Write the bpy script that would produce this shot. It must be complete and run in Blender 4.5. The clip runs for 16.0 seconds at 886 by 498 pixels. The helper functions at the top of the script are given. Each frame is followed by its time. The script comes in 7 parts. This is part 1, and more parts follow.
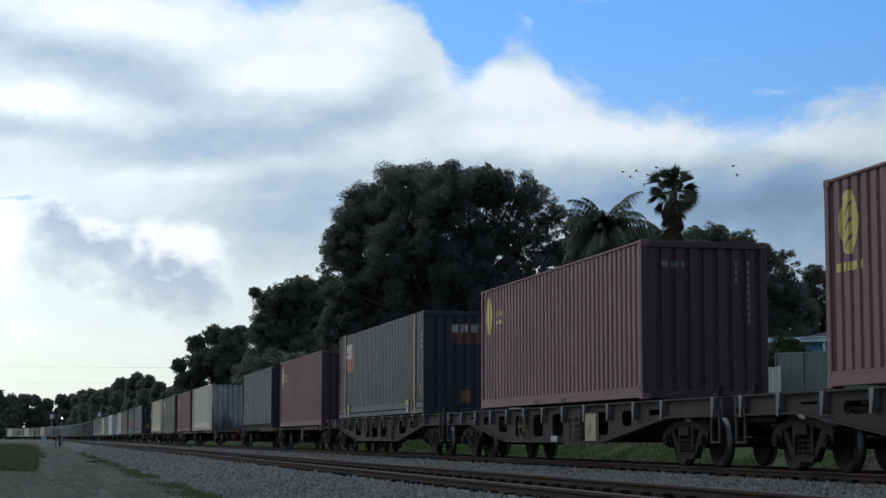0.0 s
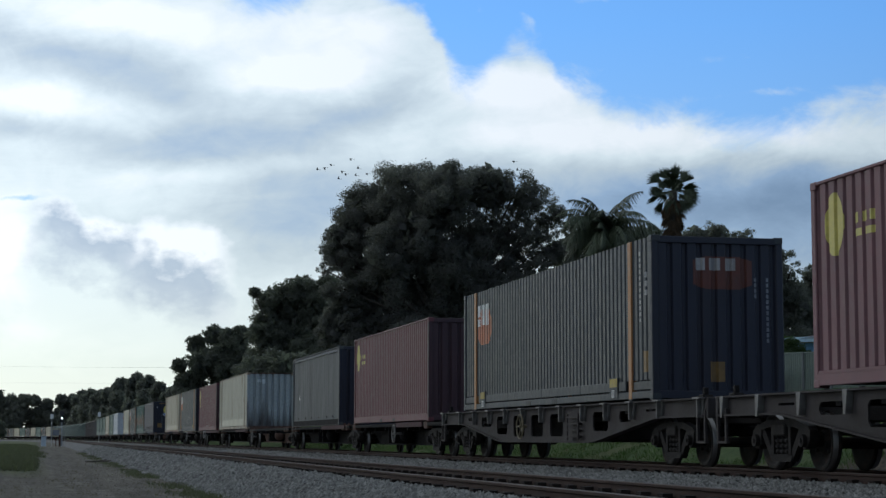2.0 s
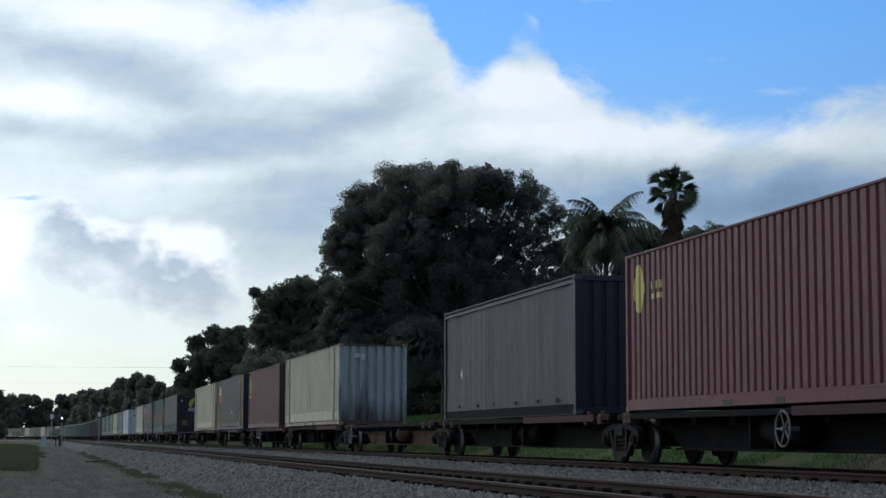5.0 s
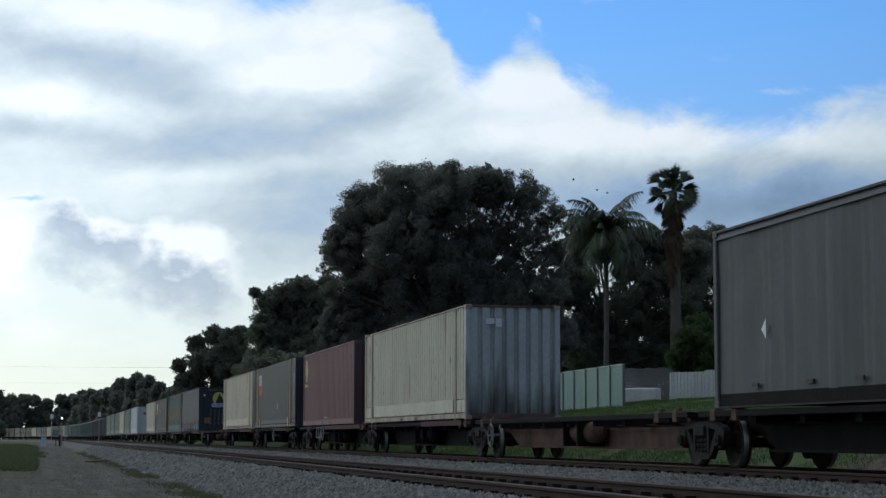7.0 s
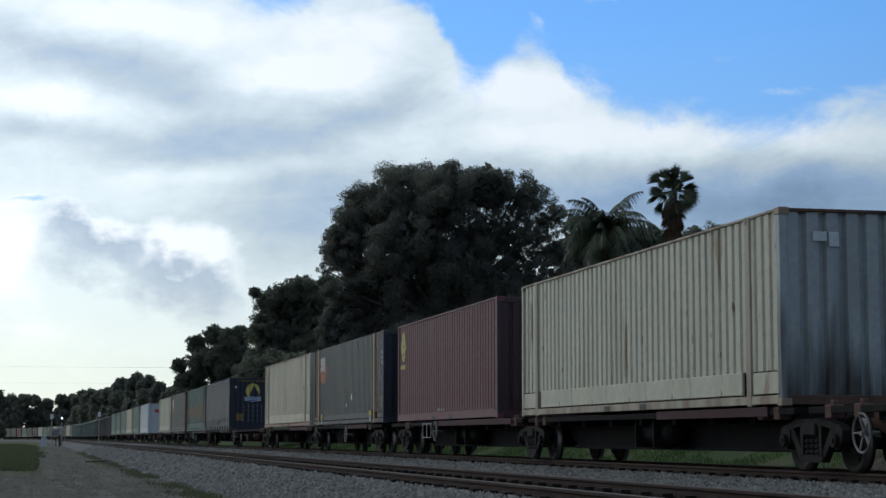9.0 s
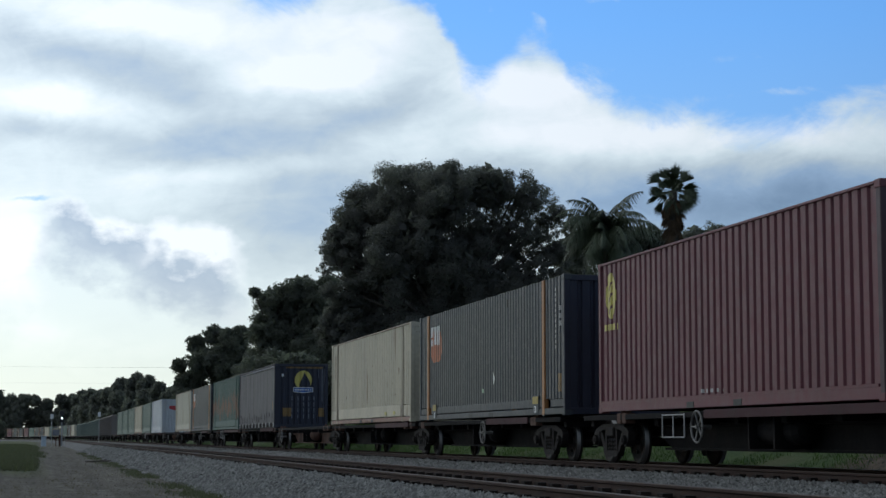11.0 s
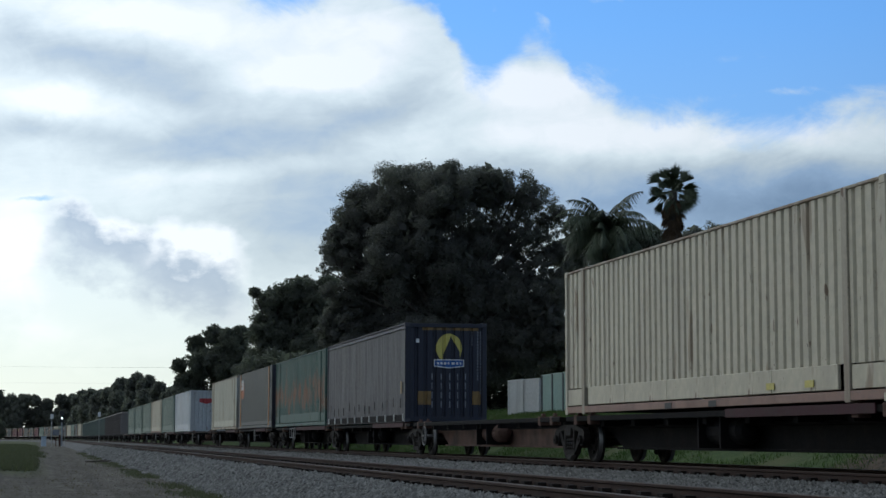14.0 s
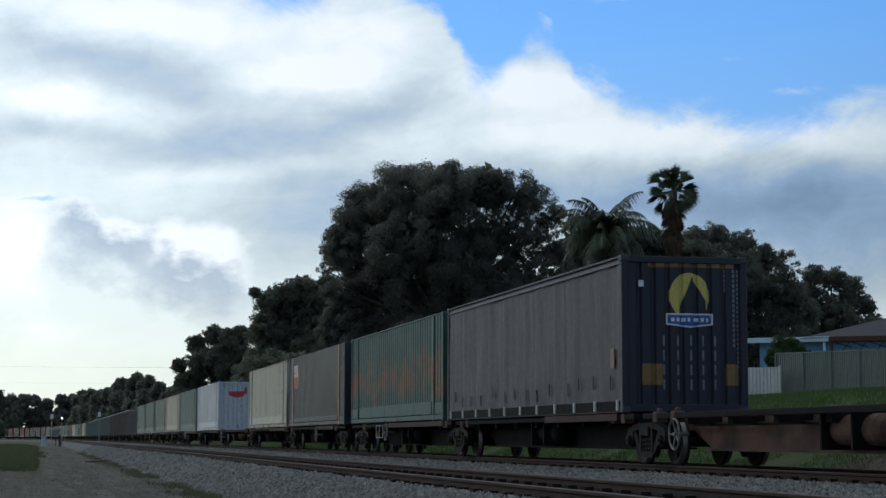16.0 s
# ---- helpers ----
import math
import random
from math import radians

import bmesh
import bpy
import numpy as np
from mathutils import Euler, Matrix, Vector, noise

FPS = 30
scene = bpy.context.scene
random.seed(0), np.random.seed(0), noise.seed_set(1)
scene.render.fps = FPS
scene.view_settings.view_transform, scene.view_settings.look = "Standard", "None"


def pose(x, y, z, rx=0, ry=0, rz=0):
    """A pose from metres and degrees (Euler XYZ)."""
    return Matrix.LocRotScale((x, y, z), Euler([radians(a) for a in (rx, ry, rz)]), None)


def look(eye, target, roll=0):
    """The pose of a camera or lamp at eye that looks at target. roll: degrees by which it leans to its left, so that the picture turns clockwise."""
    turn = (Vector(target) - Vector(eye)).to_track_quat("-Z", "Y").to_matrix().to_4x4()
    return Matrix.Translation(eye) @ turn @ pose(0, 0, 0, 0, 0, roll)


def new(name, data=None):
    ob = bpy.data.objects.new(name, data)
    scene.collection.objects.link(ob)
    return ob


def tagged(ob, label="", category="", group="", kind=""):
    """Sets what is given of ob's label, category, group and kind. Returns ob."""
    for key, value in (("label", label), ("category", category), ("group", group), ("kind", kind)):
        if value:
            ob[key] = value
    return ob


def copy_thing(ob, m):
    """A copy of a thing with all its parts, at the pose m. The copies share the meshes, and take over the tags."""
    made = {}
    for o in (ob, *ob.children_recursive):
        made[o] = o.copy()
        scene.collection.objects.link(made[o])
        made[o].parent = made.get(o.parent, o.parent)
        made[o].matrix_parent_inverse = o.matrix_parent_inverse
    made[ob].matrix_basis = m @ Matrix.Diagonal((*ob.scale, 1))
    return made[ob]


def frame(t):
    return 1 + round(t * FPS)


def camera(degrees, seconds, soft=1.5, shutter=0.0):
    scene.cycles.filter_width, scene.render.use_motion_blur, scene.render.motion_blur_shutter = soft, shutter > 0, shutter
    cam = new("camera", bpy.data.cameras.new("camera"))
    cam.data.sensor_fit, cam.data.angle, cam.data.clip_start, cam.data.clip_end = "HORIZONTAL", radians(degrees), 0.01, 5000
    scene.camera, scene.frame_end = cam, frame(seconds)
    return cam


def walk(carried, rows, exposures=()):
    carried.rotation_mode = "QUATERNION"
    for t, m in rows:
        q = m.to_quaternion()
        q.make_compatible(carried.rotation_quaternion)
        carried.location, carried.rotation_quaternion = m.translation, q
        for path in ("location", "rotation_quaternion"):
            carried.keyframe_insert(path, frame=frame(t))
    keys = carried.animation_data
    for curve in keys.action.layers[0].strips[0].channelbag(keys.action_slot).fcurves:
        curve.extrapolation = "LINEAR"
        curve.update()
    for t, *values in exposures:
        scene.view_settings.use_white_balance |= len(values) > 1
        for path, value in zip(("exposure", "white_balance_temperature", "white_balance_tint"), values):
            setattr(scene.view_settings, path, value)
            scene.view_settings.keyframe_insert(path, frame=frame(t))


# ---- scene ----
cam = camera(27.57, 16.0, soft=1.45)
EYE = (0.0, 0.0, 0.476)
YAW, PITCH = radians(12.579), radians(5.988)
AIM = (math.sin(YAW) * math.cos(PITCH), math.cos(YAW) * math.cos(PITCH), EYE[2] + math.sin(PITCH))
walk(cam, [(0.0, look(EYE, AIM, 0.06)), (16.0, look(EYE, AIM, 0.06))], [(0.0, -0.15, 6080, 9), (16.0, -0.15, 6080, 9)])

# ---- sky, sun ----
SUN_AZ, SUN_EL = radians(-38), radians(30)     # azimuth from +y towards +x


def node(tree, kind, **values):
    n = tree.nodes.new(kind)
    for key, value in values.items():
        setattr(n, key, value)
    return n


def math_node(tree, op, a, b=None, c=None):
    n = node(tree, "ShaderNodeMath", operation=op)
    for i, v in enumerate((a, b, c)):
        if v is None:
            continue
        if isinstance(v, (int, float)):
            n.inputs[i].default_value = v
        else:
            tree.links.new(v, n.inputs[i])
    return n.outputs[0]


def mix_colour(tree, fac, a, b, blend="MIX"):
    n = node(tree, "ShaderNodeMix", data_type="RGBA", blend_type=blend)
    for sock, v in ((n.inputs[0], fac), (n.inputs[6], a), (n.inputs[7], b)):
        if isinstance(v, (int, float)):
            sock.default_value = v
        elif isinstance(v, tuple):
            sock.default_value = (*v, 1) if len(v) == 3 else v
        else:
            tree.links.new(v, sock)
    return n.outputs[2]


def ramp(tree, fac, stops, smooth=False):
    n = node(tree, "ShaderNodeValToRGB")
    n.color_ramp.interpolation = "EASE" if smooth else "LINEAR"
    els = n.color_ramp.elements
    while len(els) < len(stops):
        els.new(0.5)
    for e, (pos, col) in zip(els, stops):
        e.position = pos
        e.color = (*col, 1) if isinstance(col, tuple) else (col, col, col, 1)
    tree.links.new(fac, n.inputs[0])
    return n.outputs[0]


world = bpy.data.worlds.new("sky")
scene.world = world
world.use_nodes = True
wt = world.node_tree
sky_tex = node(wt, "ShaderNodeTexSky", sky_type="NISHITA", sun_disc=False, sun_elevation=SUN_EL, sun_rotation=SUN_AZ)
wt.links.new(sky_tex.outputs[0], wt.nodes["Background"].inputs[0])
wt.nodes["Background"].inputs[1].default_value = 0.12

sun = new("sun", bpy.data.lights.new("sun", "SUN"))
sun.data.energy, sun.data.angle, sun.data.color = 1.15, radians(9), (1.0, 0.95, 0.90)
SUN_WAY = Vector((math.sin(SUN_AZ) * math.cos(SUN_EL), math.cos(SUN_AZ) * math.cos(SUN_EL), math.sin(SUN_EL)))
sun.matrix_world = look(SUN_WAY * 50, (0, 0, 0))


def cloud_material():
    """Layered cloud: azimuth and height angles warped by noise, soft banks of bright and dark vapour."""
    m = bpy.data.materials.new("cloud_layer")
    m.use_nodes = True
    t = m.node_tree
    t.nodes.clear()
    co = node(t, "ShaderNodeTexCoord").outputs["Object"]
    unit = node(t, "ShaderNodeVectorMath", operation="NORMALIZE")
    t.links.new(co, unit.inputs[0])
    sep = node(t, "ShaderNodeSeparateXYZ")
    t.links.new(unit.outputs[0], sep.inputs[0])
    az = math_node(t, "ARCTAN2", sep.outputs[0], sep.outputs[1])
    el = math_node(t, "ARCSINE", sep.outputs[2])
    u0 = math_node(t, "MULTIPLY", math_node(t, "SUBTRACT", az, YAW), 4.0753)
    v0 = math_node(t, "MULTIPLY", math_node(t, "SUBTRACT", el, PITCH), 4.0753)
    comb = node(t, "ShaderNodeCombineXYZ")
    t.links.new(u0, comb.inputs[0]), t.links.new(math_node(t, "MULTIPLY", v0, 1.45), comb.inputs[1])

    drawn = node(t, "ShaderNodeCombineXYZ")      # stretched along the wind
    t.links.new(math_node(t, "MULTIPLY_ADD", v0, 0.25, u0), drawn.inputs[0]), t.links.new(math_node(t, "MULTIPLY_ADD", u0, -0.3, math_node(t, "MULTIPLY", v0, 2.6)), drawn.inputs[1])

    def noise_at(scale, detail, rough=0.55, off=0.0, distortion=0.0, space=None):
        n = node(t, "ShaderNodeTexNoise")
        n.inputs["Scale"].default_value, n.inputs["Detail"].default_value = scale, detail
        n.inputs["Roughness"].default_value, n.inputs["Distortion"].default_value = rough, distortion
        shift = node(t, "ShaderNodeVectorMath", operation="ADD")
        shift.inputs[1].default_value = (off, off * 0.37, off * 1.3)
        t.links.new((space or comb).outputs[0], shift.inputs[0])
        t.links.new(shift.outputs[0], n.inputs["Vector"])
        return n.outputs["Fac"]

    wu = math_node(t, "SUBTRACT", noise_at(3.2, 5, 0.6, 3.1), 0.5)
    wv = math_node(t, "SUBTRACT", noise_at(3.2, 5, 0.6, 8.7), 0.5)
    u = math_node(t, "ADD", u0, math_node(t, "MULTIPLY", wu, 0.16))
    v = math_node(t, "ADD", v0, math_node(t, "MULTIPLY", wv, 0.11))

    def bank(cu, cv, su, sv, slope=0.0):
        """A soft elliptic bank of vapour; slope leans its long axis."""
        du = math_node(t, "SUBTRACT", u, cu)
        dv = math_node(t, "SUBTRACT", math_node(t, "SUBTRACT", v, cv), math_node(t, "MULTIPLY", du, slope))
        a = math_node(t, "POWER", math_node(t, "DIVIDE", du, su), 2)
        b = math_node(t, "POWER", math_node(t, "DIVIDE", dv, sv), 2)
        return math_node(t, "EXPONENT", math_node(t, "MULTIPLY", math_node(t, "ADD", a, b), -1.0))

    def add_up(items):
        total = None
        for weight, args in items:
            term = math_node(t, "MULTIPLY", bank(*args), weight)
            total = term if total is None else math_node(t, "ADD", total, term)
        return total

    # light of the vapour: bright crests, grey undersides
    lights = add_up(CLOUD_LIGHTS)
    fine = math_node(t, "MULTIPLY", math_node(t, "SUBTRACT", noise_at(3.0, 7, 0.56, 1.7, 0.5, drawn), 0.5), 0.44)
    puffs = math_node(t, "MULTIPLY", math_node(t, "SUBTRACT", noise_at(9.0, 6, 0.58, 4.4, 0.6), 0.5), 0.28)
    bright = math_node(t, "ADD", math_node(t, "ADD", math_node(t, "ADD", lights, 0.69), fine), puffs)
    vapour = ramp(t, bright, CLOUD_RAMP)
    # gaps of clear blue
    def edge_curve(points):
        n = node(t, "ShaderNodeFloatCurve")
        n.mapping.extend = "HORIZONTAL"
        c = n.mapping.curves[0]
        for i, (pu, pv) in enumerate(points):
            x, y = (pu + 1.2) / 2.4, (pv + 0.6) / 1.3
            if i < 2:
                c.points[i].location = (x, y)
            else:
                c.points.new(x, y)
        n.mapping.update()
        t.links.new(math_node(t, "MULTIPLY_ADD", u, 1 / 2.4, 0.5), n.inputs["Value"])
        return math_node(t, "MULTIPLY_ADD", n.outputs[0], 1.3, -0.6)

    def clamp01(value):
        return math_node(t, "MINIMUM", math_node(t, "MAXIMUM", value, 0.0), 1.0)

    above = clamp01(math_node(t, "MULTIPLY_ADD", math_node(t, "SUBTRACT", v, edge_curve(BLUE_EDGE)), 5.0, 0.5))
    high = clamp01(math_node(t, "MULTIPLY", math_node(t, "SUBTRACT", v, 0.75), 3.0))
    gaps = math_node(t, "ADD", add_up(CLOUD_GAPS), math_node(t, "SUBTRACT", above, high))
    ragged = math_node(t, "MULTIPLY", math_node(t, "SUBTRACT", noise_at(4.6, 9, 0.62, 5.5, 0.4), 0.5), 1.05)
    clear = ramp(t, math_node(t, "ADD", gaps, ragged), [(0.36, 0.0), (0.80, 1.0)], True)
    blue = ramp(t, math_node(t, "ADD", math_node(t, "MULTIPLY", v0, 0.9), 0.25), [(0.0, (0.34, 0.60, 0.90)), (0.70, (0.15, 0.45, 1.0)), (1.0, (0.11, 0.36, 0.88))])
    colour = mix_colour(t, clear, vapour, blue)
    # two low cumulus heaps: white crests over grey-blue cores
    billow = math_node(t, "ADD", math_node(t, "MULTIPLY", math_node(t, "SUBTRACT", noise_at(13.0, 4, 0.5, 2.2), 0.5), 0.06), math_node(t, "MULTIPLY", math_node(t, "SUBTRACT", noise_at(38.0, 3, 0.5, 6.1), 0.5), 0.02))
    patchy = math_node(t, "MULTIPLY", math_node(t, "SUBTRACT", noise_at(11.0, 5, 0.55, 9.4), 0.5), 0.16)
    for crest, rim, core_end, start in ((CREST_BACK, (0.020, 0.0), 0.42, 13.0), (CREST_FRONT, (0.006, 0.075), 0.42, 10.1)):
        depth = math_node(t, "ADD", math_node(t, "SUBTRACT", edge_curve(crest), v), billow)
        wide = math_node(t, "MULTIPLY_ADD", clamp01(math_node(t, "MULTIPLY_ADD", u, 14.0, 9.9)), rim[1], rim[0])
        inner = math_node(t, "SUBTRACT", math_node(t, "ADD", depth, patchy), wide)
        heap = ramp(t, clamp01(math_node(t, "MULTIPLY_ADD", inner, 5.0, 0.08)), [(0.0, (1.0, 1.0, 1.0)), (0.24, (0.39, 0.46, 0.565)), (core_end, (0.45, 0.515, 0.605)), (0.78, (0.80, 0.87, 0.86))])
        cover = math_node(t, "MULTIPLY", clamp01(math_node(t, "MULTIPLY_ADD", depth, 34.0, 0.4)), clamp01(math_node(t, "MULTIPLY_ADD", u, 14.0, start)))
        cover = math_node(t, "MULTIPLY", cover, clamp01(math_node(t, "MULTIPLY_ADD", u, -14.0, -6.1)))
        cover = math_node(t, "MULTIPLY", cover, clamp01(math_node(t, "MULTIPLY_ADD", v, 9.0, 2.3)))
        colour = mix_colour(t, cover, colour, heap)
    # the glow fades away from the sun
    toward = node(t, "ShaderNodeVectorMath", operation="DOT_PRODUCT")
    toward.inputs[1].default_value = SUN_WAY
    t.links.new(unit.outputs[0], toward.inputs[0])
    glow = ramp(t, math_node(t, "ADD", math_node(t, "MULTIPLY", toward.outputs["Value"], 0.5), 0.5), [(0.0, (0.37, 0.43, 0.53)), (0.35, (0.40, 0.45, 0.54)), (0.62, (0.51, 0.53, 0.57)), (0.76, (0.82, 0.82, 0.82)), (0.90, (1.0, 1.0, 1.0)), (1.0, (1.0, 1.0, 1.0))])
    # hazy white light low over the ground
    haze = ramp(t, math_node(t, "ADD", math_node(t, "MULTIPLY", el, 14.0), math_node(t, "MULTIPLY", u0, 0.3)), [(0.0, 1.0), (1.0, 0.0)], True)
    colour = mix_colour(t, math_node(t, "MULTIPLY", haze, 0.85), colour, (0.84, 0.92, 0.83))
    colour = mix_colour(t, 1.0, colour, glow, "MULTIPLY")
    emit = node(t, "ShaderNodeEmission")
    t.links.new(colour, emit.inputs[0])
    emit.inputs[1].default_value = 1.30
    clear_bsdf = node(t, "ShaderNodeBsdfTransparent")
    mix = node(t, "ShaderNodeMixShader")
    mix.inputs[0].default_value = 0.76
    out = node(t, "ShaderNodeOutputMaterial")
    t.links.new(clear_bsdf.outputs[0], mix.inputs[1])
    t.links.new(emit.outputs[0], mix.inputs[2])
    t.links.new(mix.outputs[0], out.inputs[0])
    return m


# each: weight, (u, v, half width, half height, slope)
CLOUD_LIGHTS = [
    (-0.34, (0.86, 0.0, 0.40, 0.13, 0.0)),
    (0.30, (-0.74, 0.51, 0.30, 0.05, -0.1)), (0.30, (-0.40, 0.385, 0.10, 0.035, 0.1)), (0.30, (-0.26, 0.40, 0.13, 0.045, 0.15)), (0.26, (-0.19, 0.49, 0.14, 0.05, 0)), (0.36, (-0.885, 0.318, 0.13, 0.035, -0.05)),
    (0.34, (0.16, 0.375, 0.14, 0.05, -0.1)), (0.24, (0.594, 0.236, 0.5, 0.045, -0.03)), (0.14, (0.148, 0.281, 0.25, 0.08, -0.1)), (-0.23, (-0.86, 0.42, 0.24, 0.055, -0.18)), (-0.22, (-0.60, 0.355, 0.17, 0.055, -0.12)),
    (-0.26, (-0.16, 0.31, 0.15, 0.055, 0.35)), (-0.18, (-0.30, 0.27, 0.24, 0.045, 0.05)), (-0.24, (-0.62, 0.225, 0.26, 0.045, 0.02)), (-0.2, (-0.95, 0.255, 0.10, 0.03, 0)), (0.16, (-0.50, 0.165, 0.3, 0.025, 0.08)),
    (-0.27, (-0.32, 0.06, 0.20, 0.11, 0)), (-0.36, (0.467, 0.104, 0.6, 0.09, -0.04)), (-0.2, (0.849, 0.119, 0.4, 0.09, 0)), (-0.12, (0.084, 0.119, 0.2, 0.06, 0)), (0.16, (-0.87, -0.20, 0.10, 0.04, 0)), (0.35, (-0.98, 0.0, 0.09, 0.10, 0)),
]
CLOUD_RAMP = [(0.0, (0.12, 0.20, 0.34)), (0.25, (0.26, 0.37, 0.54)), (0.50, (0.52, 0.585, 0.62)), (0.72, (0.765, 0.83, 0.83)), (0.92, (1.0, 1.0, 0.99))]
CLOUD_GAPS = [
    (0.30, (-0.44, 0.445, 0.10, 0.04, 0.0)), (0.62, (-0.917, 0.102, 0.085, 0.011, 0)), (-0.3, (0.091, 0.545, 0.02, 0.03, 0)), (-0.28, (0.212, 0.517, 0.03, 0.02, -0.4)),
    (-0.32, (0.378, 0.56, 0.09, 0.02, 0.1)), (-0.26, (0.76, 0.338, 0.16, 0.014, 0)), (-0.2, (0.505, 0.422, 0.2, 0.02, 0.1)),
    (0.6, (0.3, 1.1, 0.8, 0.25, 0.0)), (0.5, (-2.2, 0.9, 0.7, 0.3, 0.0)),
]
# edges (u, v): foot of the blue gap, crests of the two low cumulus heaps
BLUE_EDGE = [(-1.2, 0.665), (-0.566, 0.62), (-0.46, 0.555), (-0.40, 0.545), (-0.337, 0.55), (-0.235, 0.575), (-0.13, 0.565), (-0.06, 0.545), (-0.015, 0.50), (0.008, 0.44), (0.03, 0.385), (0.055, 0.358), (0.085, 0.362), (0.129, 0.405), (0.186, 0.438), (0.25, 0.415), (0.285, 0.355), (0.34, 0.335), (0.40, 0.305), (0.448, 0.292), (0.531, 0.288), (0.658, 0.252), (0.786, 0.246), (0.913, 0.258), (1.0, 0.29), (1.2, 0.39)]
CREST_BACK = [(-1.2, 0.04), (-1.0, 0.062), (-0.943, 0.088), (-0.885, 0.098), (-0.821, 0.088), (-0.79, 0.068), (-0.745, 0.052), (-0.688, 0.042), (-0.617, 0.001), (-0.541, -0.101), (1.2, -0.254)]
CREST_FRONT = [(-1.2, 0.02), (-1.0, 0.011), (-0.923, 0.011), (-0.872, -0.006), (-0.821, 0.001), (-0.745, -0.006), (-0.704, -0.019), (-0.681, 0.006), (-0.653, 0.05), (-0.617, 0.05), (-0.541, 0.05), (-0.49, 0.034), (-0.458, 0.001), (-0.432, -0.05), (-0.388, -0.152), (1.2, -0.254)]


def sky_dome():
    bm = bmesh.new()
    bmesh.ops.create_uvsphere(bm, u_segments=64, v_segments=32, radius=4000)
    bmesh.ops.delete(bm, geom=[v for v in bm.verts if v.co.z < -500], context="VERTS")
    bmesh.ops.reverse_faces(bm, faces=bm.faces)
    me = bpy.data.meshes.new("backdrop")
    bm.to_mesh(me), bm.free()
    me.materials.append(cloud_material())
    return tagged(new("backdrop", me), "broken cloud sky with a bright sunward side", "sky", kind="structure")


dome = sky_dome()

# ---- materials ----
def surface(name, colour, rough=0.6, metal=0.0, vary=0.25, scale=1.5, dirt=None, dirt_amount=0.4, dirt_scale=2.0, streaks=False, bump=0.15, bump_scale=30.0, per_object=0.0, island=0.0, fine=0.25):
    """A worn surface: large and fine variation of the base colour, patches or streaks of dirt, fine relief."""
    m = bpy.data.materials.new(name)
    m.use_nodes = True
    t = m.node_tree
    bsdf = t.nodes["Principled BSDF"]
    co = node(t, "ShaderNodeTexCoord").outputs["Object"]

    def noise_of(sc, detail=4.0, stretch=None):
        n = node(t, "ShaderNodeTexNoise")
        n.inputs["Scale"].default_value, n.inputs["Detail"].default_value = sc, detail
        src = co
        if stretch:
            mp = node(t, "ShaderNodeMapping")
            mp.inputs["Scale"].default_value = stretch
            t.links.new(co, mp.inputs[0])
            src = mp.outputs[0]
        t.links.new(src, n.inputs["Vector"])
        return n.outputs["Fac"]

    big, small = noise_of(scale), noise_of(scale * 14, 5)
    lo = tuple(c * (1 - vary) for c in colour)
    hi = tuple(min(1.0, c * (1 + vary)) for c in colour)
    col = ramp(t, big, [(0.25, lo), (0.75, hi)])
    grain = ramp(t, small, [(0.25, 1 - fine), (0.75, 1.0)])
    col = mix_colour(t, 1.0, col, grain, "MULTIPLY")
    if dirt:
        patch = noise_of(dirt_scale, 6, (1.0, 1.0, 0.12) if streaks else None)
        mask = ramp(t, patch, [(0.62 - 0.35 * dirt_amount, 0.0), (0.82 - 0.25 * dirt_amount, 1.0)])
        col = mix_colour(t, math_node(t, "MULTIPLY", mask, min(1.0, 0.45 + dirt_amount * 0.5)), col, dirt)
    if per_object or island:
        src = node(t, "ShaderNodeObjectInfo").outputs["Random"] if per_object else node(t, "ShaderNodeNewGeometry").outputs["Random Per Island"]
        k = per_object or island
        col = mix_colour(t, 1.0, col, ramp(t, src, [(0.0, 1 - k), (1.0, 1.0)]), "MULTIPLY")
    t.links.new(col, bsdf.inputs["Base Color"])
    bsdf.inputs["Metallic"].default_value = metal
    bsdf.inputs["Specular IOR Level"].default_value = 0.12 if rough >= 0.7 else 0.4
    t.links.new(ramp(t, small, [(0.2, max(0.05, rough - 0.1)), (0.8, min(1.0, rough + 0.12))]), bsdf.inputs["Roughness"])
    if bump:
        b = node(t, "ShaderNodeBump")
        b.inputs["Strength"].default_value, b.inputs["Distance"].default_value = bump, 0.02
        t.links.new(noise_of(bump_scale, 4), b.inputs["Height"])
        t.links.new(b.outputs[0], bsdf.inputs["Normal"])
    return m



def sooty(name, colour):
    """Pale paint with soot and rust thrown up from the track, thickest low down and in ragged runs."""
    m = surface(name, colour, 0.5, 0.05, 0.10, 0.7, (0.16, 0.17, 0.18), 0.35, 1.6, True)
    t = m.node_tree
    bsdf = t.nodes["Principled BSDF"]
    col = bsdf.inputs["Base Color"].links[0].from_socket
    co = node(t, "ShaderNodeTexCoord").outputs["Object"]
    mp = node(t, "ShaderNodeMapping")
    mp.inputs["Scale"].default_value = (3.2, 3.2, 0.35)
    t.links.new(co, mp.inputs[0])
    n = node(t, "ShaderNodeTexNoise")
    n.inputs["Scale"].default_value, n.inputs["Detail"].default_value = 1.3, 6
    t.links.new(mp.outputs[0], n.inputs["Vector"])
    sep = node(t, "ShaderNodeSeparateXYZ")
    t.links.new(co, sep.inputs[0])
    level = math_node(t, "ADD", math_node(t, "MULTIPLY", sep.outputs[2], -0.42), math_node(t, "MULTIPLY", n.outputs["Fac"], 1.7))
    t.links.new(mix_colour(t, ramp(t, level, [(0.30, 0.0), (0.85, 0.92)]), col, (0.030, 0.024, 0.022)), bsdf.inputs["Base Color"])
    return m


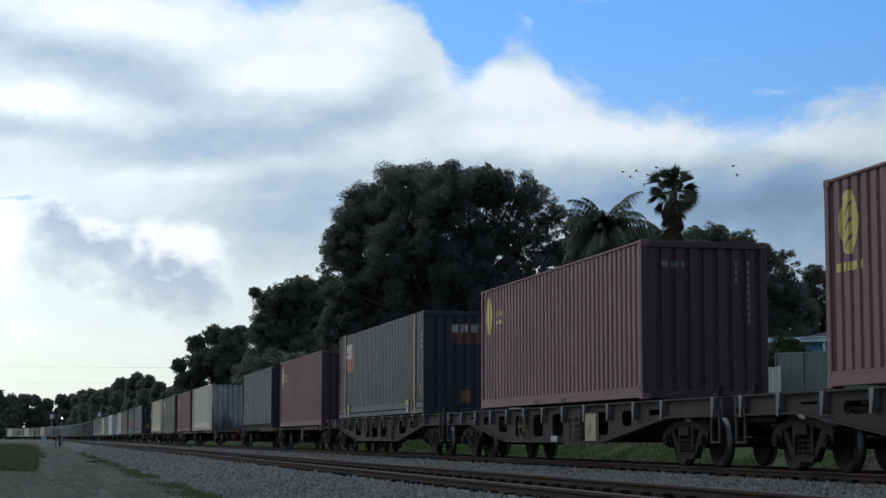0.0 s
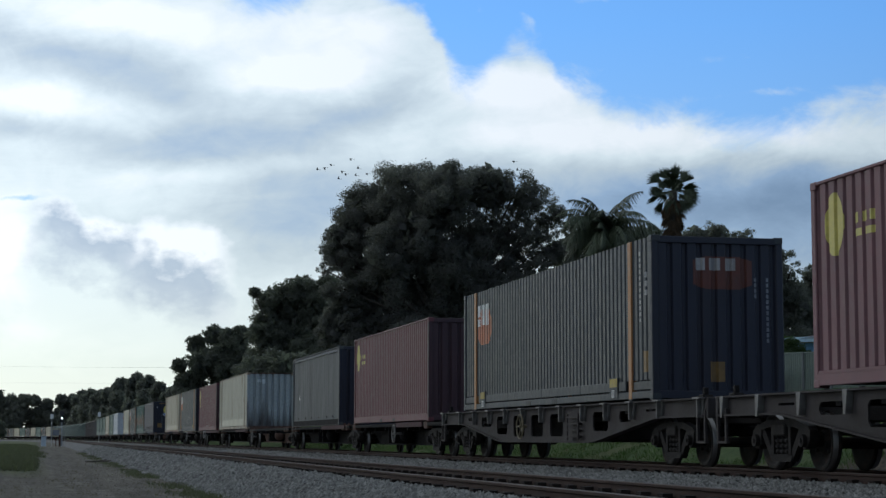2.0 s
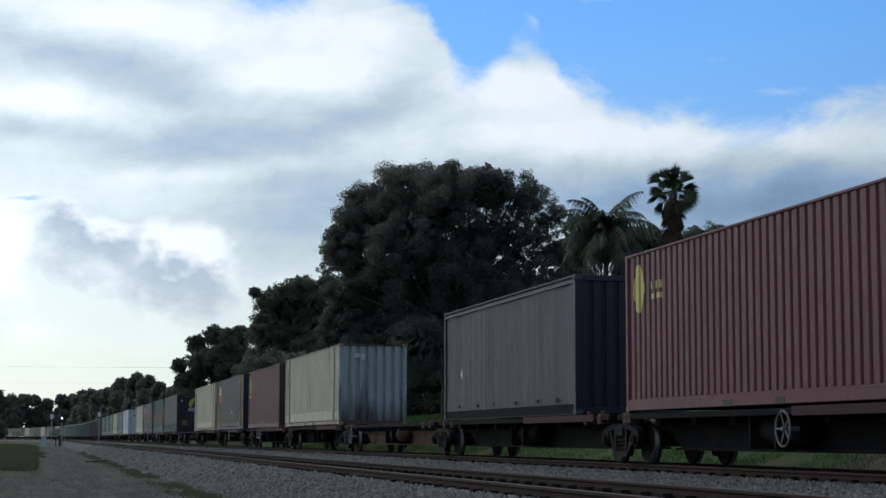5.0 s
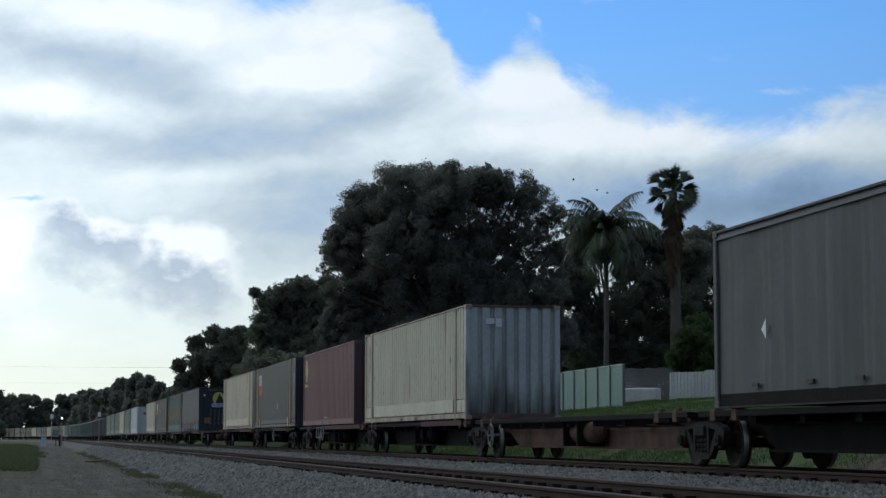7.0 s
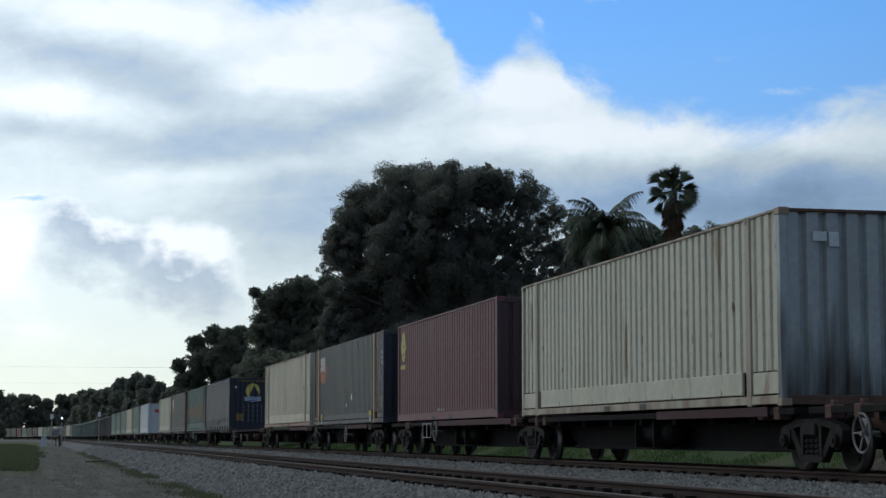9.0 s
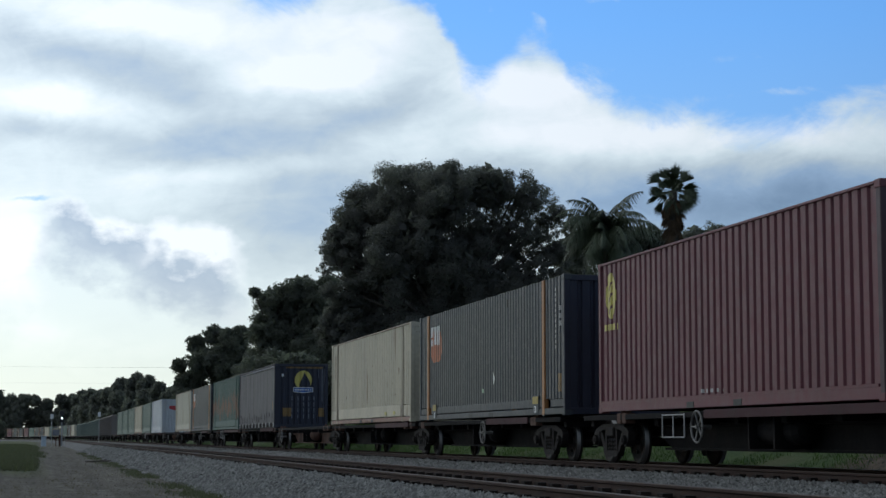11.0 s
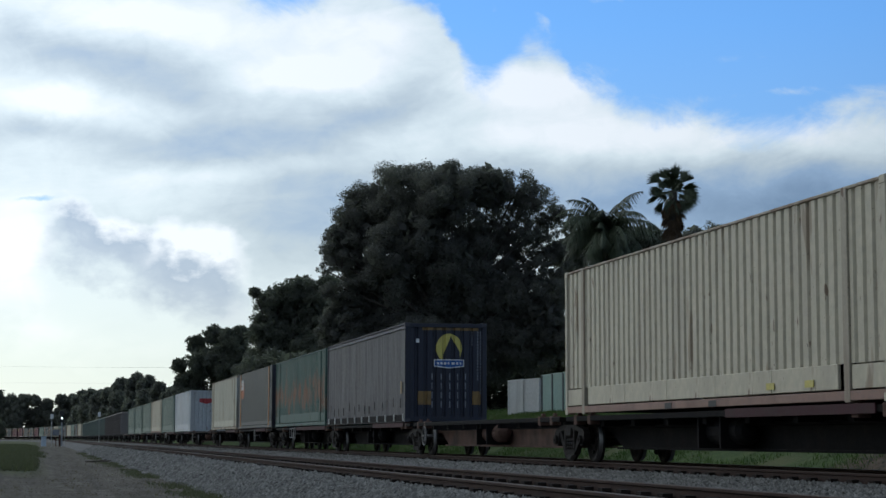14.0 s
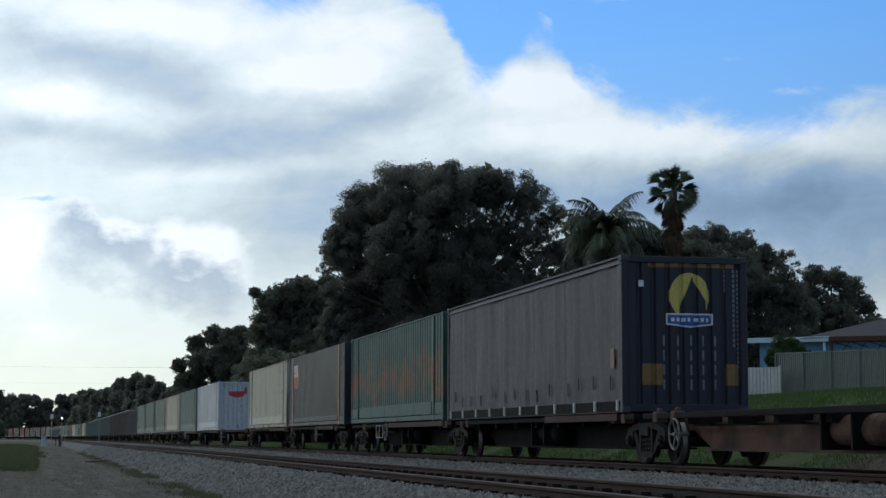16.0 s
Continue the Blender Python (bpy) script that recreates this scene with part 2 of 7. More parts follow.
def blotched(name, colour, stain):
    """Paint with a ragged belt of rust stains round the middle of the box."""
    m = surface(name, colour, 0.6, 0, 0.15, 0.5, (colour[0] * 0.5, colour[1] * 0.5, colour[2] * 0.5), 0.35, 1.4, True)
    t = m.node_tree
    bsdf = t.nodes["Principled BSDF"]
    col = bsdf.inputs["Base Color"].links[0].from_socket
    co = node(t, "ShaderNodeTexCoord").outputs["Object"]
    sep = node(t, "ShaderNodeSeparateXYZ")
    t.links.new(co, sep.inputs[0])
    n = node(t, "ShaderNodeTexNoise")
    n.inputs["Scale"].default_value, n.inputs["Detail"].default_value, n.inputs["Roughness"].default_value = 0.9, 7, 0.65
    t.links.new(co, n.inputs["Vector"])
    belt = math_node(t, "EXPONENT", math_node(t, "MULTIPLY", math_node(t, "POWER", math_node(t, "DIVIDE", math_node(t, "SUBTRACT", sep.outputs[2], 1.35), 0.75), 2), -1.0))
    level = math_node(t, "MULTIPLY_ADD", belt, 0.22, n.outputs["Fac"])
    t.links.new(mix_colour(t, ramp(t, level, [(0.60, 0.0), (0.78, 0.85)]), col, stain), bsdf.inputs["Base Color"])
    return m


GRIME = (0.035, 0.03, 0.027)
RUST = (0.14, 0.06, 0.035)
M = {
    # End-wall red: the ends' shade put into a darker copy of the paint.
    "maroon": surface("maroon_paint_shaded", (0.048, 0.022, 0.030), 0.55, 0, 0.12, 0.5, (0.04, 0.022, 0.026), 0.35, 1.2, True),
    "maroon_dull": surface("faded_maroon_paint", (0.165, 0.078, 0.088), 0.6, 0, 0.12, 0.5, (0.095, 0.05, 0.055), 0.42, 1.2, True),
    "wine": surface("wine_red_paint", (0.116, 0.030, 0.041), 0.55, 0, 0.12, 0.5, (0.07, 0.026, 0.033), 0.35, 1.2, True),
    "wheel_brass": surface("dull_yellow_brown_paint", (0.13, 0.105, 0.06), 0.65, 0, 0.25, 3.0, GRIME, 0.4, 5.0),
    "bracket_grey": surface("worn_bare_steel", (0.17, 0.165, 0.16), 0.6, 0.2, 0.3, 2.0, (0.05, 0.04, 0.035), 0.45, 3.0, False),
    "mark_pale": surface("worn_white_marking", (0.36, 0.35, 0.35), 0.55, 0, 0.15, 1.5, (0.12, 0.11, 0.11), 0.5, 4.0, True),
    "slate_low": surface("dark_slate_paint", (0.034, 0.040, 0.047), 0.55, 0, 0.12, 0.5, (0.03, 0.03, 0.03), 0.4, 1.5, True),
    "slate": surface("slate_grey_paint", (0.028, 0.0335, 0.042), 0.5, 0, 0.10, 0.5, (0.026, 0.027, 0.029), 0.42, 1.5, True),
    "navy": surface("navy_paint", (0.013, 0.015, 0.029), 0.5, 0, 0.15, 0.5, (0.016, 0.015, 0.021), 0.4, 1.5, True),
    "cream": surface("cream_paint", (0.45, 0.43, 0.345), 0.55, 0, 0.08, 0.5, (0.24, 0.20, 0.145), 0.34, 1.4, True),
    "cream_grey": surface("cream_yellow_paint", (0.47, 0.425, 0.325), 0.55, 0, 0.08, 0.5, (0.25, 0.21, 0.17), 0.34, 1.4, True),
    "pale_steel": sooty("sooty_pale_steel", (0.29, 0.32, 0.33)),
    "cream_rust": surface("cream_paint_with_rust", (0.36, 0.32, 0.25), 0.65, 0, 0.12, 1.5, (0.13, 0.065, 0.04), 0.62, 2.2, True),
    "pink_rust": surface("pinkish_rusty_paint", (0.26, 0.16, 0.125), 0.65, 0, 0.15, 1.0, (0.11, 0.06, 0.045), 0.45, 2.0),
    "white": surface("white_paint", (0.46, 0.49, 0.53), 0.5, 0, 0.08, 0.5, (0.32, 0.30, 0.28), 0.3, 1.2, True),
    "green": surface("grey_green_paint", (0.105, 0.155, 0.13), 0.55, 0, 0.12, 0.5, (0.10, 0.12, 0.10), 0.35, 1.4, True),
    "green_rust": blotched("green_paint_with_rust", (0.030, 0.082, 0.071), (0.17, 0.068, 0.032)),
    "tarp": surface("grey_curtain_fabric", (0.058, 0.063, 0.067), 0.65, 0, 0.10, 0.6, (0.044, 0.047, 0.048), 0.4, 0.7, True, 0.25, 2.5),
    "tarp_violet": surface("violet_grey_curtain_fabric", (0.044, 0.043, 0.056), 0.62, 0, 0.16, 0.6, (0.038, 0.036, 0.043), 0.45, 0.7, True, 0.25, 2.5),
    "beam_maroon": surface("faded_maroon_beam", (0.060, 0.028, 0.032), 0.7, 0, 0.2, 1.0, GRIME, 0.4, 2.0),
    "wagon_grey": surface("wagon_grey_paint", (0.046, 0.040, 0.041), 0.7, 0, 0.3, 1.0, (0.026, 0.022, 0.020), 0.55, 1.4, False),
    # Near-black steel: the shade under the loads is put into this colour.
    "underframe": surface("shaded_dark_steel", (0.0075, 0.007, 0.0075), 0.85, 0, 0.3, 1.5, (0.016, 0.012, 0.011), 0.35, 2.5, False),
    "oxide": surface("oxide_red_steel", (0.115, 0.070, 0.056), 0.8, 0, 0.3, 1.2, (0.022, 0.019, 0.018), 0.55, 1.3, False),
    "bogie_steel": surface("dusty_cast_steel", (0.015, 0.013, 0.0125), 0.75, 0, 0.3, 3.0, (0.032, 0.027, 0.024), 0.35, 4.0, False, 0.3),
    "wheel_steel": surface("dark_wheel_steel", (0.013, 0.012, 0.011), 0.7, 0.1, 0.25, 3.0, (0.05, 0.03, 0.022), 0.35, 5.0, False),
    "tread": surface("worn_tread", (0.17, 0.165, 0.165), 0.45, 1.0, 0.1, 3.0, bump=0.03),
    "chrome": surface("bare_bright_steel", (0.60, 0.60, 0.58), 0.35, 0.9, 0.15, 3.0),
    "yellow": surface("yellow_paint", (0.50, 0.43, 0.11), 0.5, 0, 0.12, 1.0, (0.35, 0.27, 0.08), 0.3, 2.0),
    "amber": surface("amber_paint", (0.34, 0.155, 0.055), 0.5, 0, 0.12, 1.0, (0.30, 0.18, 0.06), 0.3, 2.0),
    "orange": surface("orange_paint", (0.46, 0.13, 0.05), 0.5, 0, 0.15, 1.0, (0.13, 0.08, 0.06), 0.5, 2.0),
    "orange_dull": surface("dull_orange_paint", (0.11, 0.036, 0.026), 0.55, 0, 0.15, 1.0, (0.06, 0.035, 0.03), 0.4, 2.0),
    "amber_dull": surface("dull_amber_paint", (0.20, 0.12, 0.04), 0.55, 0, 0.15, 1.0, (0.06, 0.045, 0.03), 0.45, 4.0),
    "yellow_worn": surface("worn_yellow_sticker", (0.36, 0.27, 0.05), 0.55, 0, 0.15, 1.0, (0.15, 0.11, 0.04), 0.4, 6.0),
    "mark_white": surface("white_marking", (0.66, 0.67, 0.68), 0.5, 0, 0.1, 1.0, (0.35, 0.33, 0.33), 0.35, 2.0),
    "mark_green": surface("pale_green_marking", (0.30, 0.42, 0.32), 0.5, 0, 0.1, 1.0),
    "mark_blue": surface("blue_marking", (0.03, 0.10, 0.32), 0.5, 0, 0.1, 1.0),
    "mark_red": surface("red_marking", (0.42, 0.05, 0.06), 0.5, 0, 0.1, 1.0),
    "mark_dim": surface("worn_grey_marking", (0.17, 0.18, 0.21), 0.55, 0, 0.2, 2.0, (0.05, 0.055, 0.07), 0.5, 5.0),
    "black": surface("black_rubber", (0.02, 0.02, 0.021), 0.6, 0, 0.2, 2.0),
    "beige": surface("beige_board", (0.36, 0.32, 0.24), 0.7, 0, 0.15, 1.5, GRIME, 0.3, 2.5),
    "rail": surface("rusted_rail", (0.048, 0.031, 0.026), 0.85, 0.0, 0.2, 2.0, GRIME, 0.3, 1.5),
    "rail_top": surface("worn_rail_head", (0.085, 0.066, 0.058), 0.7, 0.15, 0.1, 2.0),
    "sleeper": surface("weathered_sleeper", (0.026, 0.020, 0.018), 0.9, 0, 0.25, 2.0, GRIME, 0.35, 3.0, per_object=0.4),
    "pebble": surface("road_pebble", (0.13, 0.117, 0.10), 0.95, 0, 0.2, 0.5, island=0.6, bump=0, fine=0.3),
    "wagon_green": surface("pale_grey_green_paint", (0.16, 0.195, 0.178), 0.65, 0, 0.15, 0.4, (0.08, 0.085, 0.08), 0.4, 0.8, True),
    "wagon_brown": surface("pale_grey_brown_paint", (0.145, 0.128, 0.120), 0.65, 0, 0.15, 0.4, (0.07, 0.06, 0.055), 0.4, 0.8, True),
    "stone": surface("ballast_stone", (0.240, 0.237, 0.228), 0.9, 0, 0.12, 0.5, island=0.62, bump=0.2, bump_scale=25, fine=0.35),
    "ballast": surface("ballast_bed", (0.19, 0.185, 0.182), 0.95, 0, 0.2, 1.2, (0.06, 0.055, 0.052), 0.55, 6.0, False, 1.0, 12.0, fine=0.7),
    "bark": surface("grey_brown_bark", (0.070, 0.060, 0.052), 0.9, 0, 0.3, 2.0, bump=0.5, bump_scale=9),
    "bark_pale": surface("palm_bark", (0.095, 0.082, 0.072), 0.9, 0, 0.25, 2.0, bump=0.5, bump_scale=6),
    "frond_dry": surface("dry_frond", (0.125, 0.088, 0.058), 0.9, 0, 0.3, 1.0, island=0.4, bump=0),
    "frond": surface("palm_frond", (0.076, 0.095, 0.052), 0.6, 0, 0.25, 1.0, island=0.45, bump=0),
    "fence_green": surface("pale_green_sheet_fence", (0.27, 0.375, 0.33), 0.55, 0, 0.06, 0.5, (0.26, 0.33, 0.28), 0.25, 1.2, True, 0.05),
    "fence_sage": surface("sage_sheet_fence", (0.15, 0.178, 0.155), 0.55, 0, 0.08, 0.5, (0.10, 0.115, 0.10), 0.3, 1.2, True, 0.05),
    "fence_white": surface("bleached_grey_fence", (0.52, 0.52, 0.51), 0.8, 0, 0.08, 0.6, (0.30, 0.29, 0.27), 0.3, 1.5, True, 0.2),
    "fence_dark": surface("grey_paling", (0.13, 0.135, 0.14), 0.85, 0, 0.2, 1.0, island=0.3),
    "house_blue": surface("blue_painted_wall", (0.17, 0.32, 0.52), 0.7, 0, 0.08, 0.7, (0.16, 0.27, 0.40), 0.25, 1.5, True, 0.05),
    "house_wall": surface("dark_brick_wall", (0.12, 0.075, 0.06), 0.85, 0, 0.2, 1.5),
    "roof": surface("slate_grey_roof", (0.085, 0.080, 0.088), 0.8, 0, 0.12, 1.0, bump=0.2, bump_scale=6),
    "fascia": surface("pale_blue_fascia", (0.45, 0.60, 0.72), 0.5, 0, 0.06, 1.0),
    "timber": surface("brown_timber", (0.080, 0.042, 0.032), 0.8, 0, 0.2, 2.0),
    "post_grey": surface("galvanised_post", (0.30, 0.31, 0.32), 0.5, 0.5, 0.1, 2.0),
    "cabinet": surface("pale_blue_cabinet", (0.42, 0.48, 0.55), 0.5, 0, 0.08, 2.0),
    "bird": surface("dark_feathers", (0.07, 0.07, 0.075), 0.8, 0, 0.2, 4.0),
}


def leaf_material(name, colour, spread=0.5):
    m = surface(name, colour, 0.55, 0, 0.25, 0.25, island=spread, bump=0, fine=0.2)
    t = m.node_tree
    out, bsdf = t.nodes["Material Output"], t.nodes["Principled BSDF"]
    bsdf.inputs["Specular IOR Level"].default_value = 0.2
    thin = node(t, "ShaderNodeBsdfTranslucent")
    thin.inputs[0].default_value = (colour[0] * 1.3, colour[1] * 1.45, colour[2] * 1.15, 1)
    mix = node(t, "ShaderNodeMixShader")
    mix.inputs[0].default_value = 0.5
    t.links.new(bsdf.outputs[0], mix.inputs[1]), t.links.new(thin.outputs[0], mix.inputs[2]), t.links.new(mix.outputs[0], out.inputs[0])
    return m


def rust_specks(m):
    """Chips and short rust runs through the paint."""
    t = m.node_tree
    bsdf = t.nodes["Principled BSDF"]
    col = bsdf.inputs["Base Color"].links[0].from_socket
    co = node(t, "ShaderNodeTexCoord").outputs["Object"]
    for size, start, tone in (((7.0, 7.0, 2.6), 0.665, (0.10, 0.05, 0.03)), ((2.2, 2.2, 0.5), 0.64, (0.20, 0.15, 0.10)), ((16.0, 16.0, 12.0), 0.70, (0.05, 0.04, 0.035))):
        mp = node(t, "ShaderNodeMapping")
        mp.inputs["Scale"].default_value = size
        t.links.new(co, mp.inputs[0])
        n = node(t, "ShaderNodeTexNoise")
        n.inputs["Scale"].default_value, n.inputs["Detail"].default_value = 1.0, 4
        t.links.new(mp.outputs[0], n.inputs["Vector"])
        col = mix_colour(t, ramp(t, n.outputs["Fac"], [(start, 0.0), (start + 0.05, 0.8)]), col, tone)
    t.links.new(col, bsdf.inputs["Base Color"])


for kind in ("cream", "cream_grey", "cream_rust", "white"):
    rust_specks(M[kind])

M["leaf_gum"] = leaf_material("gum_leaves", (0.138, 0.134, 0.128), 0.3)
M["leaf_dark"] = leaf_material("dark_leaves", (0.128, 0.132, 0.112), 0.3)
# Grey-olive leaves; on the far tree rows this paleness also imitates haze.
M["leaf_olive_haze"] = leaf_material("olive_haze_leaves", (0.155, 0.155, 0.142), 0.3)
M["leaf_bush"] = leaf_material("bush_leaves", (0.056, 0.084, 0.034))
M["grass"] = leaf_material("grass_blades", (0.056, 0.088, 0.028), 0.35)
M["dull_grass"] = leaf_material("dull_grass_blades", (0.076, 0.082, 0.050), 0.5)
M["weed"] = leaf_material("weed_blades", (0.10, 0.09, 0.05), 0.6)


def ground_material():
    """Bare gravel track, soil and turf, told apart by where they lie."""
    m = bpy.data.materials.new("ground_soil")
    m.use_nodes = True
    t = m.node_tree
    bsdf = t.nodes["Principled BSDF"]
    co = node(t, "ShaderNodeTexCoord").outputs["Object"]
    sep = node(t, "ShaderNodeSeparateXYZ")
    t.links.new(co, sep.inputs[0])

    def noise_of(sc, detail=5.0):
        n = node(t, "ShaderNodeTexNoise")
        n.inputs["Scale"].default_value, n.inputs["Detail"].default_value = sc, detail
        t.links.new(co, n.inputs["Vector"])
        return n.outputs["Fac"]

    gravel = ramp(t, noise_of(14, 9), [(0.34, (0.085, 0.076, 0.064)), (0.66, (0.195, 0.176, 0.150))])
    gravel = mix_colour(t, ramp(t, noise_of(1.3, 8), [(0.44, 0.0), (0.58, 0.8)]), gravel, (0.085, 0.076, 0.066))
    lane = node(t, "ShaderNodeTexNoise")
    lane.inputs["Scale"].default_value, lane.inputs["Detail"].default_value = 1.0, 6
    drawn = node(t, "ShaderNodeMapping")
    drawn.inputs["Scale"].default_value = (3.2, 0.10, 1.0)
    t.links.new(co, drawn.inputs[0]), t.links.new(drawn.outputs[0], lane.inputs["Vector"])
    gravel = mix_colour(t, 1.0, gravel, ramp(t, lane.outputs["Fac"], [(0.35, 0.55), (0.65, 1.0)]), "MULTIPLY")
    rut = math_node(t, "ABSOLUTE", math_node(t, "SUBTRACT", math_node(t, "PINGPONG", math_node(t, "ADD", math_node(t, "ADD", sep.outputs[0], 0.5), math_node(t, "MULTIPLY", math_node(t, "SUBTRACT", noise_of(0.6, 4), 0.5), 0.8)), 0.75), 0.35))
    gravel = mix_colour(t, ramp(t, rut, [(0.05, 0.0), (0.30, 0.35)]), gravel, (0.10, 0.09, 0.072))
    gravel = mix_colour(t, ramp(t, noise_of(3.0, 7), [(0.56, 0.0), (0.66, 0.7)]), gravel, (0.075, 0.072, 0.045))
    turf = ramp(t, noise_of(3.5, 8), [(0.3, (0.038, 0.056, 0.020)), (0.7, (0.066, 0.096, 0.034))])
    turf = mix_colour(t, ramp(t, noise_of(0.35, 5), [(0.52, 0.0), (0.70, 0.7)]), turf, (0.11, 0.10, 0.055))
    soil = ramp(t, noise_of(2.5, 8), [(0.3, (0.05, 0.037, 0.028)), (0.7, (0.125, 0.094, 0.07))])
    wob = math_node(t, "MULTIPLY", math_node(t, "SUBTRACT", noise_of(0.25, 6), 0.5), 3.0)
    x = math_node(t, "ADD", sep.outputs[0], wob)
    side = math_node(t, "ADD", sep.outputs[0], math_node(t, "MULTIPLY", wob, 0.22))
    onset = ramp(t, math_node(t, "MULTIPLY_ADD", math_node(t, "ADD", sep.outputs[1], math_node(t, "MULTIPLY", wob, 3.0)), 0.05, -2.25), [(0.0, 0.0), (0.35, 1.0)])
    left = math_node(t, "MULTIPLY", ramp(t, math_node(t, "MULTIPLY_ADD", side, -0.5, 0.5), [(0.30, 0.0), (0.72, 1.0)]), onset)
    right = ramp(t, math_node(t, "MULTIPLY_ADD", x, 0.1, -1.0), [(0.38, 0.0), (0.48, 1.0)])
    col = mix_colour(t, math_node(t, "MULTIPLY", left, 0.9), gravel, mix_colour(t, 0.45, turf, (0.095, 0.092, 0.055)))
    # turf on the bank ends in bare soil towards the near cutting
    bare = ramp(t, math_node(t, "MULTIPLY_ADD", math_node(t, "ADD", sep.outputs[1], math_node(t, "MULTIPLY", wob, 0.8)), -0.05, 2.08), [(0.25, 0.0), (0.33, 1.0)])
    low = ramp(t, sep.outputs[2], [(0.55, 1.0), (1.0, 0.0)])
    bank = mix_colour(t, math_node(t, "MULTIPLY", math_node(t, "MULTIPLY", bare, low), 0.95), turf, soil)
    col = mix_colour(t, right, col, bank)
    t.links.new(col, bsdf.inputs["Base Color"])
    bsdf.inputs["Roughness"].default_value, bsdf.inputs["Specular IOR Level"].default_value = 0.95, 0.08
    b = node(t, "ShaderNodeBump")
    b.inputs["Strength"].default_value, b.inputs["Distance"].default_value = 0.8, 0.03
    t.links.new(noise_of(14, 6), b.inputs["Height"])
    t.links.new(b.outputs[0], bsdf.inputs["Normal"])
    return m


M["ground"] = ground_material()


# ---- mesh helpers ----
def link_mesh(name, me, parent=None, label=""):
    ob = new(name, me)
    if parent is not None:
        ob.parent = parent
    if label:
        ob["label"] = label
    return ob


def part(name, bm, material, parent, label=""):
    me = bpy.data.meshes.new(name)
    bm.to_mesh(me)
    bm.free()
    me.materials.append(M[material])
    return link_mesh(name, me, parent, label)


def raw_mesh(name, verts, faces, material):
    me = bpy.data.meshes.new(name)
    me.from_pydata([tuple(v) for v in verts], [], faces)
    me.materials.append(M[material])
    me.update()
    return me


def box(bm, x0, x1, y0, y1, z0, z1, bevel=0.0):
    vs = [bm.verts.new((x, y, z)) for x in (x0, x1) for y in (y0, y1) for z in (z0, z1)]
    fs = [bm.faces.new([vs[i] for i in f]) for f in ((0, 1, 3, 2), (4, 6, 7, 5), (0, 4, 5, 1), (2, 3, 7, 6), (0, 2, 6, 4), (1, 5, 7, 3))]
    if bevel:
        es = {e for f in fs for e in f.edges}
        bmesh.ops.bevel(bm, geom=list(es), offset=bevel, segments=1, affect="EDGES")
    return bm


def boxes(items, bevel=0.0):
    bm = bmesh.new()
    for it in items:
        box(bm, *it, bevel=bevel)
    return bm


def rod(bm, a, b, r, n=8, r2=None):
    """A round bar from a to b, closed at both ends."""
    a, b = Vector(a), Vector(b)
    way = (b - a).normalized()
    side = way.orthogonal().normalized()
    up = way.cross(side)
    r2 = r if r2 is None else r2
    rings = []
    for p, rr in ((a, r), (b, r2)):
        rings.append([bm.verts.new(p + rr * (math.cos(k * math.tau / n) * side + math.sin(k * math.tau / n) * up)) for k in range(n)])
    for k in range(n):
        bm.faces.new((rings[0][k], rings[0][(k + 1) % n], rings[1][(k + 1) % n], rings[1][k]))
    bm.faces.new(rings[0][::-1]), bm.faces.new(rings[1])
    return bm


def lathe(bm, profile, axis="X", n=24):
    """Turns (along, radius) points round an axis."""
    rings = []
    for along, r in profile:
        ring = []
        for k in range(n):
            c, s = r * math.cos(k * math.tau / n), r * math.sin(k * math.tau / n)
            ring.append(bm.verts.new((along, c, s) if axis == "X" else (c, s, along)))
        rings.append(ring)
    for a, b in zip(rings, rings[1:]):
        for k in range(n):
            bm.faces.new((a[k], a[(k + 1) % n], b[(k + 1) % n], b[k]))
    bm.faces.new(rings[0][::-1]), bm.faces.new(rings[-1])
    return bm


def plate(bm, outline, x0, x1):
    """A flat plate of outline (y, z), from x0 to x1."""
    a = [bm.verts.new((x0, y, z)) for y, z in outline]
    b = [bm.verts.new((x1, y, z)) for y, z in outline]
    n = len(a)
    bm.faces.new(a[::-1]), bm.faces.new(b)
    for k in range(n):
        bm.faces.new((a[k], a[(k + 1) % n], b[(k + 1) % n], b[k]))
    return bm


def empty(name):
    ob = new(name)
    ob.empty_display_size = 0.3
    return ob


# ---- the line ----
TRACK_X, NEAR_X = 11.85, 5.68      # centre lines: the train's track, the other one
BEND_AT, BEND_R = 400.0, 1980.0


def on_line(a, off=0.0):
    """Place and heading (radians to the left) at a metres along the train's track, off metres to its right."""
    if a <= BEND_AT:
        return TRACK_X + off, a, 0.0
    p = (a - BEND_AT) / BEND_R
    r = BEND_R + off
    return TRACK_X - BEND_R + r * math.cos(p), BEND_AT + r * math.sin(p), p


def sweep(name, section, stations, material, close=True):
    """Sweeps a section of (off, z) along the line."""
    verts, faces = [], []
    n = len(section)
    for a in stations:
        for off, z in section:
            x, y, _ = on_line(a, off)
            verts.append((x, y, z))
    for i in range(len(stations) - 1):
        for k in range(n if close else n - 1):
            k2 = (k + 1) % n
            faces.append((i * n + k, i * n + k2, (i + 1) * n + k2, (i + 1) * n + k))
    return raw_mesh(name, verts, faces, material)


STATIONS = [-60 + 20 * i for i in range(53)]
BANK = [(-3000, -0.8), (-400, -0.7), (-60, -0.62), (-12, -0.52), (-6, -0.50), (-1.2, -0.55), (3.0, -0.62), (6, -0.66), (13, -0.66), (14.6, -0.62), (15.6, -0.42), (18.0, 0.40), (20.5, 1.15), (22.5, 1.55), (25, 1.95), (30, 2.25), (34, 2.4), (40, 2.45), (60, 2.5), (150, 2.2), (400, 1.0), (3000, -0.5)]


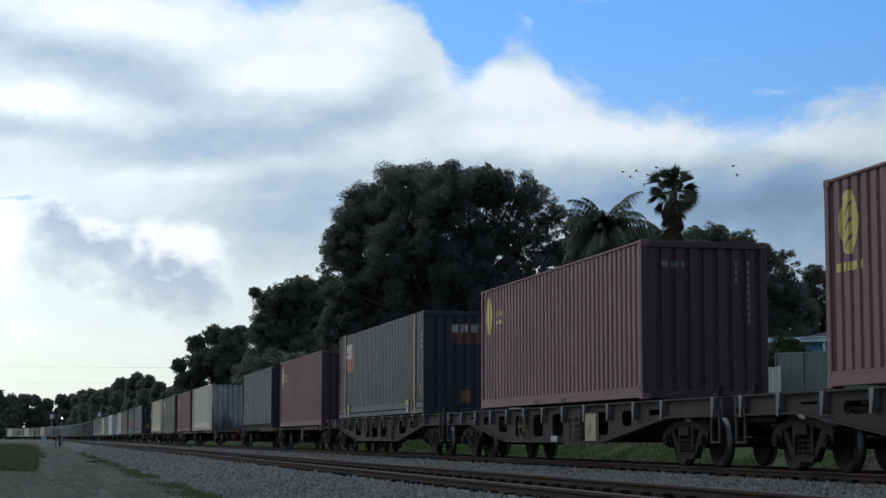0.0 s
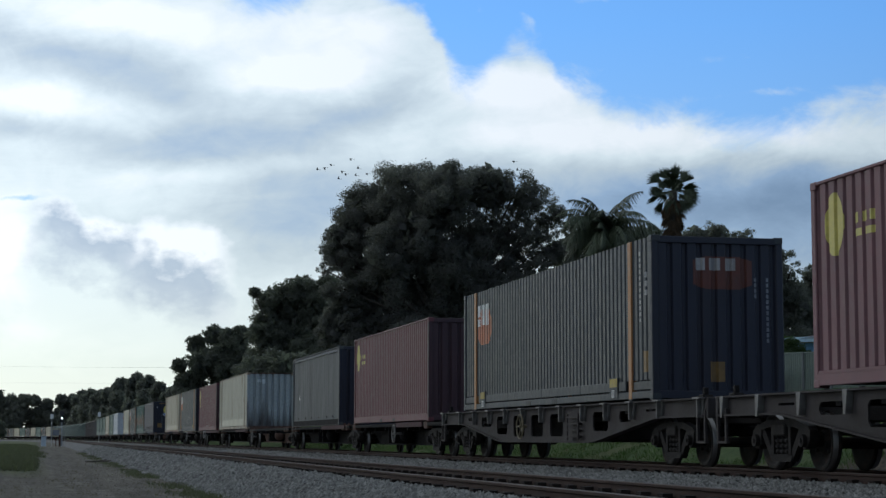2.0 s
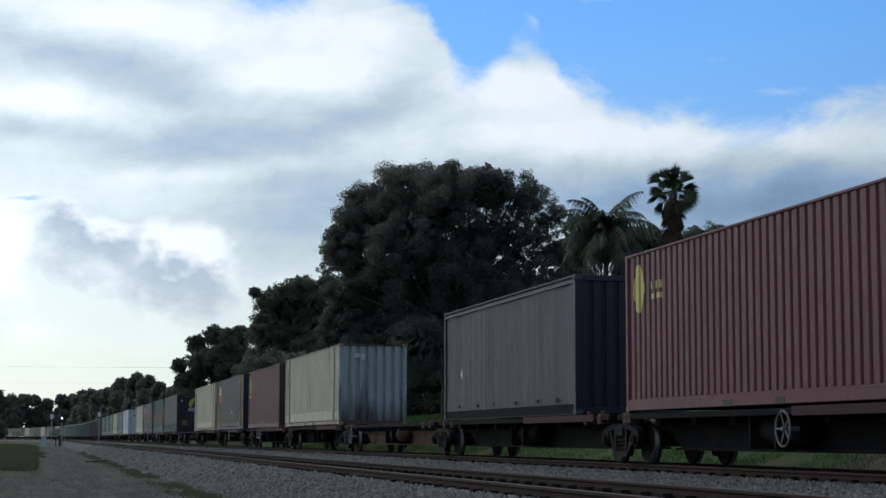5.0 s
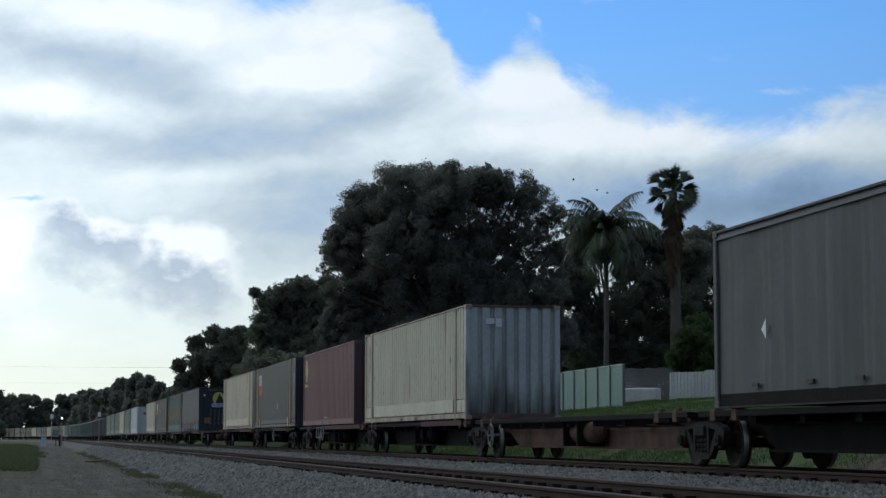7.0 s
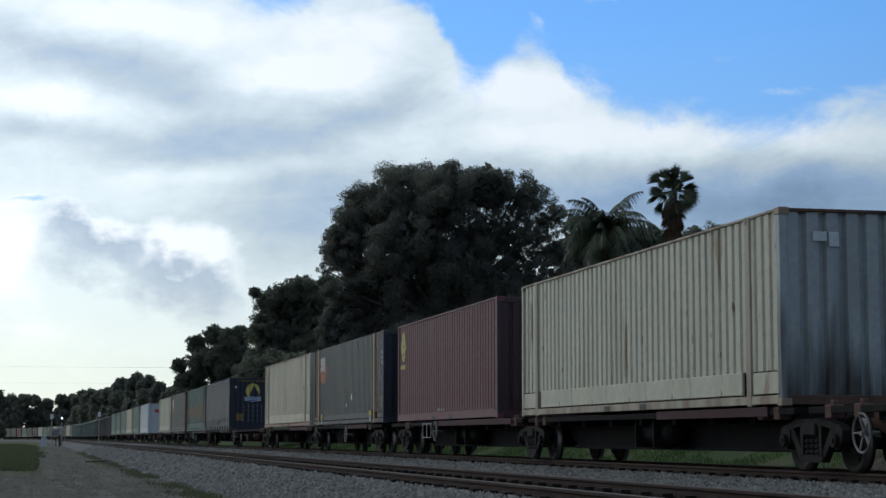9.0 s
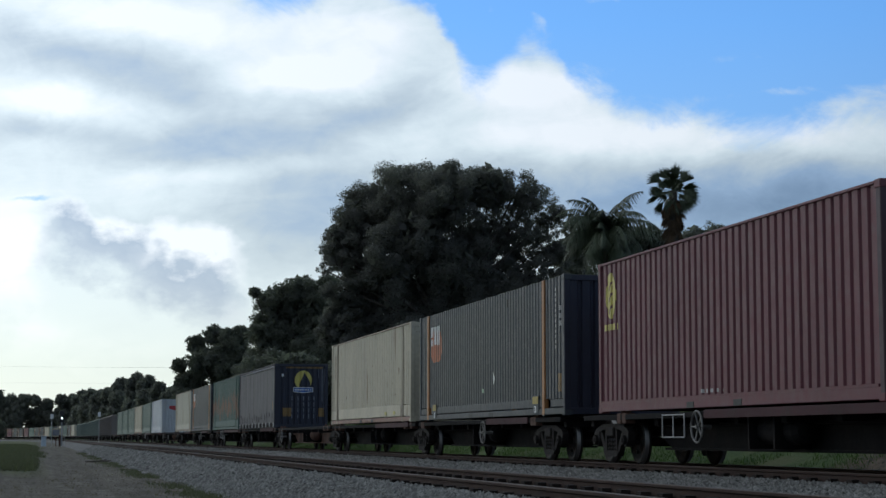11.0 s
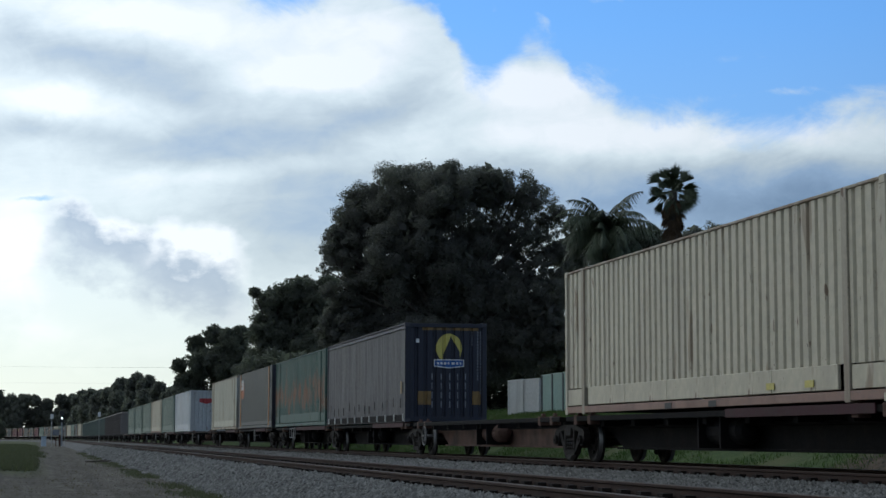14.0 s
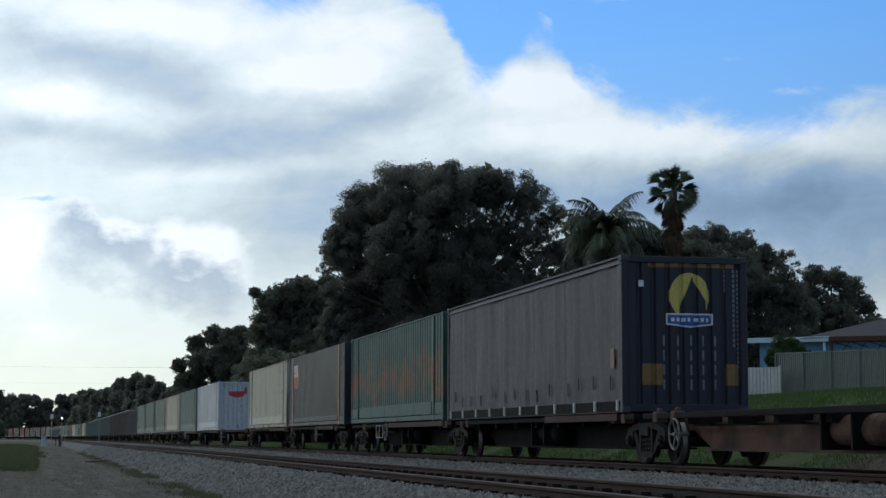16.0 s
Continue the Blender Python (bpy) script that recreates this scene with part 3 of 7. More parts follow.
def ground_height(x, y):
    for (xa, za), (xb, zb) in zip(BANK, BANK[1:]):
        if x <= xb:
            z = za + (zb - za) * (x - xa) / (xb - xa)
            break
    else:
        z = BANK[-1][1]
    fade = min(1.0, max(0.0, (y - 260) / 220))
    z = z * (1 - fade) + -0.62 * fade
    if x < 0.6 and 44 < y < 240:      # grassy hump beside the road
        z += 0.30 * min(1.0, (0.6 - x) / 1.6) * min(1.0, (y - 44) / 12) * min(1.0, (240 - y) / 80)
    amp = 0.10 if x > 15.5 or x < -1.5 else 0.03
    return z + amp * noise.noise((x * 0.35, y * 0.22, 0)) + amp * 0.4 * noise.noise((x * 1.1, y * 0.9, 4))


def build_ground():
    xs = [-3000, -800, -300, -120, -60, -30, -20, -14, -10] + [-8 + 0.8 * i for i in range(62)] + [44, 50, 60, 80, 120, 200, 400, 900, 3000]
    ys = [-1500, -300, -100, -50, -20] + [2.0 * i for i in range(66)] + [132 + 6 * i for i in range(40)] + [380, 420, 480, 560, 680, 850, 1100, 1500, 2200, 3400]
    verts = [(x, y, ground_height(x, y)) for y in ys for x in xs]
    n = len(xs)
    faces = [(j * n + i, j * n + i + 1, (j + 1) * n + i + 1, (j + 1) * n + i) for j in range(len(ys) - 1) for i in range(n - 1)]
    me = raw_mesh("ground", verts, faces, "ground")
    for p in me.polygons:
        p.use_smooth = True
    tagged(new("ground", me), "gravel service road, turf and a grassy railway bank", "ground", kind="structure")
    bed = sweep("ballast_bed", [(-8.75, -0.75), (-8.45, -0.62), (-7.55, -0.155), (-7.02, -0.14), (-6.78, -0.21), (-5.56, -0.21), (-5.30, -0.14), (-4.9, -0.14), (-3.2, -0.19), (-1.6, -0.145), (1.5, -0.145), (2.4, -0.55), (2.7, -0.8)], STATIONS, "ballast", False)
    tagged(new("ballast_bed", bed), "grey crushed stone bed under two railway tracks", "ballast", kind="structure")


build_ground()

RAIL = [(-0.07, -0.172), (0.07, -0.172), (0.07, -0.158), (0.012, -0.135), (0.010, -0.045), (0.036, -0.032), (0.036, -0.006), (0.028, 0.0), (-0.028, 0.0), (-0.036, -0.006), (-0.036, -0.032), (-0.010, -0.045), (-0.012, -0.135), (-0.07, -0.158)]


def build_track(name, off, label):
    line = tagged(empty(name), label, "railway track", kind="structure")
    for side in (-0.7535, 0.7535):
        me = sweep("rail", [(off + side + o, z) for o, z in RAIL], STATIONS, "rail")
        me.materials.append(M["rail_top"])
        for p in me.polygons:
            if p.index % 14 in (6, 7, 8):
                p.material_index = 1
        link_mesh("rail", me, line, "rusted steel rail with a worn bright head")
    bm = boxes([(-1.25, 1.25, -0.12, 0.12, -0.36, -0.175)], 0.015)
    for sx in (-0.7535, 0.7535):
        for o in (-0.105, 0.105):
            box(bm, sx + o - 0.055, sx + o + 0.055, -0.085, 0.085, -0.18, -0.085)
    sl = part("sleeper", bm, "sleeper", line)
    x, y, p = on_line(9.0, off)
    sl.matrix_basis = pose(x, y, 0)
    for i in range(1, 230):
        ob = link_mesh("sleeper", sl.data, line)
        x, y, p = on_line(9.0 + 0.68 * i, off)
        ob.matrix_basis = pose(x, y, 0, 0, 0, math.degrees(p))
    return line



# ---- the train ----
MESHES = {}


def shared(name, key, material, parent, make, label=""):
    """A part whose mesh is built once for all alike parts."""
    if key not in MESHES:
        bm = make()
        me = bpy.data.meshes.new(name)
        bm.to_mesh(me)
        bm.free()
        for mat in material if isinstance(material, tuple) else (material,):
            me.materials.append(M[mat])
        MESHES[key] = me
    return link_mesh(name, MESHES[key], parent, label)


def wave(a, b, pitch, depth):
    """Trapezoid corrugation from a to b: (along, inset)."""
    n = max(2, round((b - a) / pitch))
    p = (b - a) / n
    pts = []
    for i in range(n):
        s = a + i * p
        pts += [(s, 0.0), (s + 0.58 * p, 0.0), (s + 0.68 * p, depth), (s + 0.90 * p, depth)]
    return pts + [(b, 0.0)]


def wall_strip(bm, pts, place, z0, z1):
    rows = [(bm.verts.new(place(s, d, z0)), bm.verts.new(place(s, d, z1))) for s, d in pts]
    for (a, b), (c, e) in zip(rows, rows[1:]):
        bm.faces.new((a, c, e, b))


def inset_at(pts, s):
    for (a, da), (b, db) in zip(pts, pts[1:]):
        if a <= s <= b:
            return da + (db - da) * (s - a) / max(1e-6, b - a)
    return 0.0


def decal(name, pts, place, shape, s0, s1, material, parent, label="", lift=0.006, outer=False):
    """Paint that follows the corrugation; shape(s) gives its spans of height at s; outer: it shows on the outer ribs only."""
    marks = sorted({s0, s1, *[s for s, _ in pts if s0 < s < s1], *[s0 + (s1 - s0) * i / 44 for i in range(45)]})
    bm = bmesh.new()
    for a, b in zip(marks, marks[1:]):
        mid, at_a, at_b = shape((a + b) / 2), shape(a), shape(b)
        for i, span in enumerate(mid):
            (za, zb), (zc, zd) = [e[i] if len(e) == len(mid) else span for e in (at_a, at_b)]
            q = [bm.verts.new(place(s, inset_at(pts, s) - (lift if not outer or inset_at(pts, s) < 0.004 else -0.004), z)) for s, z in ((a, za), (b, zc), (b, zd), (a, zb))]
            bm.faces.new(q)
    bmesh.ops.remove_doubles(bm, verts=bm.verts, dist=1e-4)
    return part(name, bm, material, parent, label)


def oval(cs, cz, rs, rz):
    def f(s):
        k = 1 - ((s - cs) / rs) ** 2
        return [(cz - rz * math.sqrt(k), cz + rz * math.sqrt(k))] if k > 0.01 else []
    return f


def bars(spans, z0, z1):
    return lambda s: [(z0, z1)] if any(a <= s <= b for a, b in spans) else []


def casting(bm, x, y, z):
    box(bm, x - 0.085, x + 0.085, y - 0.09, y + 0.09, z - 0.06, z + 0.06, 0.012)


def container(spec, label):
    """A steel box with corrugated sides, corner posts, rails, castings, a ribbed end and doors."""
    L, H, W = spec["L"], spec.get("H", 2.9), spec.get("W", 2.44)
    side, end = spec["side"], spec["end"]
    long = L > 13
    key = (L, H, W, side, end, spec.get("kind", ""), spec.get("pitch", 0), spec.get("post_at", 0))
    ob = tagged(empty("shipping_container"), label, "container", "containers on the freight train")
    ya, yb, xw = -L / 2, L / 2, W / 2
    pitch, depth = spec.get("pitch", 0.285), spec.get("depth", 0.037)
    sill = spec.get("ledge", 0.53) if long else 0.24
    pts = wave(ya + 0.16, yb - 0.16, pitch, depth)
    posts = spec.get("posts", side)
    if spec.get("kind") == "curtain":
        pts = [(ya + 0.10 + (L - 0.2) * i / 90, 0.02 + 0.03 * noise.noise((i * 0.16, L, 1.7)) + 0.016 * noise.noise((i * 0.55, L, 5))) for i in range(91)]
        sill = 0.215
    for sgn in (-1, 1):
        place = lambda s, d, z, sgn=sgn: (sgn * (xw - 0.025 - d), s, z)

        def panel(place=place):
            bm = bmesh.new()
            if spec.get("kind") == "curtain":
                levels = [sill + (H - 0.16 - sill) * k / 14 for k in range(15)]
                grid = []
                for s, d in pts:
                    col = []
                    for z in levels:
                        pin = min(1.0, (H - 0.16 - z) / 0.5)
                        rumple = 0.022 * noise.noise((s * 0.9 + z * 0.5, z * 0.7, L)) + 0.014 * noise.noise((s * 2.6 - z * 0.8, z * 1.1, L + 3))
                        col.append(bm.verts.new(place(s, d + pin * rumple, z)))
                    grid.append(col)
                for ca, cb in zip(grid, grid[1:]):
                    for k in range(14):
                        bm.faces.new((ca[k], cb[k], cb[k + 1], ca[k + 1]))
                wall_strip(bm, [(s, 0.002) for s, d in pts], lambda s, d, z: (sgn * (xw - 0.0 - (z - H + 0.16) * 0.45), s, z), H - 0.16, H - 0.02)
                bmesh.ops.remove_doubles(bm, verts=bm.verts, dist=0.012)
            else:
                wall_strip(bm, pts, place, sill, H - (0.006 if "top" in spec else 0.05))
            return bm
        shared("side_panel" if spec.get("kind") != "curtain" else "side_curtain", (key, "side", sgn), side, ob, panel)
        x0, x1 = sorted((sgn * xw, sgn * (xw - 0.07)))
        dip = 0.075 * sgn if "top" in spec else 0.0     # the slate boxes carry their rail behind the ribs
        shared("top_rail", (key, "top", sgn), spec.get("rail", side), ob, lambda: boxes([(x0 - dip, x1 - dip, ya + 0.1, yb - 0.1, H - spec.get("top", 0.05), H - 0.005)], 0.008))

        def lower():
            bm = boxes([(x0, x1, ya + 0.1, yb - 0.1, 0.03, 0.20 if not long else 0.16)], 0.008)
            if not long:
                a0, a1 = sorted((sgn * (xw + 0.004), sgn * (xw - 0.05)))
                box(bm, a0, a1, ya + 0.17, yb - 0.17, 0.195, 0.235)
            return bm
        if spec.get("kind") != "curtain":
            shared("bottom_rail", (key, "low", sgn), spec.get("low", side), ob, lower)
            bays = spec.get("bays", 5)
            for i in range(bays if long else 0):     # sill boxes between the lifting posts
                a0, a1 = sorted((sgn * (xw - 0.008), sgn * (xw - 0.06)))
                shared("sill_panel", (key, "sill", sgn), spec.get("sill", side), ob, lambda: boxes([(a0, a1, 0.008, 11.5 / bays - 0.008, 0.185, sill + 0.004)], 0.008)).location = (0, -5.75 + 11.5 * i / bays, 0)
            for y0, y1 in ((ya + 0.14, -6.16), (6.16, yb - 0.14)) if long else ():
                a0, a1 = sorted((sgn * (xw - 0.02), sgn * (xw - 0.06)))
                shared("sill_end", (key, "sill_end", sgn, y0), spec.get("sill", side), ob, lambda: boxes([(a0, a1, y0, y1, 0.185, sill - 0.02)], 0.006))
            [shared("fork_pocket", (key, "fork", sgn, c), "black", ob, lambda: boxes([tuple(sorted((sgn * (xw + 0.006), sgn * (xw - 0.05)))) + (c - 0.17, c + 0.17, 0.035, 0.135)])) for c in (-1.05, 1.05)]
        else:
            # near-black backing; the gap behind the stanchions is darkened by colour
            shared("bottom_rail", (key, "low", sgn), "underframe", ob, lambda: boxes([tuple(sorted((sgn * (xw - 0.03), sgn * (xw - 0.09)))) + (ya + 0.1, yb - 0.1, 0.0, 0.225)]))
            shared("rail_lip", (key, "lip", sgn), "wagon_grey", ob, lambda: boxes([tuple(sorted((sgn * (xw + 0.004), sgn * (xw - 0.05)))) + (ya + 0.1, yb - 0.1, 0.005, 0.03)]))
            for i in range(11 if spec.get("straps", True) else 0):
                shared("stanchion", (key, "stanchion", sgn), "fence_white", ob, lambda: boxes([tuple(sorted((sgn * (xw + 0.006), sgn * (xw - 0.05)))) + (-0.04, 0.04, 0.04, 0.24)], 0.004)).location = (0, ya + 0.35 + i * (L - 0.7) / 10, 0)
            rng = random.Random(5)
            for i in range(14 if spec.get("straps", True) else 0):
                s = ya + 0.7 + i * (L - 1.4) / 13 + rng.uniform(-0.2, 0.2)
                z = rng.uniform(0.42, 0.62)
                bm = bmesh.new()
                a0, a1 = sorted((sgn * (xw - 0.012), sgn * (xw + 0.004)))
                box(bm, a0, a1, s - 0.032, s + 0.032, z - 0.13, z + 0.13)
                part("strap", bm, "black", ob)
        if long and spec.get("kind") != "curtain":
            for s in spec.get("post_at", (-6.05, 6.05)):
                shared("post", (key, "post", sgn, s), posts, ob, lambda: boxes([tuple(sorted((sgn * (xw + 0.008), sgn * (xw - 0.09)))) + (s - 0.09, s + 0.09, 0.02, H - 0.01)], 0.01))
                shared("corner_casting", (key, "pc", sgn, s), spec.get("cast", posts), ob, lambda: [casting(b, sgn * (xw - 0.08), s, 0.06) or b for b in [bmesh.new()]][0])
        for y in (ya, yb):
            yy = y + (0.07 if y < 0 else -0.07)
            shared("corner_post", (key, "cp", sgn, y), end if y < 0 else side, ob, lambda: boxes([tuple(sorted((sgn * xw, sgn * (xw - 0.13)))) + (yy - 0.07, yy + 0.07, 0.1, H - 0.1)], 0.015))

            for z in (0.06, H - 0.055):
                shared("corner_casting", ("cast", spec.get("cast", side)), spec.get("cast", side), ob, lambda: [casting(b, 0, 0, 0) or b for b in [bmesh.new()]][0]).location = (sgn * (xw - 0.08), y + (0.085 if y < 0 else -0.085), z)
    # the end towards the following wagons' heads: ribbed wall
    epts = wave(-xw + 0.13, xw - 0.13, 0.27 if spec.get("kind") != "bold" else 0.33, 0.05 if spec.get("kind") != "bold" else 0.075)

    def end_wall():
        bm = bmesh.new()
        wall_strip(bm, epts, lambda s, d, z: (s, ya + 0.03 + d, z), 0.14, H - (0.05 if spec.get("kind") == "bold" else 0.12))
        return bm
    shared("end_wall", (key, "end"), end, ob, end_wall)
    for z0, z1 in ((0.02, 0.16), (H - (0.06 if spec.get("kind") == "bold" else 0.13), H - 0.01)):
        shared("end_rail", (key, "er", z0), spec.get("end_rail", end), ob, lambda: boxes([(-xw + 0.1, xw - 0.1, ya, ya + 0.1, z0, z1)], 0.008))
    for c in (-1, 1):
        x0, x1 = (-xw + 0.13, -0.005) if c < 0 else (0.005, xw - 0.13)
        door = shared("door", (key, "door", c), side if spec.get("kind") != "curtain" else end, ob, lambda: boxes([(x0, x1, yb - 0.08, yb - 0.03, 0.14, H - 0.13)] + [(x0 + 0.05, x1 - 0.05, yb - 0.032, yb - 0.012, z, z + 0.45) for z in (0.25, 0.85, 1.45, 2.05)], 0.006))
        for k in (0.28, 0.78):
            x = x0 + (x1 - x0) * k
            shared("lock_bar", (key, "bar", c, k), "chrome", door, lambda: rod(bmesh.new(), (x, yb - 0.0, 0.1), (x, yb - 0.0, H - 0.1), 0.018))
    def roof_sheet():
        bm = bmesh.new()
        rows = [[bm.verts.new(p) for p in ((-xw + 0.05, y, H - 0.065), (-xw + 0.05, y, H - 0.012 - d), (xw - 0.05, y, H - 0.012 - d), (xw - 0.05, y, H - 0.065))] for y, d in wave(ya + 0.05, yb - 0.05, 0.45, 0.02)]
        for a, b in zip(rows, rows[1:]):
            for k in range(4):
                bm.faces.new((a[k], a[(k + 1) % 4], b[(k + 1) % 4], b[k]))
        bm.faces.new(rows[0][::-1]), bm.faces.new(rows[-1])
        return bm
    shared("roof", (key, "roof"), side if spec.get("kind") != "curtain" else "white", ob, roof_sheet)
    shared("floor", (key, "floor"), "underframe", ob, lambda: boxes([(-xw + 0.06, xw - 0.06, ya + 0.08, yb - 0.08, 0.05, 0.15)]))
    ob["span"] = L
    left = lambda s, d, z: (-(xw - 0.025 - d), s, z)
    front = lambda s, d, z: (s, ya + 0.03 + d, z)
    return ob, pts, left, epts, front


def handwheel(name, parent, x, y, z, r, material):
    bm = bmesh.new()
    n = 20
    for k in range(n):
        a, b = k * math.tau / n, (k + 1) * math.tau / n
        rod(bm, (x, y + r * math.cos(a), z + r * math.sin(a)), (x, y + r * math.cos(b), z + r * math.sin(b)), 0.018, 6)
    for k in range(5):
        a = k * math.tau / 5
        rod(bm, (x + 0.03, y, z), (x, y + r * math.cos(a), z + r * math.sin(a)), 0.016, 5)
    rod(bm, (x + 0.25, y, z), (x - 0.02, y, z), 0.035, 8)
    return part(name, bm, material, parent, "spoked handbrake wheel")


WHEEL_R = 0.43
ROLLING = []


def wheelset_mesh():
    bm = bmesh.new()
    rod(bm, (-1.0, 0, 0), (1.0, 0, 0), 0.075, 10)
    for s in (-1, 1):
        prof = [(0.675, 0.10), (0.675, 0.18), (0.70, 0.34), (0.685, 0.36), (0.685, 0.445), (0.705, 0.458), (0.725, 0.44), (0.735, 0.432), (0.815, 0.426), (0.82, 0.40), (0.82, 0.355), (0.775, 0.335), (0.755, 0.20), (0.80, 0.15), (0.80, 0.10)]
        lathe(bm, [(s * a, r) for a, r in prof], "X", 22)
        for k in range(3):
            a = k * math.tau / 3
            box(bm, min(s * 0.76, s * 0.795), max(s * 0.76, s * 0.795), 0.24 * math.cos(a) - 0.03, 0.24 * math.cos(a) + 0.03, 0.24 * math.sin(a) - 0.03, 0.24 * math.sin(a) + 0.03)
    bmesh.ops.recalc_face_normals(bm, faces=bm.faces)
    for f in bm.faces:
        c = f.calc_center_median()
        r = math.hypot(c.y, c.z)
        if 0.735 < abs(c.x) < 0.818 and r > 0.41:
            f.material_index = 1
        f.smooth = r > 0.2
    return bm


def side_frame_mesh(s):
    """Cast three-piece truck frame: top chord, sloping legs, spring window, journal boxes."""
    bm = bmesh.new()
    x0, x1 = sorted((s * 0.93, s * 1.06))
    plate(bm, [(-1.06, 0.58), (-0.98, 0.66), (-0.5, 0.76), (0.5, 0.76), (0.98, 0.66), (1.06, 0.58), (1.0, 0.55), (0.46, 0.65), (-0.46, 0.65), (-1.0, 0.55)], x0, x1)
    for k in (-1, 1):
        plate(bm, [(k * 0.80, 0.60), (k * 0.64, 0.63), (k * 0.30, 0.24), (k * 0.40, 0.17)][::k], x0 + 0.015, x1 - 0.015)
        plate(bm, [(k * 0.27, 0.66), (k * 0.36, 0.66), (k * 0.36, 0.22), (k * 0.27, 0.22)][::k], x0, x1)
        plate(bm, [(k * 1.06, 0.60), (k * 0.72, 0.62), (k * 0.74, 0.40), (k * 0.84, 0.32), (k * 0.95, 0.34), (k * 1.04, 0.44)][::k], x0 - 0.005, x1 + 0.005)
        rod(bm, (s * 1.0, k * 0.875, WHEEL_R + 0.02), (s * 1.13, k * 0.875, WHEEL_R + 0.02), 0.095, 12)
        rod(bm, (s * 1.12, k * 0.875, WHEEL_R + 0.02), (s * 1.15, k * 0.875, WHEEL_R + 0.02), 0.04, 8)
    plate(bm, [(-0.42, 0.22), (-0.34, 0.14), (0.34, 0.14), (0.42, 0.22), (0.36, 0.25), (-0.36, 0.25)], x0, x1)
    bmesh.ops.recalc_face_normals(bm, faces=bm.faces)
    return bm


def spring_mesh(s):
    bm = bmesh.new()
    lathe(bm, [(0.25 + 0.08 * i + dz, r) for i in range(4) for dz, r in ((0.0, 0.05), (0.02, 0.078), (0.05, 0.078), (0.07, 0.05))], "Z", 7)
    for v in bm.verts:
        v.co.x += s * 0.99
    return bm


def bogie(parent, y, roll=True):
    b = shared("bogie", "bolster", "bogie_steel", parent, lambda: boxes([(-1.1, 1.1, -0.22, 0.22, 0.52, 0.70), (-0.25, 0.25, -0.25, 0.25, 0.70, 0.84), (-0.7, 0.7, -0.55, -0.47, 0.33, 0.43), (-0.7, 0.7, 0.47, 0.55, 0.33, 0.43)], 0.02), "three-piece cast steel bogie")
    b.location = (0, y, 0)
    for s in (-1, 1):
        shared("side_frame", ("frame", s), "bogie_steel", b, lambda: side_frame_mesh(s))
        for y2 in (-0.17, 0.0, 0.17):
            shared("spring", ("spring", s), "bogie_steel", b, lambda: spring_mesh(s)).location = (0, y2, 0)
    for k in (-1, 1):
        w = shared("wheelset", "wheelset", ("wheel_steel", "tread"), b, wheelset_mesh, "steel wheelset with a polished tread")
        w.location = (0, k * 0.875, WHEEL_R)
        if roll:
            ROLLING.append((w, k * 0.875))
    return b


def coupler(parent, y, way):
    shared("coupler", ("coupler", way), "underframe", parent, lambda: boxes([(-0.09, 0.09, min(0, way * 0.55), max(0, way * 0.55), 0.72, 0.90), (-0.16, 0.16, min(way * 0.5, way * 0.75), max(way * 0.5, way * 0.75), 0.68, 0.94)], 0.03)).location = (0, y, 0)
    bm = bmesh.new()
    last = None
    for i in range(9):
        a = i / 8
        p = (-0.3 + 0.1 * a, way * (0.08 + 0.32 * a), 0.74 - 0.3 * math.sin(a * math.pi) * (1 - 0.2 * a))
        if last:
            rod(bm, last, p, 0.018, 6)
        last = p
    hose = part("brake_hose", bm, "wheel_steel", parent, "hanging brake hose")
    hose.location = (0, y, 0)


def belly(y, half, z_mid, z_end):
    k = min(1.0, max(0.0, (abs(y) - 3.65) / 3.8))
    return z_mid + (z_end - z_mid) * k


def flared_bracket(deck, s):
    """Tapering welded bracket with a wide head that carries the deck edge."""
    bm = plate(bmesh.new(), [(-0.17, deck + 0.006), (0.14, deck + 0.006), (0.12, deck - 0.05), (0.05, deck - 0.30), (-0.05, deck - 0.34), (-0.10, deck - 0.10)], *sorted((s * 1.19, s * 1.225)))
    plate(bm, [(-0.17, deck + 0.006), (0.14, deck + 0.006), (0.14, deck - 0.025), (-0.17, deck - 0.025)], *sorted((s * 1.226, s * 1.33)))
    plate(bm, [(-0.02, deck - 0.026), (0.015, deck - 0.026), (0.015, deck - 0.33), (-0.02, deck - 0.33)], *sorted((s * 1.226, s * 1.30)))
    return bm


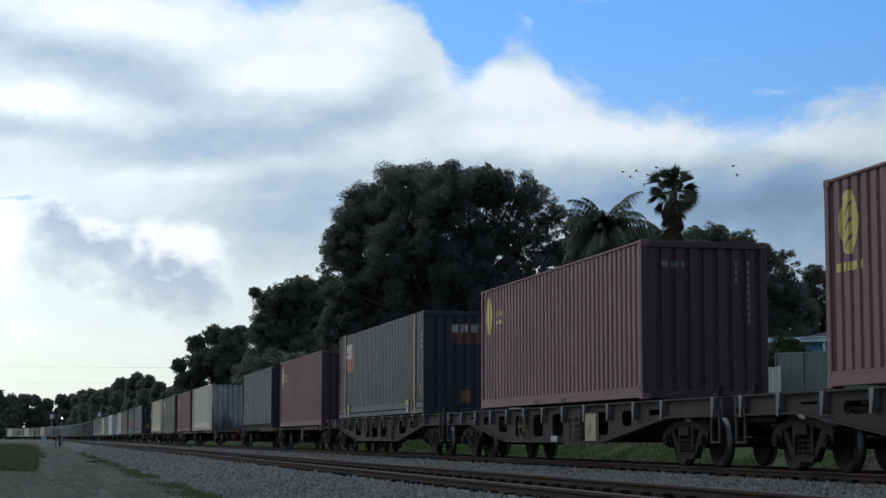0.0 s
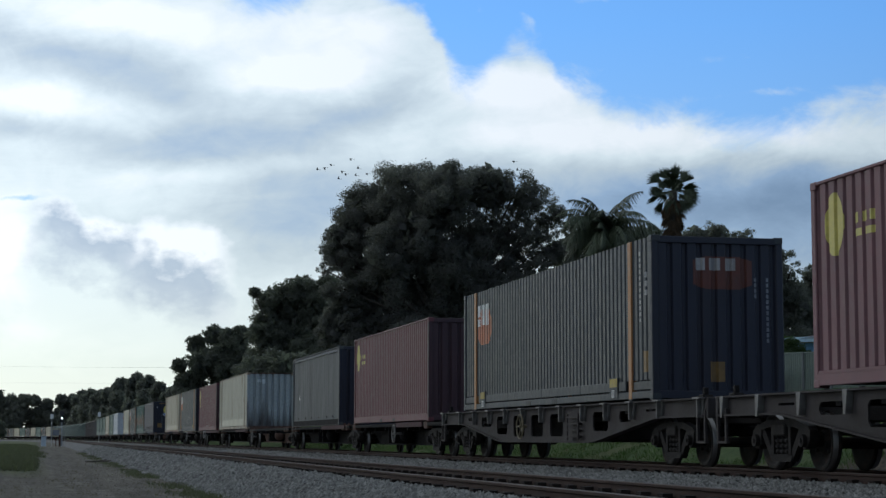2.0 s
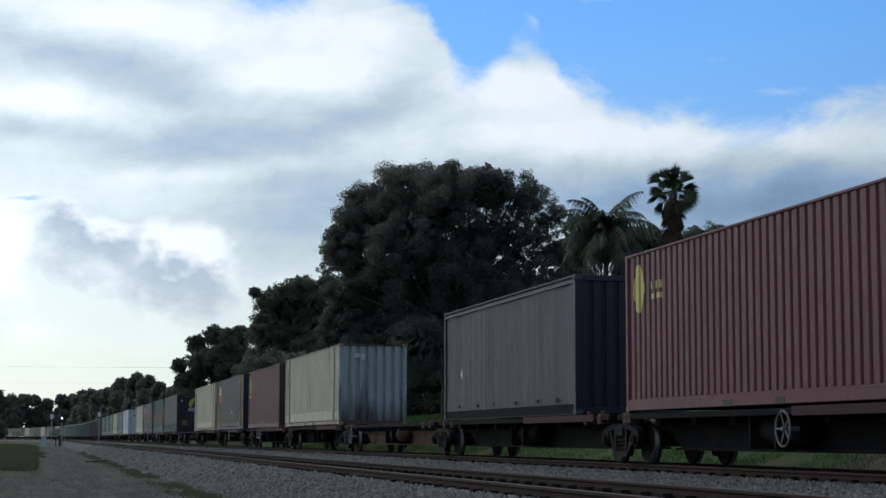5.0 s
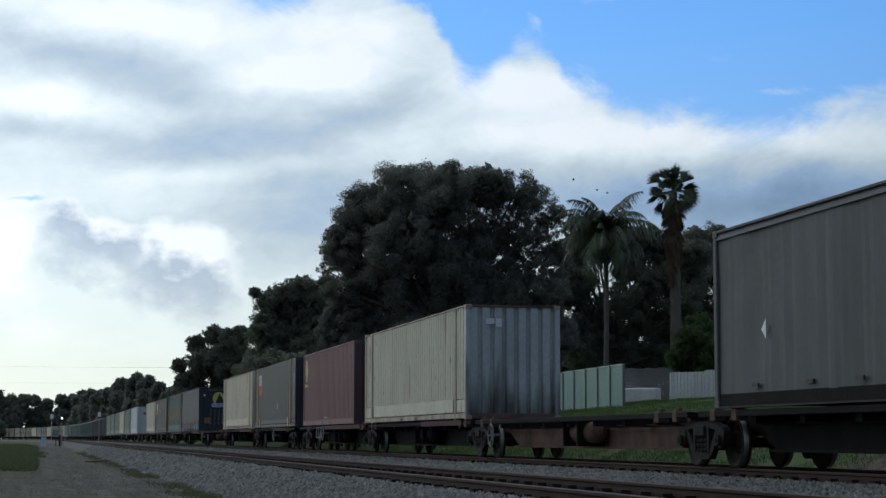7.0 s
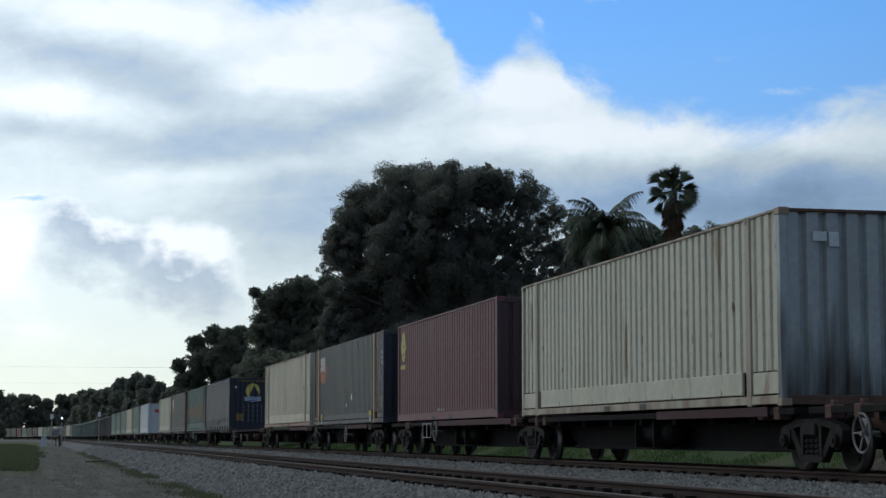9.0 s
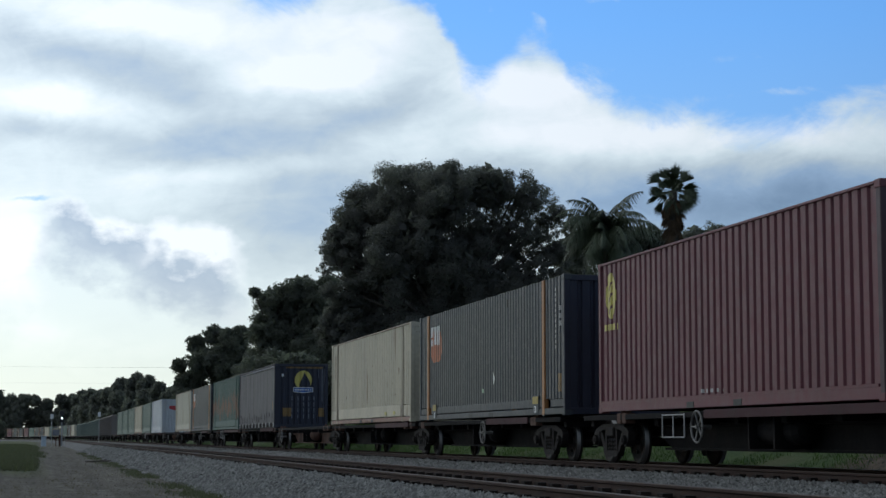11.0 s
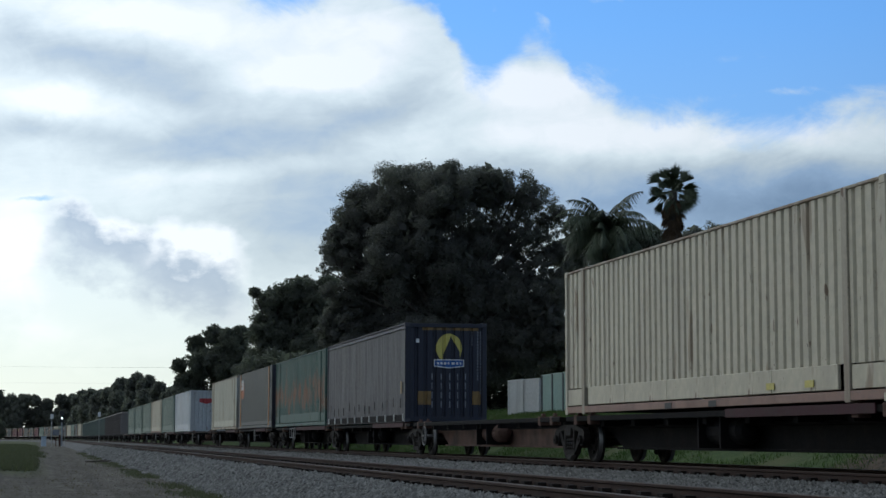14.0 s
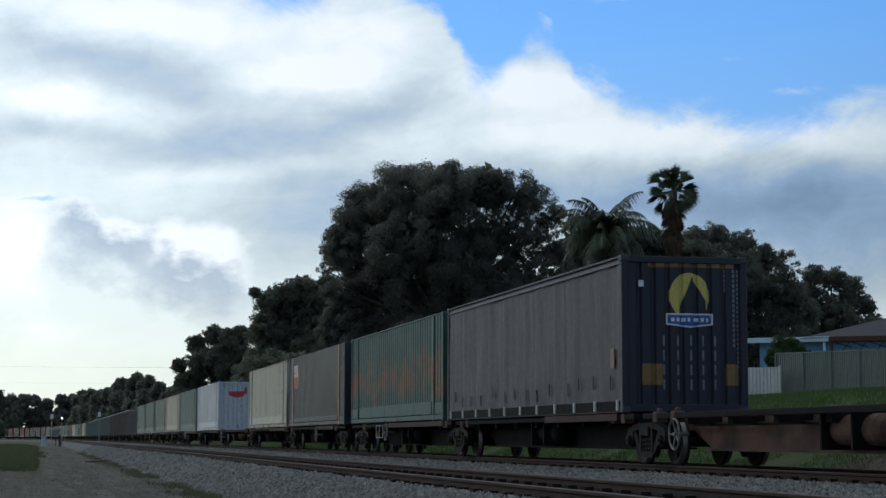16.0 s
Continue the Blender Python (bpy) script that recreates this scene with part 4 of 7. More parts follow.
def skeletal_wagon(length, gap, deck, label, off=0.0, flared=False):
    """Container wagon with deep pierced fish-belly side sills."""
    ob = tagged(empty("container_wagon"), label, "railway wagon", "wagons of the freight train")
    half = length / 2
    frames = [off + 0.05 + 1.53 * k for k in range(-5, 6)]
    wide = 0.98 if flared else 0.80
    holes = [(b + (0.52 if flared else 0.62), wide * (0.72 if abs(b - off) > 5.3 else 1.0)) for b in frames[:-1] if abs(b + 0.5 - off + 2.4) > 0.6 and (flared or abs(b + 0.5 - off + 3.5) > 0.5)]
    for s in (-1, 1):
        def sill():
            bm = bmesh.new()
            x0, x1 = sorted((s * 1.16, s * 1.19))
            zt = deck - 0.03
            edges = [-half + 0.15]
            for c, w in holes:
                edges += [c - w / 2, c + w / 2]
            edges += [half - 0.15]
            for i, (a, b) in enumerate(zip(edges, edges[1:])):
                za, zb = belly(a, half, 0.42, 0.86), belly(b, half, 0.42, 0.86)
                cuts = [a, *[c for c in (-7.45, -3.65, 3.65, 7.45) if a < c < b], b]
                if i % 2 == 0:
                    for p, q in zip(cuts, cuts[1:]):
                        plate(bm, [(p, belly(p, half, 0.42, 0.86)), (q, belly(q, half, 0.42, 0.86)), (q, zt), (p, zt)], x0, x1)
                else:
                    lo = max(za, zb) + 0.10
                    hi = max(zt - 0.13, lo + 0.04)
                    for p, q in zip(cuts, cuts[1:]):
                        plate(bm, [(p, belly(p, half, 0.42, 0.86)), (q, belly(q, half, 0.42, 0.86)), (q, lo), (p, lo)], x0, x1)
                    plate(bm, [(a, hi), (b, hi), (b, zt), (a, zt)], x0, x1)
                    c = min(0.07, (hi - lo) * 0.35)
                    for (yy, zz, dy, dz) in ((a, lo, c, c), (b, lo, -c, c), (a, hi, c, -c), (b, hi, -c, -c)):
                        plate(bm, [(yy, zz), (yy + dy, zz), (yy, zz + dz)], x0, x1)
            xa, xb = sorted((s * 1.10, s * 1.27))
            n = 40
            for i in range(n):     # lower flange follows the belly
                p, q = -half + 0.15 + (length - 0.3) * i / n, -half + 0.15 + (length - 0.3) * (i + 1) / n
                za, zb = belly(p, half, 0.42, 0.86), belly(q, half, 0.42, 0.86)
                plate(bm, [(p, za - 0.03), (q, zb - 0.03), (q, zb), (p, za)], xa, xb)
            box(bm, xa, xb, -half + 0.05, half - 0.05, zt, deck)
            bmesh.ops.recalc_face_normals(bm, faces=bm.faces)
            return bm
        shared("side_sill", ("sill", length, deck, s, off, flared), "wagon_grey", ob, sill, "weathered grey pierced side sill")
        for y in [-half + 0.35] + frames + [half - 0.35]:
            if flared:
                shared("bracket", ("flared", deck, s), "bracket_grey", ob, lambda: flared_bracket(deck, s)).location = (0, y, 0)
            else:
                shared("bracket", ("bracket", deck, s), "bracket_grey", ob, lambda: plate(bmesh.new(), [(-0.10, deck - 0.01), (0.05, deck - 0.01), (0.035, deck - 0.34), (-0.03, deck - 0.34)], *sorted((s * 1.19, s * 1.29)))).location = (0, y, 0)
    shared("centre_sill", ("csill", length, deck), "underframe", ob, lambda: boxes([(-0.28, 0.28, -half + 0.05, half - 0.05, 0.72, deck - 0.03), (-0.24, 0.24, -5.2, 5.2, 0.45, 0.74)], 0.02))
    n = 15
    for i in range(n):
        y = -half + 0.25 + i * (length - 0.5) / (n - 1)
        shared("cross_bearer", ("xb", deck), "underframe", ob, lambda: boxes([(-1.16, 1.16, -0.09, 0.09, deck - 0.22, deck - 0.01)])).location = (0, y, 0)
    for y in (-half + 0.06, half - 0.06):
        shared("headstock", ("head", deck), "wagon_grey", ob, lambda: boxes([(-1.24, 1.24, -0.07, 0.07, deck - 0.34, deck)], 0.012)).location = (0, y, 0)
        shared("corner_step", ("step", deck), "wagon_grey", ob, lambda: boxes([(-1.26, -1.22, -0.03, 0.03, 0.42, deck - 0.2), (-1.26, -1.22, 0.32, 0.38, 0.42, deck - 0.2), (-1.26, -1.20, -0.03, 0.38, 0.40, 0.44)])).location = (0, y - (0.4 if y > 0 else -0.05), 0)
    for y in (-half + 0.5, half - 0.5):
        for s in (-1, 1):
            shared("twist_lock", "lock", "bogie_steel", ob, lambda: boxes([(-0.09, 0.09, -0.11, 0.11, -0.06, 0.05), (-0.04, 0.04, -0.05, 0.05, 0.05, 0.17)], 0.012)).location = (s * 1.08, y, deck)
    handwheel("handwheel", ob, -1.34, 1.45 + off, 0.74, 0.27, "wheel_brass")
    bm = bmesh.new()
    for k in range(4):
        box(bm, -1.30, -1.20, off - 2.82, off - 2.10, 0.50 + 0.13 * k, 0.53 + 0.13 * k)
    box(bm, -1.30, -1.27, off - 2.86, off - 2.82, 0.44, 0.98), box(bm, -1.30, -1.27, off - 2.10, off - 2.06, 0.44, 0.98)
    part("ladder", bm, "wagon_grey", ob)
    if not flared:
        part("notice_board", boxes([(-1.265, -1.195, off - 3.75, off - 3.05, 0.43, 0.97)], 0.006), "beige", ob, "beige metal notice board")
        part("number_plate", boxes([(-1.285, -1.275, off - 1.15, off - 0.65, 0.41, 0.53)]), "mark_pale", ob, "small white plate")
    bm = rod(bmesh.new(), (-0.75, -3.4, 0.62), (-0.75, -2.4, 0.62), 0.19, 14)
    part("brake_cylinder", bm, "underframe", ob)
    for y in (-gap / 2, gap / 2):
        bogie(ob, y)
    for y, way in ((-half, -1), (half, 1)):
        coupler(ob, y, way)
    return ob


def pack_platform(span, first, last, deck, label, roll=True, wheel_at=None, bare=False):
    """One platform of an articulated container wagon: a deep spine beam over shared bogies."""
    ob = tagged(empty("container_wagon"), label, "railway wagon", "wagons of the freight train")
    h = span / 2
    lo, hi = -h - (1.6 if first else 0), h + (1.6 if last else 0)

    def spine():
        bm = bmesh.new()
        b0, b1 = -h + 1.9, h - 1.9
        plate(bm, [(lo + 0.1, 0.62), (-h + 1.0, 0.62), (b0, 0.30), (b1, 0.30), (h - 1.0, 0.62), (hi - 0.1, 0.62), (hi - 0.1, deck - 0.1), (lo + 0.1, deck - 0.1)], -0.50, 0.50)
        plate(bm, [(b0 - 0.1, 0.27), (b1 + 0.1, 0.27), (b1 + 0.1, 0.31), (b0 - 0.1, 0.31)], -0.60, 0.60)
        bmesh.ops.recalc_face_normals(bm, faces=bm.faces)
        return bm
    # loaded platforms: shade painted into the beam; the bare one stays rust-brown
    shared("spine_beam", ("spine", span, first, last, bare), "oxide" if bare else "underframe", ob, spine, "rust-brown deep spine beam" if bare else "deep spine beam with shade in its dark colour")
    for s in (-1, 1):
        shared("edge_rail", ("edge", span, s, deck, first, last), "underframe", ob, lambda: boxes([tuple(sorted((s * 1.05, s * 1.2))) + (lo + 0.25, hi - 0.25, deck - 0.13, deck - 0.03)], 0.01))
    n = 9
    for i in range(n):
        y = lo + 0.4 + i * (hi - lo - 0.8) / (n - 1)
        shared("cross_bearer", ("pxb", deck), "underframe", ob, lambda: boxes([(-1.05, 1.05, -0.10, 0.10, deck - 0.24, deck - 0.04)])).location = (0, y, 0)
    for y in (-h + 0.9, h - 0.9, -6.0, 6.0):
        for s in (-1, 1):
            shared("container_seat", ("seat", deck), "oxide", ob, lambda: boxes([(-0.10, 0.10, -0.11, 0.11, deck - 0.20, deck - 0.005), (-0.04, 0.04, -0.05, 0.05, deck - 0.01, deck + 0.06)], 0.015)).location = (s * 1.1, y, 0)
    tank = lathe(bmesh.new(), [(-1.0, 0.06), (-0.95, 0.16), (-0.82, 0.225), (0.82, 0.225), (0.95, 0.16), (1.0, 0.06)], "Z", 18)
    bmesh.ops.rotate(tank, verts=tank.verts, cent=(0, 0, 0), matrix=Matrix.Rotation(radians(90), 3, "X"))
    t = part("air_tank", tank, "oxide" if bare else "underframe", ob, "rust-brown cylindrical air tank" if bare else "")
    t.location = (-0.74, -0.3, 0.60)
    for y in (-0.8, 0.2):
        shared("tank_strap", "strap", "underframe", ob, lambda: boxes([(-1.09, -0.5, -0.03, 0.03, 0.32, 0.88)])).location = (0, y, 0)
    bm = rod(bmesh.new(), (-0.62, -h + 1.4, 0.72), (-0.62, h - 1.4, 0.72), 0.03, 6)
    part("brake_pipe", bm, "underframe", ob)
    if not bare:
        a, b = -h + 1.15, (wheel_at[0] - 0.25 if wheel_at else -1.4)
        part("side_beam", boxes([(-1.235, -1.205, a, b, deck - 0.15, deck - 0.01)], 0.006), "beam_maroon", ob, "faded maroon side beam")
    if wheel_at:
        handwheel("handwheel", ob, -1.26, *wheel_at, 0.26, "bracket_grey")
    if last and roll:
        bm = bmesh.new()
        for a, b in (((2.7, 0.5), (3.8, 0.5)), ((2.7, 0.88), (3.8, 0.88)), ((2.7, 0.5), (2.7, 0.9)), ((3.25, 0.5), (3.25, 0.88)), ((3.8, 0.5), (3.8, 0.9))):
            rod(bm, (-1.22, *a), (-1.22, *b), 0.012, 6)
        part("step_frame", bm, "mark_pale", ob, "pale tubular step frame")
    bogie(ob, -h, roll)
    if last:
        bogie(ob, h, roll)
        coupler(ob, hi, 1)
    if first:
        coupler(ob, lo, -1)
    return ob


def box_wagon(length, paint, label):
    """Tall closed wagon with ribbed sides, seen far off."""
    key = (length, paint, "bw")
    ob = tagged(empty("box_wagon"), label, "railway wagon", "wagons of the freight train")
    h = length / 2
    shared("body", (key, "body"), paint, ob, lambda: boxes([(-1.2, 1.2, -h + 0.5, h - 0.5, 0.95, 3.75)], 0.04))
    shared("roof", (key, "roof"), paint, ob, lambda: plate(bmesh.new(), [(-h + 0.5, 3.74), (h - 0.5, 3.74), (h - 0.6, 3.9), (-h + 0.6, 3.9)], -1.1, 1.1))
    for i in range(13):
        y = -h + 0.6 + i * (length - 1.2) / 12
        for x in (-1.23, 1.23):
            shared("side_rib", (key, "rib"), paint, ob, lambda: boxes([(-0.03, 0.03, -0.05, 0.05, 0.95, 3.74)])).location = (x, y, 0)
    shared("underframe", (key, "uf"), "underframe", ob, lambda: boxes([(-1.15, 1.15, -h + 0.1, h - 0.1, 0.78, 0.96), (-0.3, 0.3, -h + 0.1, h - 0.1, 0.5, 0.8)]))
    bogie(ob, -h + 2.4, False)
    bogie(ob, h - 2.4, False)
    return ob


CARS = []        # (thing, distance along the line at the start, height of its base)


def put(ob, q, z=0.0):
    CARS.append((ob, q, z))
    ob.matrix_basis = pose(*on_line(q)[:2], z)
    return ob


# skeletal wagons at the front of the view
for q, off, flared in ((16.7, 0.45, False), (37.1, 0.45, False), (57.35, 0.0, True)):
    put(skeletal_wagon(19.9, 15.55, 1.15, "grey skeletal container wagon with flared sill brackets" if flared else "grey skeletal container wagon with a notice board and pierced fish-belly sills", off, flared), q)


def logo_oval(made, paint="yellow", beside=False):
    ob, pts, left, epts, front = made
    e = ob["span"] / 2
    c = e - 0.72
    decal("emblem", pts, left, oval(c, 2.24, 0.30, 0.44), c - 0.30, c + 0.30, paint, ob, "faded yellow oval emblem")
    if not beside:
        decal("emblem_stroke", pts, left, lambda s: [(1.98 + (c - s) * 1.2, 2.04 + (c - s) * 1.2), (2.22 + (c - s) * 1.2, 2.28 + (c - s) * 1.2), (2.44 + (c - s) * 1.2, 2.49 + (c - s) * 1.2)], c - 0.13, c + 0.10, "maroon_dull", ob, "dark slanting strokes", 0.010)
    if not beside:
        decal("marking", pts, left, bars([(c - 0.42 + 0.17 * i, c - 0.30 + 0.17 * i) for i in range(5)], 1.58, 1.70), c - 0.45, c + 0.45, paint, ob, "faded yellow marking")
    else:
        decal("marking", pts, left, bars([(c - 1.25, c - 1.1), (c - 1.0, c - 0.86), (c - 0.76, c - 0.6)], 2.18, 2.32), c - 1.3, c - 0.5, paint, ob, "faded yellow marking")
        decal("marking", pts, left, bars([(c - 1.25, c - 0.95), (c - 0.85, c - 0.6)], 2.0, 2.1), c - 1.3, c - 0.5, paint, ob, "faded yellow marking")


def end_marks(made, columns, material="mark_white", top=2.55, label="column of white markings", wide=0.022):
    ob, pts, left, epts, front = made
    for x, n, h in columns:
        bm = bmesh.new()
        for i in range(n):
            z = top - i * (h / n)
            d = inset_at(epts, x)
            y = -ob["span"] / 2 + 0.03 + d - 0.008
            box(bm, x - wide, x + wide, y, y + 0.004, z - 0.7 * h / n, z)
        part("marking", bm, material, ob, label)


def block_logo(made):
    """White block shapes over an orange square, far end of the side; the same on the end wall."""
    ob, pts, left, epts, front = made
    e = ob["span"] / 2
    c = e - 2.10
    cut = lambda s: 0.26 * max(0.0, abs(s - c) - 0.42) / 0.30
    decal("emblem", pts, left, lambda s: [(1.60 + cut(s), 2.46 - cut(s))], c - 0.72, c + 0.66, "orange", ob, "worn orange eight-sided emblem", outer=True)
    decal("emblem_wear", pts, left, lambda s: [(1.62 + cut(s), 2.44 - cut(s))], c - 0.70, c + 0.64, "orange_dull", ob, "faded orange in the grooves", 0.003)
    for a, b, rows in ((c - 0.44, c - 0.14, ((2.06, 2.58),)), (c - 0.04, c + 0.26, ((2.08, 2.58),)), (c + 0.36, c + 0.66, ((2.06, 2.24), (2.30, 2.58)))):
        decal("marking", pts, left, lambda s, rows=rows: list(rows), a, b, "mark_white", ob, "worn white block marking", 0.010, outer=True)


def block_logo_end(made):
    ob, pts, left, epts, front = made
    decal("marking", epts, front, bars([(-0.42, -0.24), (-0.16, 0.06), (0.14, 0.34)], 2.32, 2.54), -0.45, 0.4, "mark_pale", ob, "white block marking", 0.012)
    # the end emblem takes a darker orange than the side one
    decal("emblem", epts, front, lambda s: [(1.98 + 0.35 * max(0, abs(s - 0.1) - 0.32), 2.57 - 0.3 * max(0, abs(s - 0.1) - 0.32))], -0.46, 0.66, "orange_dull", ob, "dull orange emblem", 0.007)
    decal("sticker", epts, front, bars([(-0.15, 0.12)], 0.32, 0.68), -0.15, 0.12, "amber_dull", ob, "dull amber sticker")


def yellow_patches(made):
    """Stickers and worn marks on the sill and the near end of the side."""
    ob, pts, left, epts, front = made
    decal("marking", pts, left, lambda s: [(2.62 - 0.11 * k, 2.69 - 0.11 * k) for k in range(12)], -6.62, -6.54, "mark_pale", ob, "column of worn white marks")
    decal("marking", pts, left, lambda s: [(2.20 - 0.16 * k, 2.30 - 0.16 * k) for k in range(3)], -6.92, -6.86, "mark_pale", ob, "short column of worn white marks")
    decal("sticker", pts, left, bars([(-6.98, -6.72)], 0.50, 0.88), -6.98, -6.72, "amber_dull", ob, "dull amber sticker")
    for a, b in ((-5.32, -4.84), (5.02, 5.46)):
        part("warning_plate", boxes([(-1.262, -1.235, a, b, 0.06, 0.45)], 0.004), "slate_low", ob, "slate plate on the sill")
        part("warning_sticker", boxes([(-1.270, -1.263, a + 0.02, b - 0.02, 0.27, 0.43)]), "yellow_worn", ob, "worn yellow warning sticker on the sill")
        part("sill_mark", boxes([(-1.270, -1.263, (a + b) / 2 - 0.06, (a + b) / 2 + 0.09, 0.08, 0.22)]), "mark_white", ob, "small white sticker")
        part("sill_mark", boxes([(-1.275, -1.271, (a + b) / 2 - 0.01, (a + b) / 2 + 0.04, 0.10, 0.20)]), "black", ob)
    for s in (-2.6, 1.9):
        decal("lashing_slot", pts, left, lambda v: [(2.56, 2.74)], s, s + 0.09, "black", ob, "dark slot under the roof edge")


ISO = 12.192
# red boxes: end walls take the shade-darkened maroon, sides the plain paint
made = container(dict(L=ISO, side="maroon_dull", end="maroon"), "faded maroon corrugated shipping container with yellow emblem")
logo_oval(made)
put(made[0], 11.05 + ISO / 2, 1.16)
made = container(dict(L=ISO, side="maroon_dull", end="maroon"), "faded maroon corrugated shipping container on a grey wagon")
logo_oval(made, beside=True)
end_marks(made, [(0.62, 3, 0.45), (0.86, 9, 1.2)], "mark_dim")
decal("marking", made[3], made[4], bars([(-0.82, -0.7), (-0.62, -0.5), (-0.44, -0.36)], 2.42, 2.52), -0.85, -0.3, "mark_dim", made[0], "short worn marking")
put(made[0], 31.1 + ISO / 2, 1.18)
slate_spec = dict(L=14.58, H=2.93, W=2.5, side="slate", end="navy", posts="amber", pitch=0.243, depth=0.025, sill="slate_low", low="slate_low", cast="slate", top=0.05, ledge=0.36, bays=4)
made = container(slate_spec, "long slate-grey container with amber posts and orange emblem")
block_logo(made), block_logo_end(made), yellow_patches(made)
end_marks(made, [(0.72, 4, 0.4), (0.95, 12, 1.2)], "mark_dim", 2.2)
slate_box = made[0]
put(made[0], 50.05 + 7.29, 1.165)

PACK = (0.0, 13.35, 29.0, 44.65, 59.7, 74.1)


def pack(q0, roll=True):
    for i in range(5):
        a, b = PACK[i], PACK[i + 1]
        put(pack_platform(round(b - a, 2), i == 0, i == 4, 0.955, "empty rust-brown articulated container wagon platform" if i == 2 else "articulated container wagon platform, darkened as if in shade", roll, {0: (-1.5, 0.62), 2: (5.75, 0.55), 4: (2.0, 0.67)}.get(i), i == 2), q0 + (a + b) / 2)


pack(68.8)
pack(147.26)
pack(225.5)
pack(303.4, False)

DECK = 0.955
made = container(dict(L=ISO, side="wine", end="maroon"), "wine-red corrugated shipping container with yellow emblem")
logo_oval(made, beside=True)
red_box = made[0]
put(made[0], 69.1 + ISO / 2, DECK)
made = container(dict(L=ISO, H=2.86, W=2.46, side="tarp", end="navy", kind="curtain", straps=False), "grey curtain-sided container with a pale roof edge")
bm = bmesh.new()
bm.faces.new([bm.verts.new(p) for p in ((-1.232, 3.95, 1.02), (-1.232, 4.12, 1.16), (-1.232, 3.95, 1.32))])
part("patch", bm, "mark_white", made[0], "small white torn patch")
for y in (-4.6, -3.1, -1.2, 0.8, 2.4, 4.4):
    part("buckle", boxes([(-1.24, -1.21, y - 0.12, y + 0.12, 0.30, 0.36)]), "black", made[0])
put(made[0], 84.5 + ISO / 2, DECK)
made = container(dict(L=14.6, H=2.93, W=2.5, side="cream", end="pale_steel", kind="bold", sill="cream", end_rail="oxide", pitch=0.30, posts="cream_rust", rail="cream_rust", low="cream_rust", cast="cream_rust"), "long cream ribbed container with a sooty pale end")
bm = boxes([(-0.72, -0.50, -7.305, -7.301, 2.44, 2.58), (-0.46, -0.30, -7.305, -7.301, 2.36, 2.58)])
part("sticker", bm, "white", made[0], "pale stickers")
cream_box = made[0]
put(made[0], 114.0 + 7.3, DECK)
made = container(dict(L=ISO, side="wine", end="maroon"), "wine-red corrugated shipping container with yellow emblem")
logo_oval(made)
decal("marking", made[1], made[2], bars([(-0.4, -0.3), (-0.22, -0.05), (0.03, 0.2), (0.28, 0.36), (0.44, 0.6)], 0.27, 0.33), -0.4, 0.6, "mark_pale", made[0], "small worn white marking")
put(made[0], 130.95 + ISO / 2, DECK)
made = container(dict(slate_spec, post_at=(-5.68, 6.15)), "long slate-grey container with amber posts and orange emblem")
block_logo(made), block_logo_end(made), yellow_patches(made)
end_marks(made, [(0.72, 4, 0.4), (0.95, 12, 1.2)], "mark_dim", 2.2)
decal("sticker", made[1], made[2], bars([(-0.24, -0.06)], 0.63, 0.73), -0.24, -0.06, "mark_green", made[0], "small pale green sticker")
decal("scratch", made[1], made[2], lambda s: [(0.80 + 1.4 * abs(s + 1.24), 1.10 - 1.0 * abs(s + 1.20))], -1.32, -1.16, "mark_white", made[0], "white torn scratch")
put(made[0], 145.4 + 7.29, DECK)
made = container(dict(L=14.6, H=2.93, W=2.5, side="cream_grey", end="cream_grey", pitch=0.30, rail="cream_rust", posts="cream_rust", low="pink_rust"), "long cream ribbed container with a rusty top rail")
part("sticker", boxes([(-1.268, -1.258, -3.6, -3.3, 0.24, 0.34), (-1.268, -1.258, -5.0, -4.7, 0.24, 0.34)]), "yellow", made[0], "small yellow stickers")
pale_box = made[0]
put(made[0], 161.28 + 7.3, DECK)


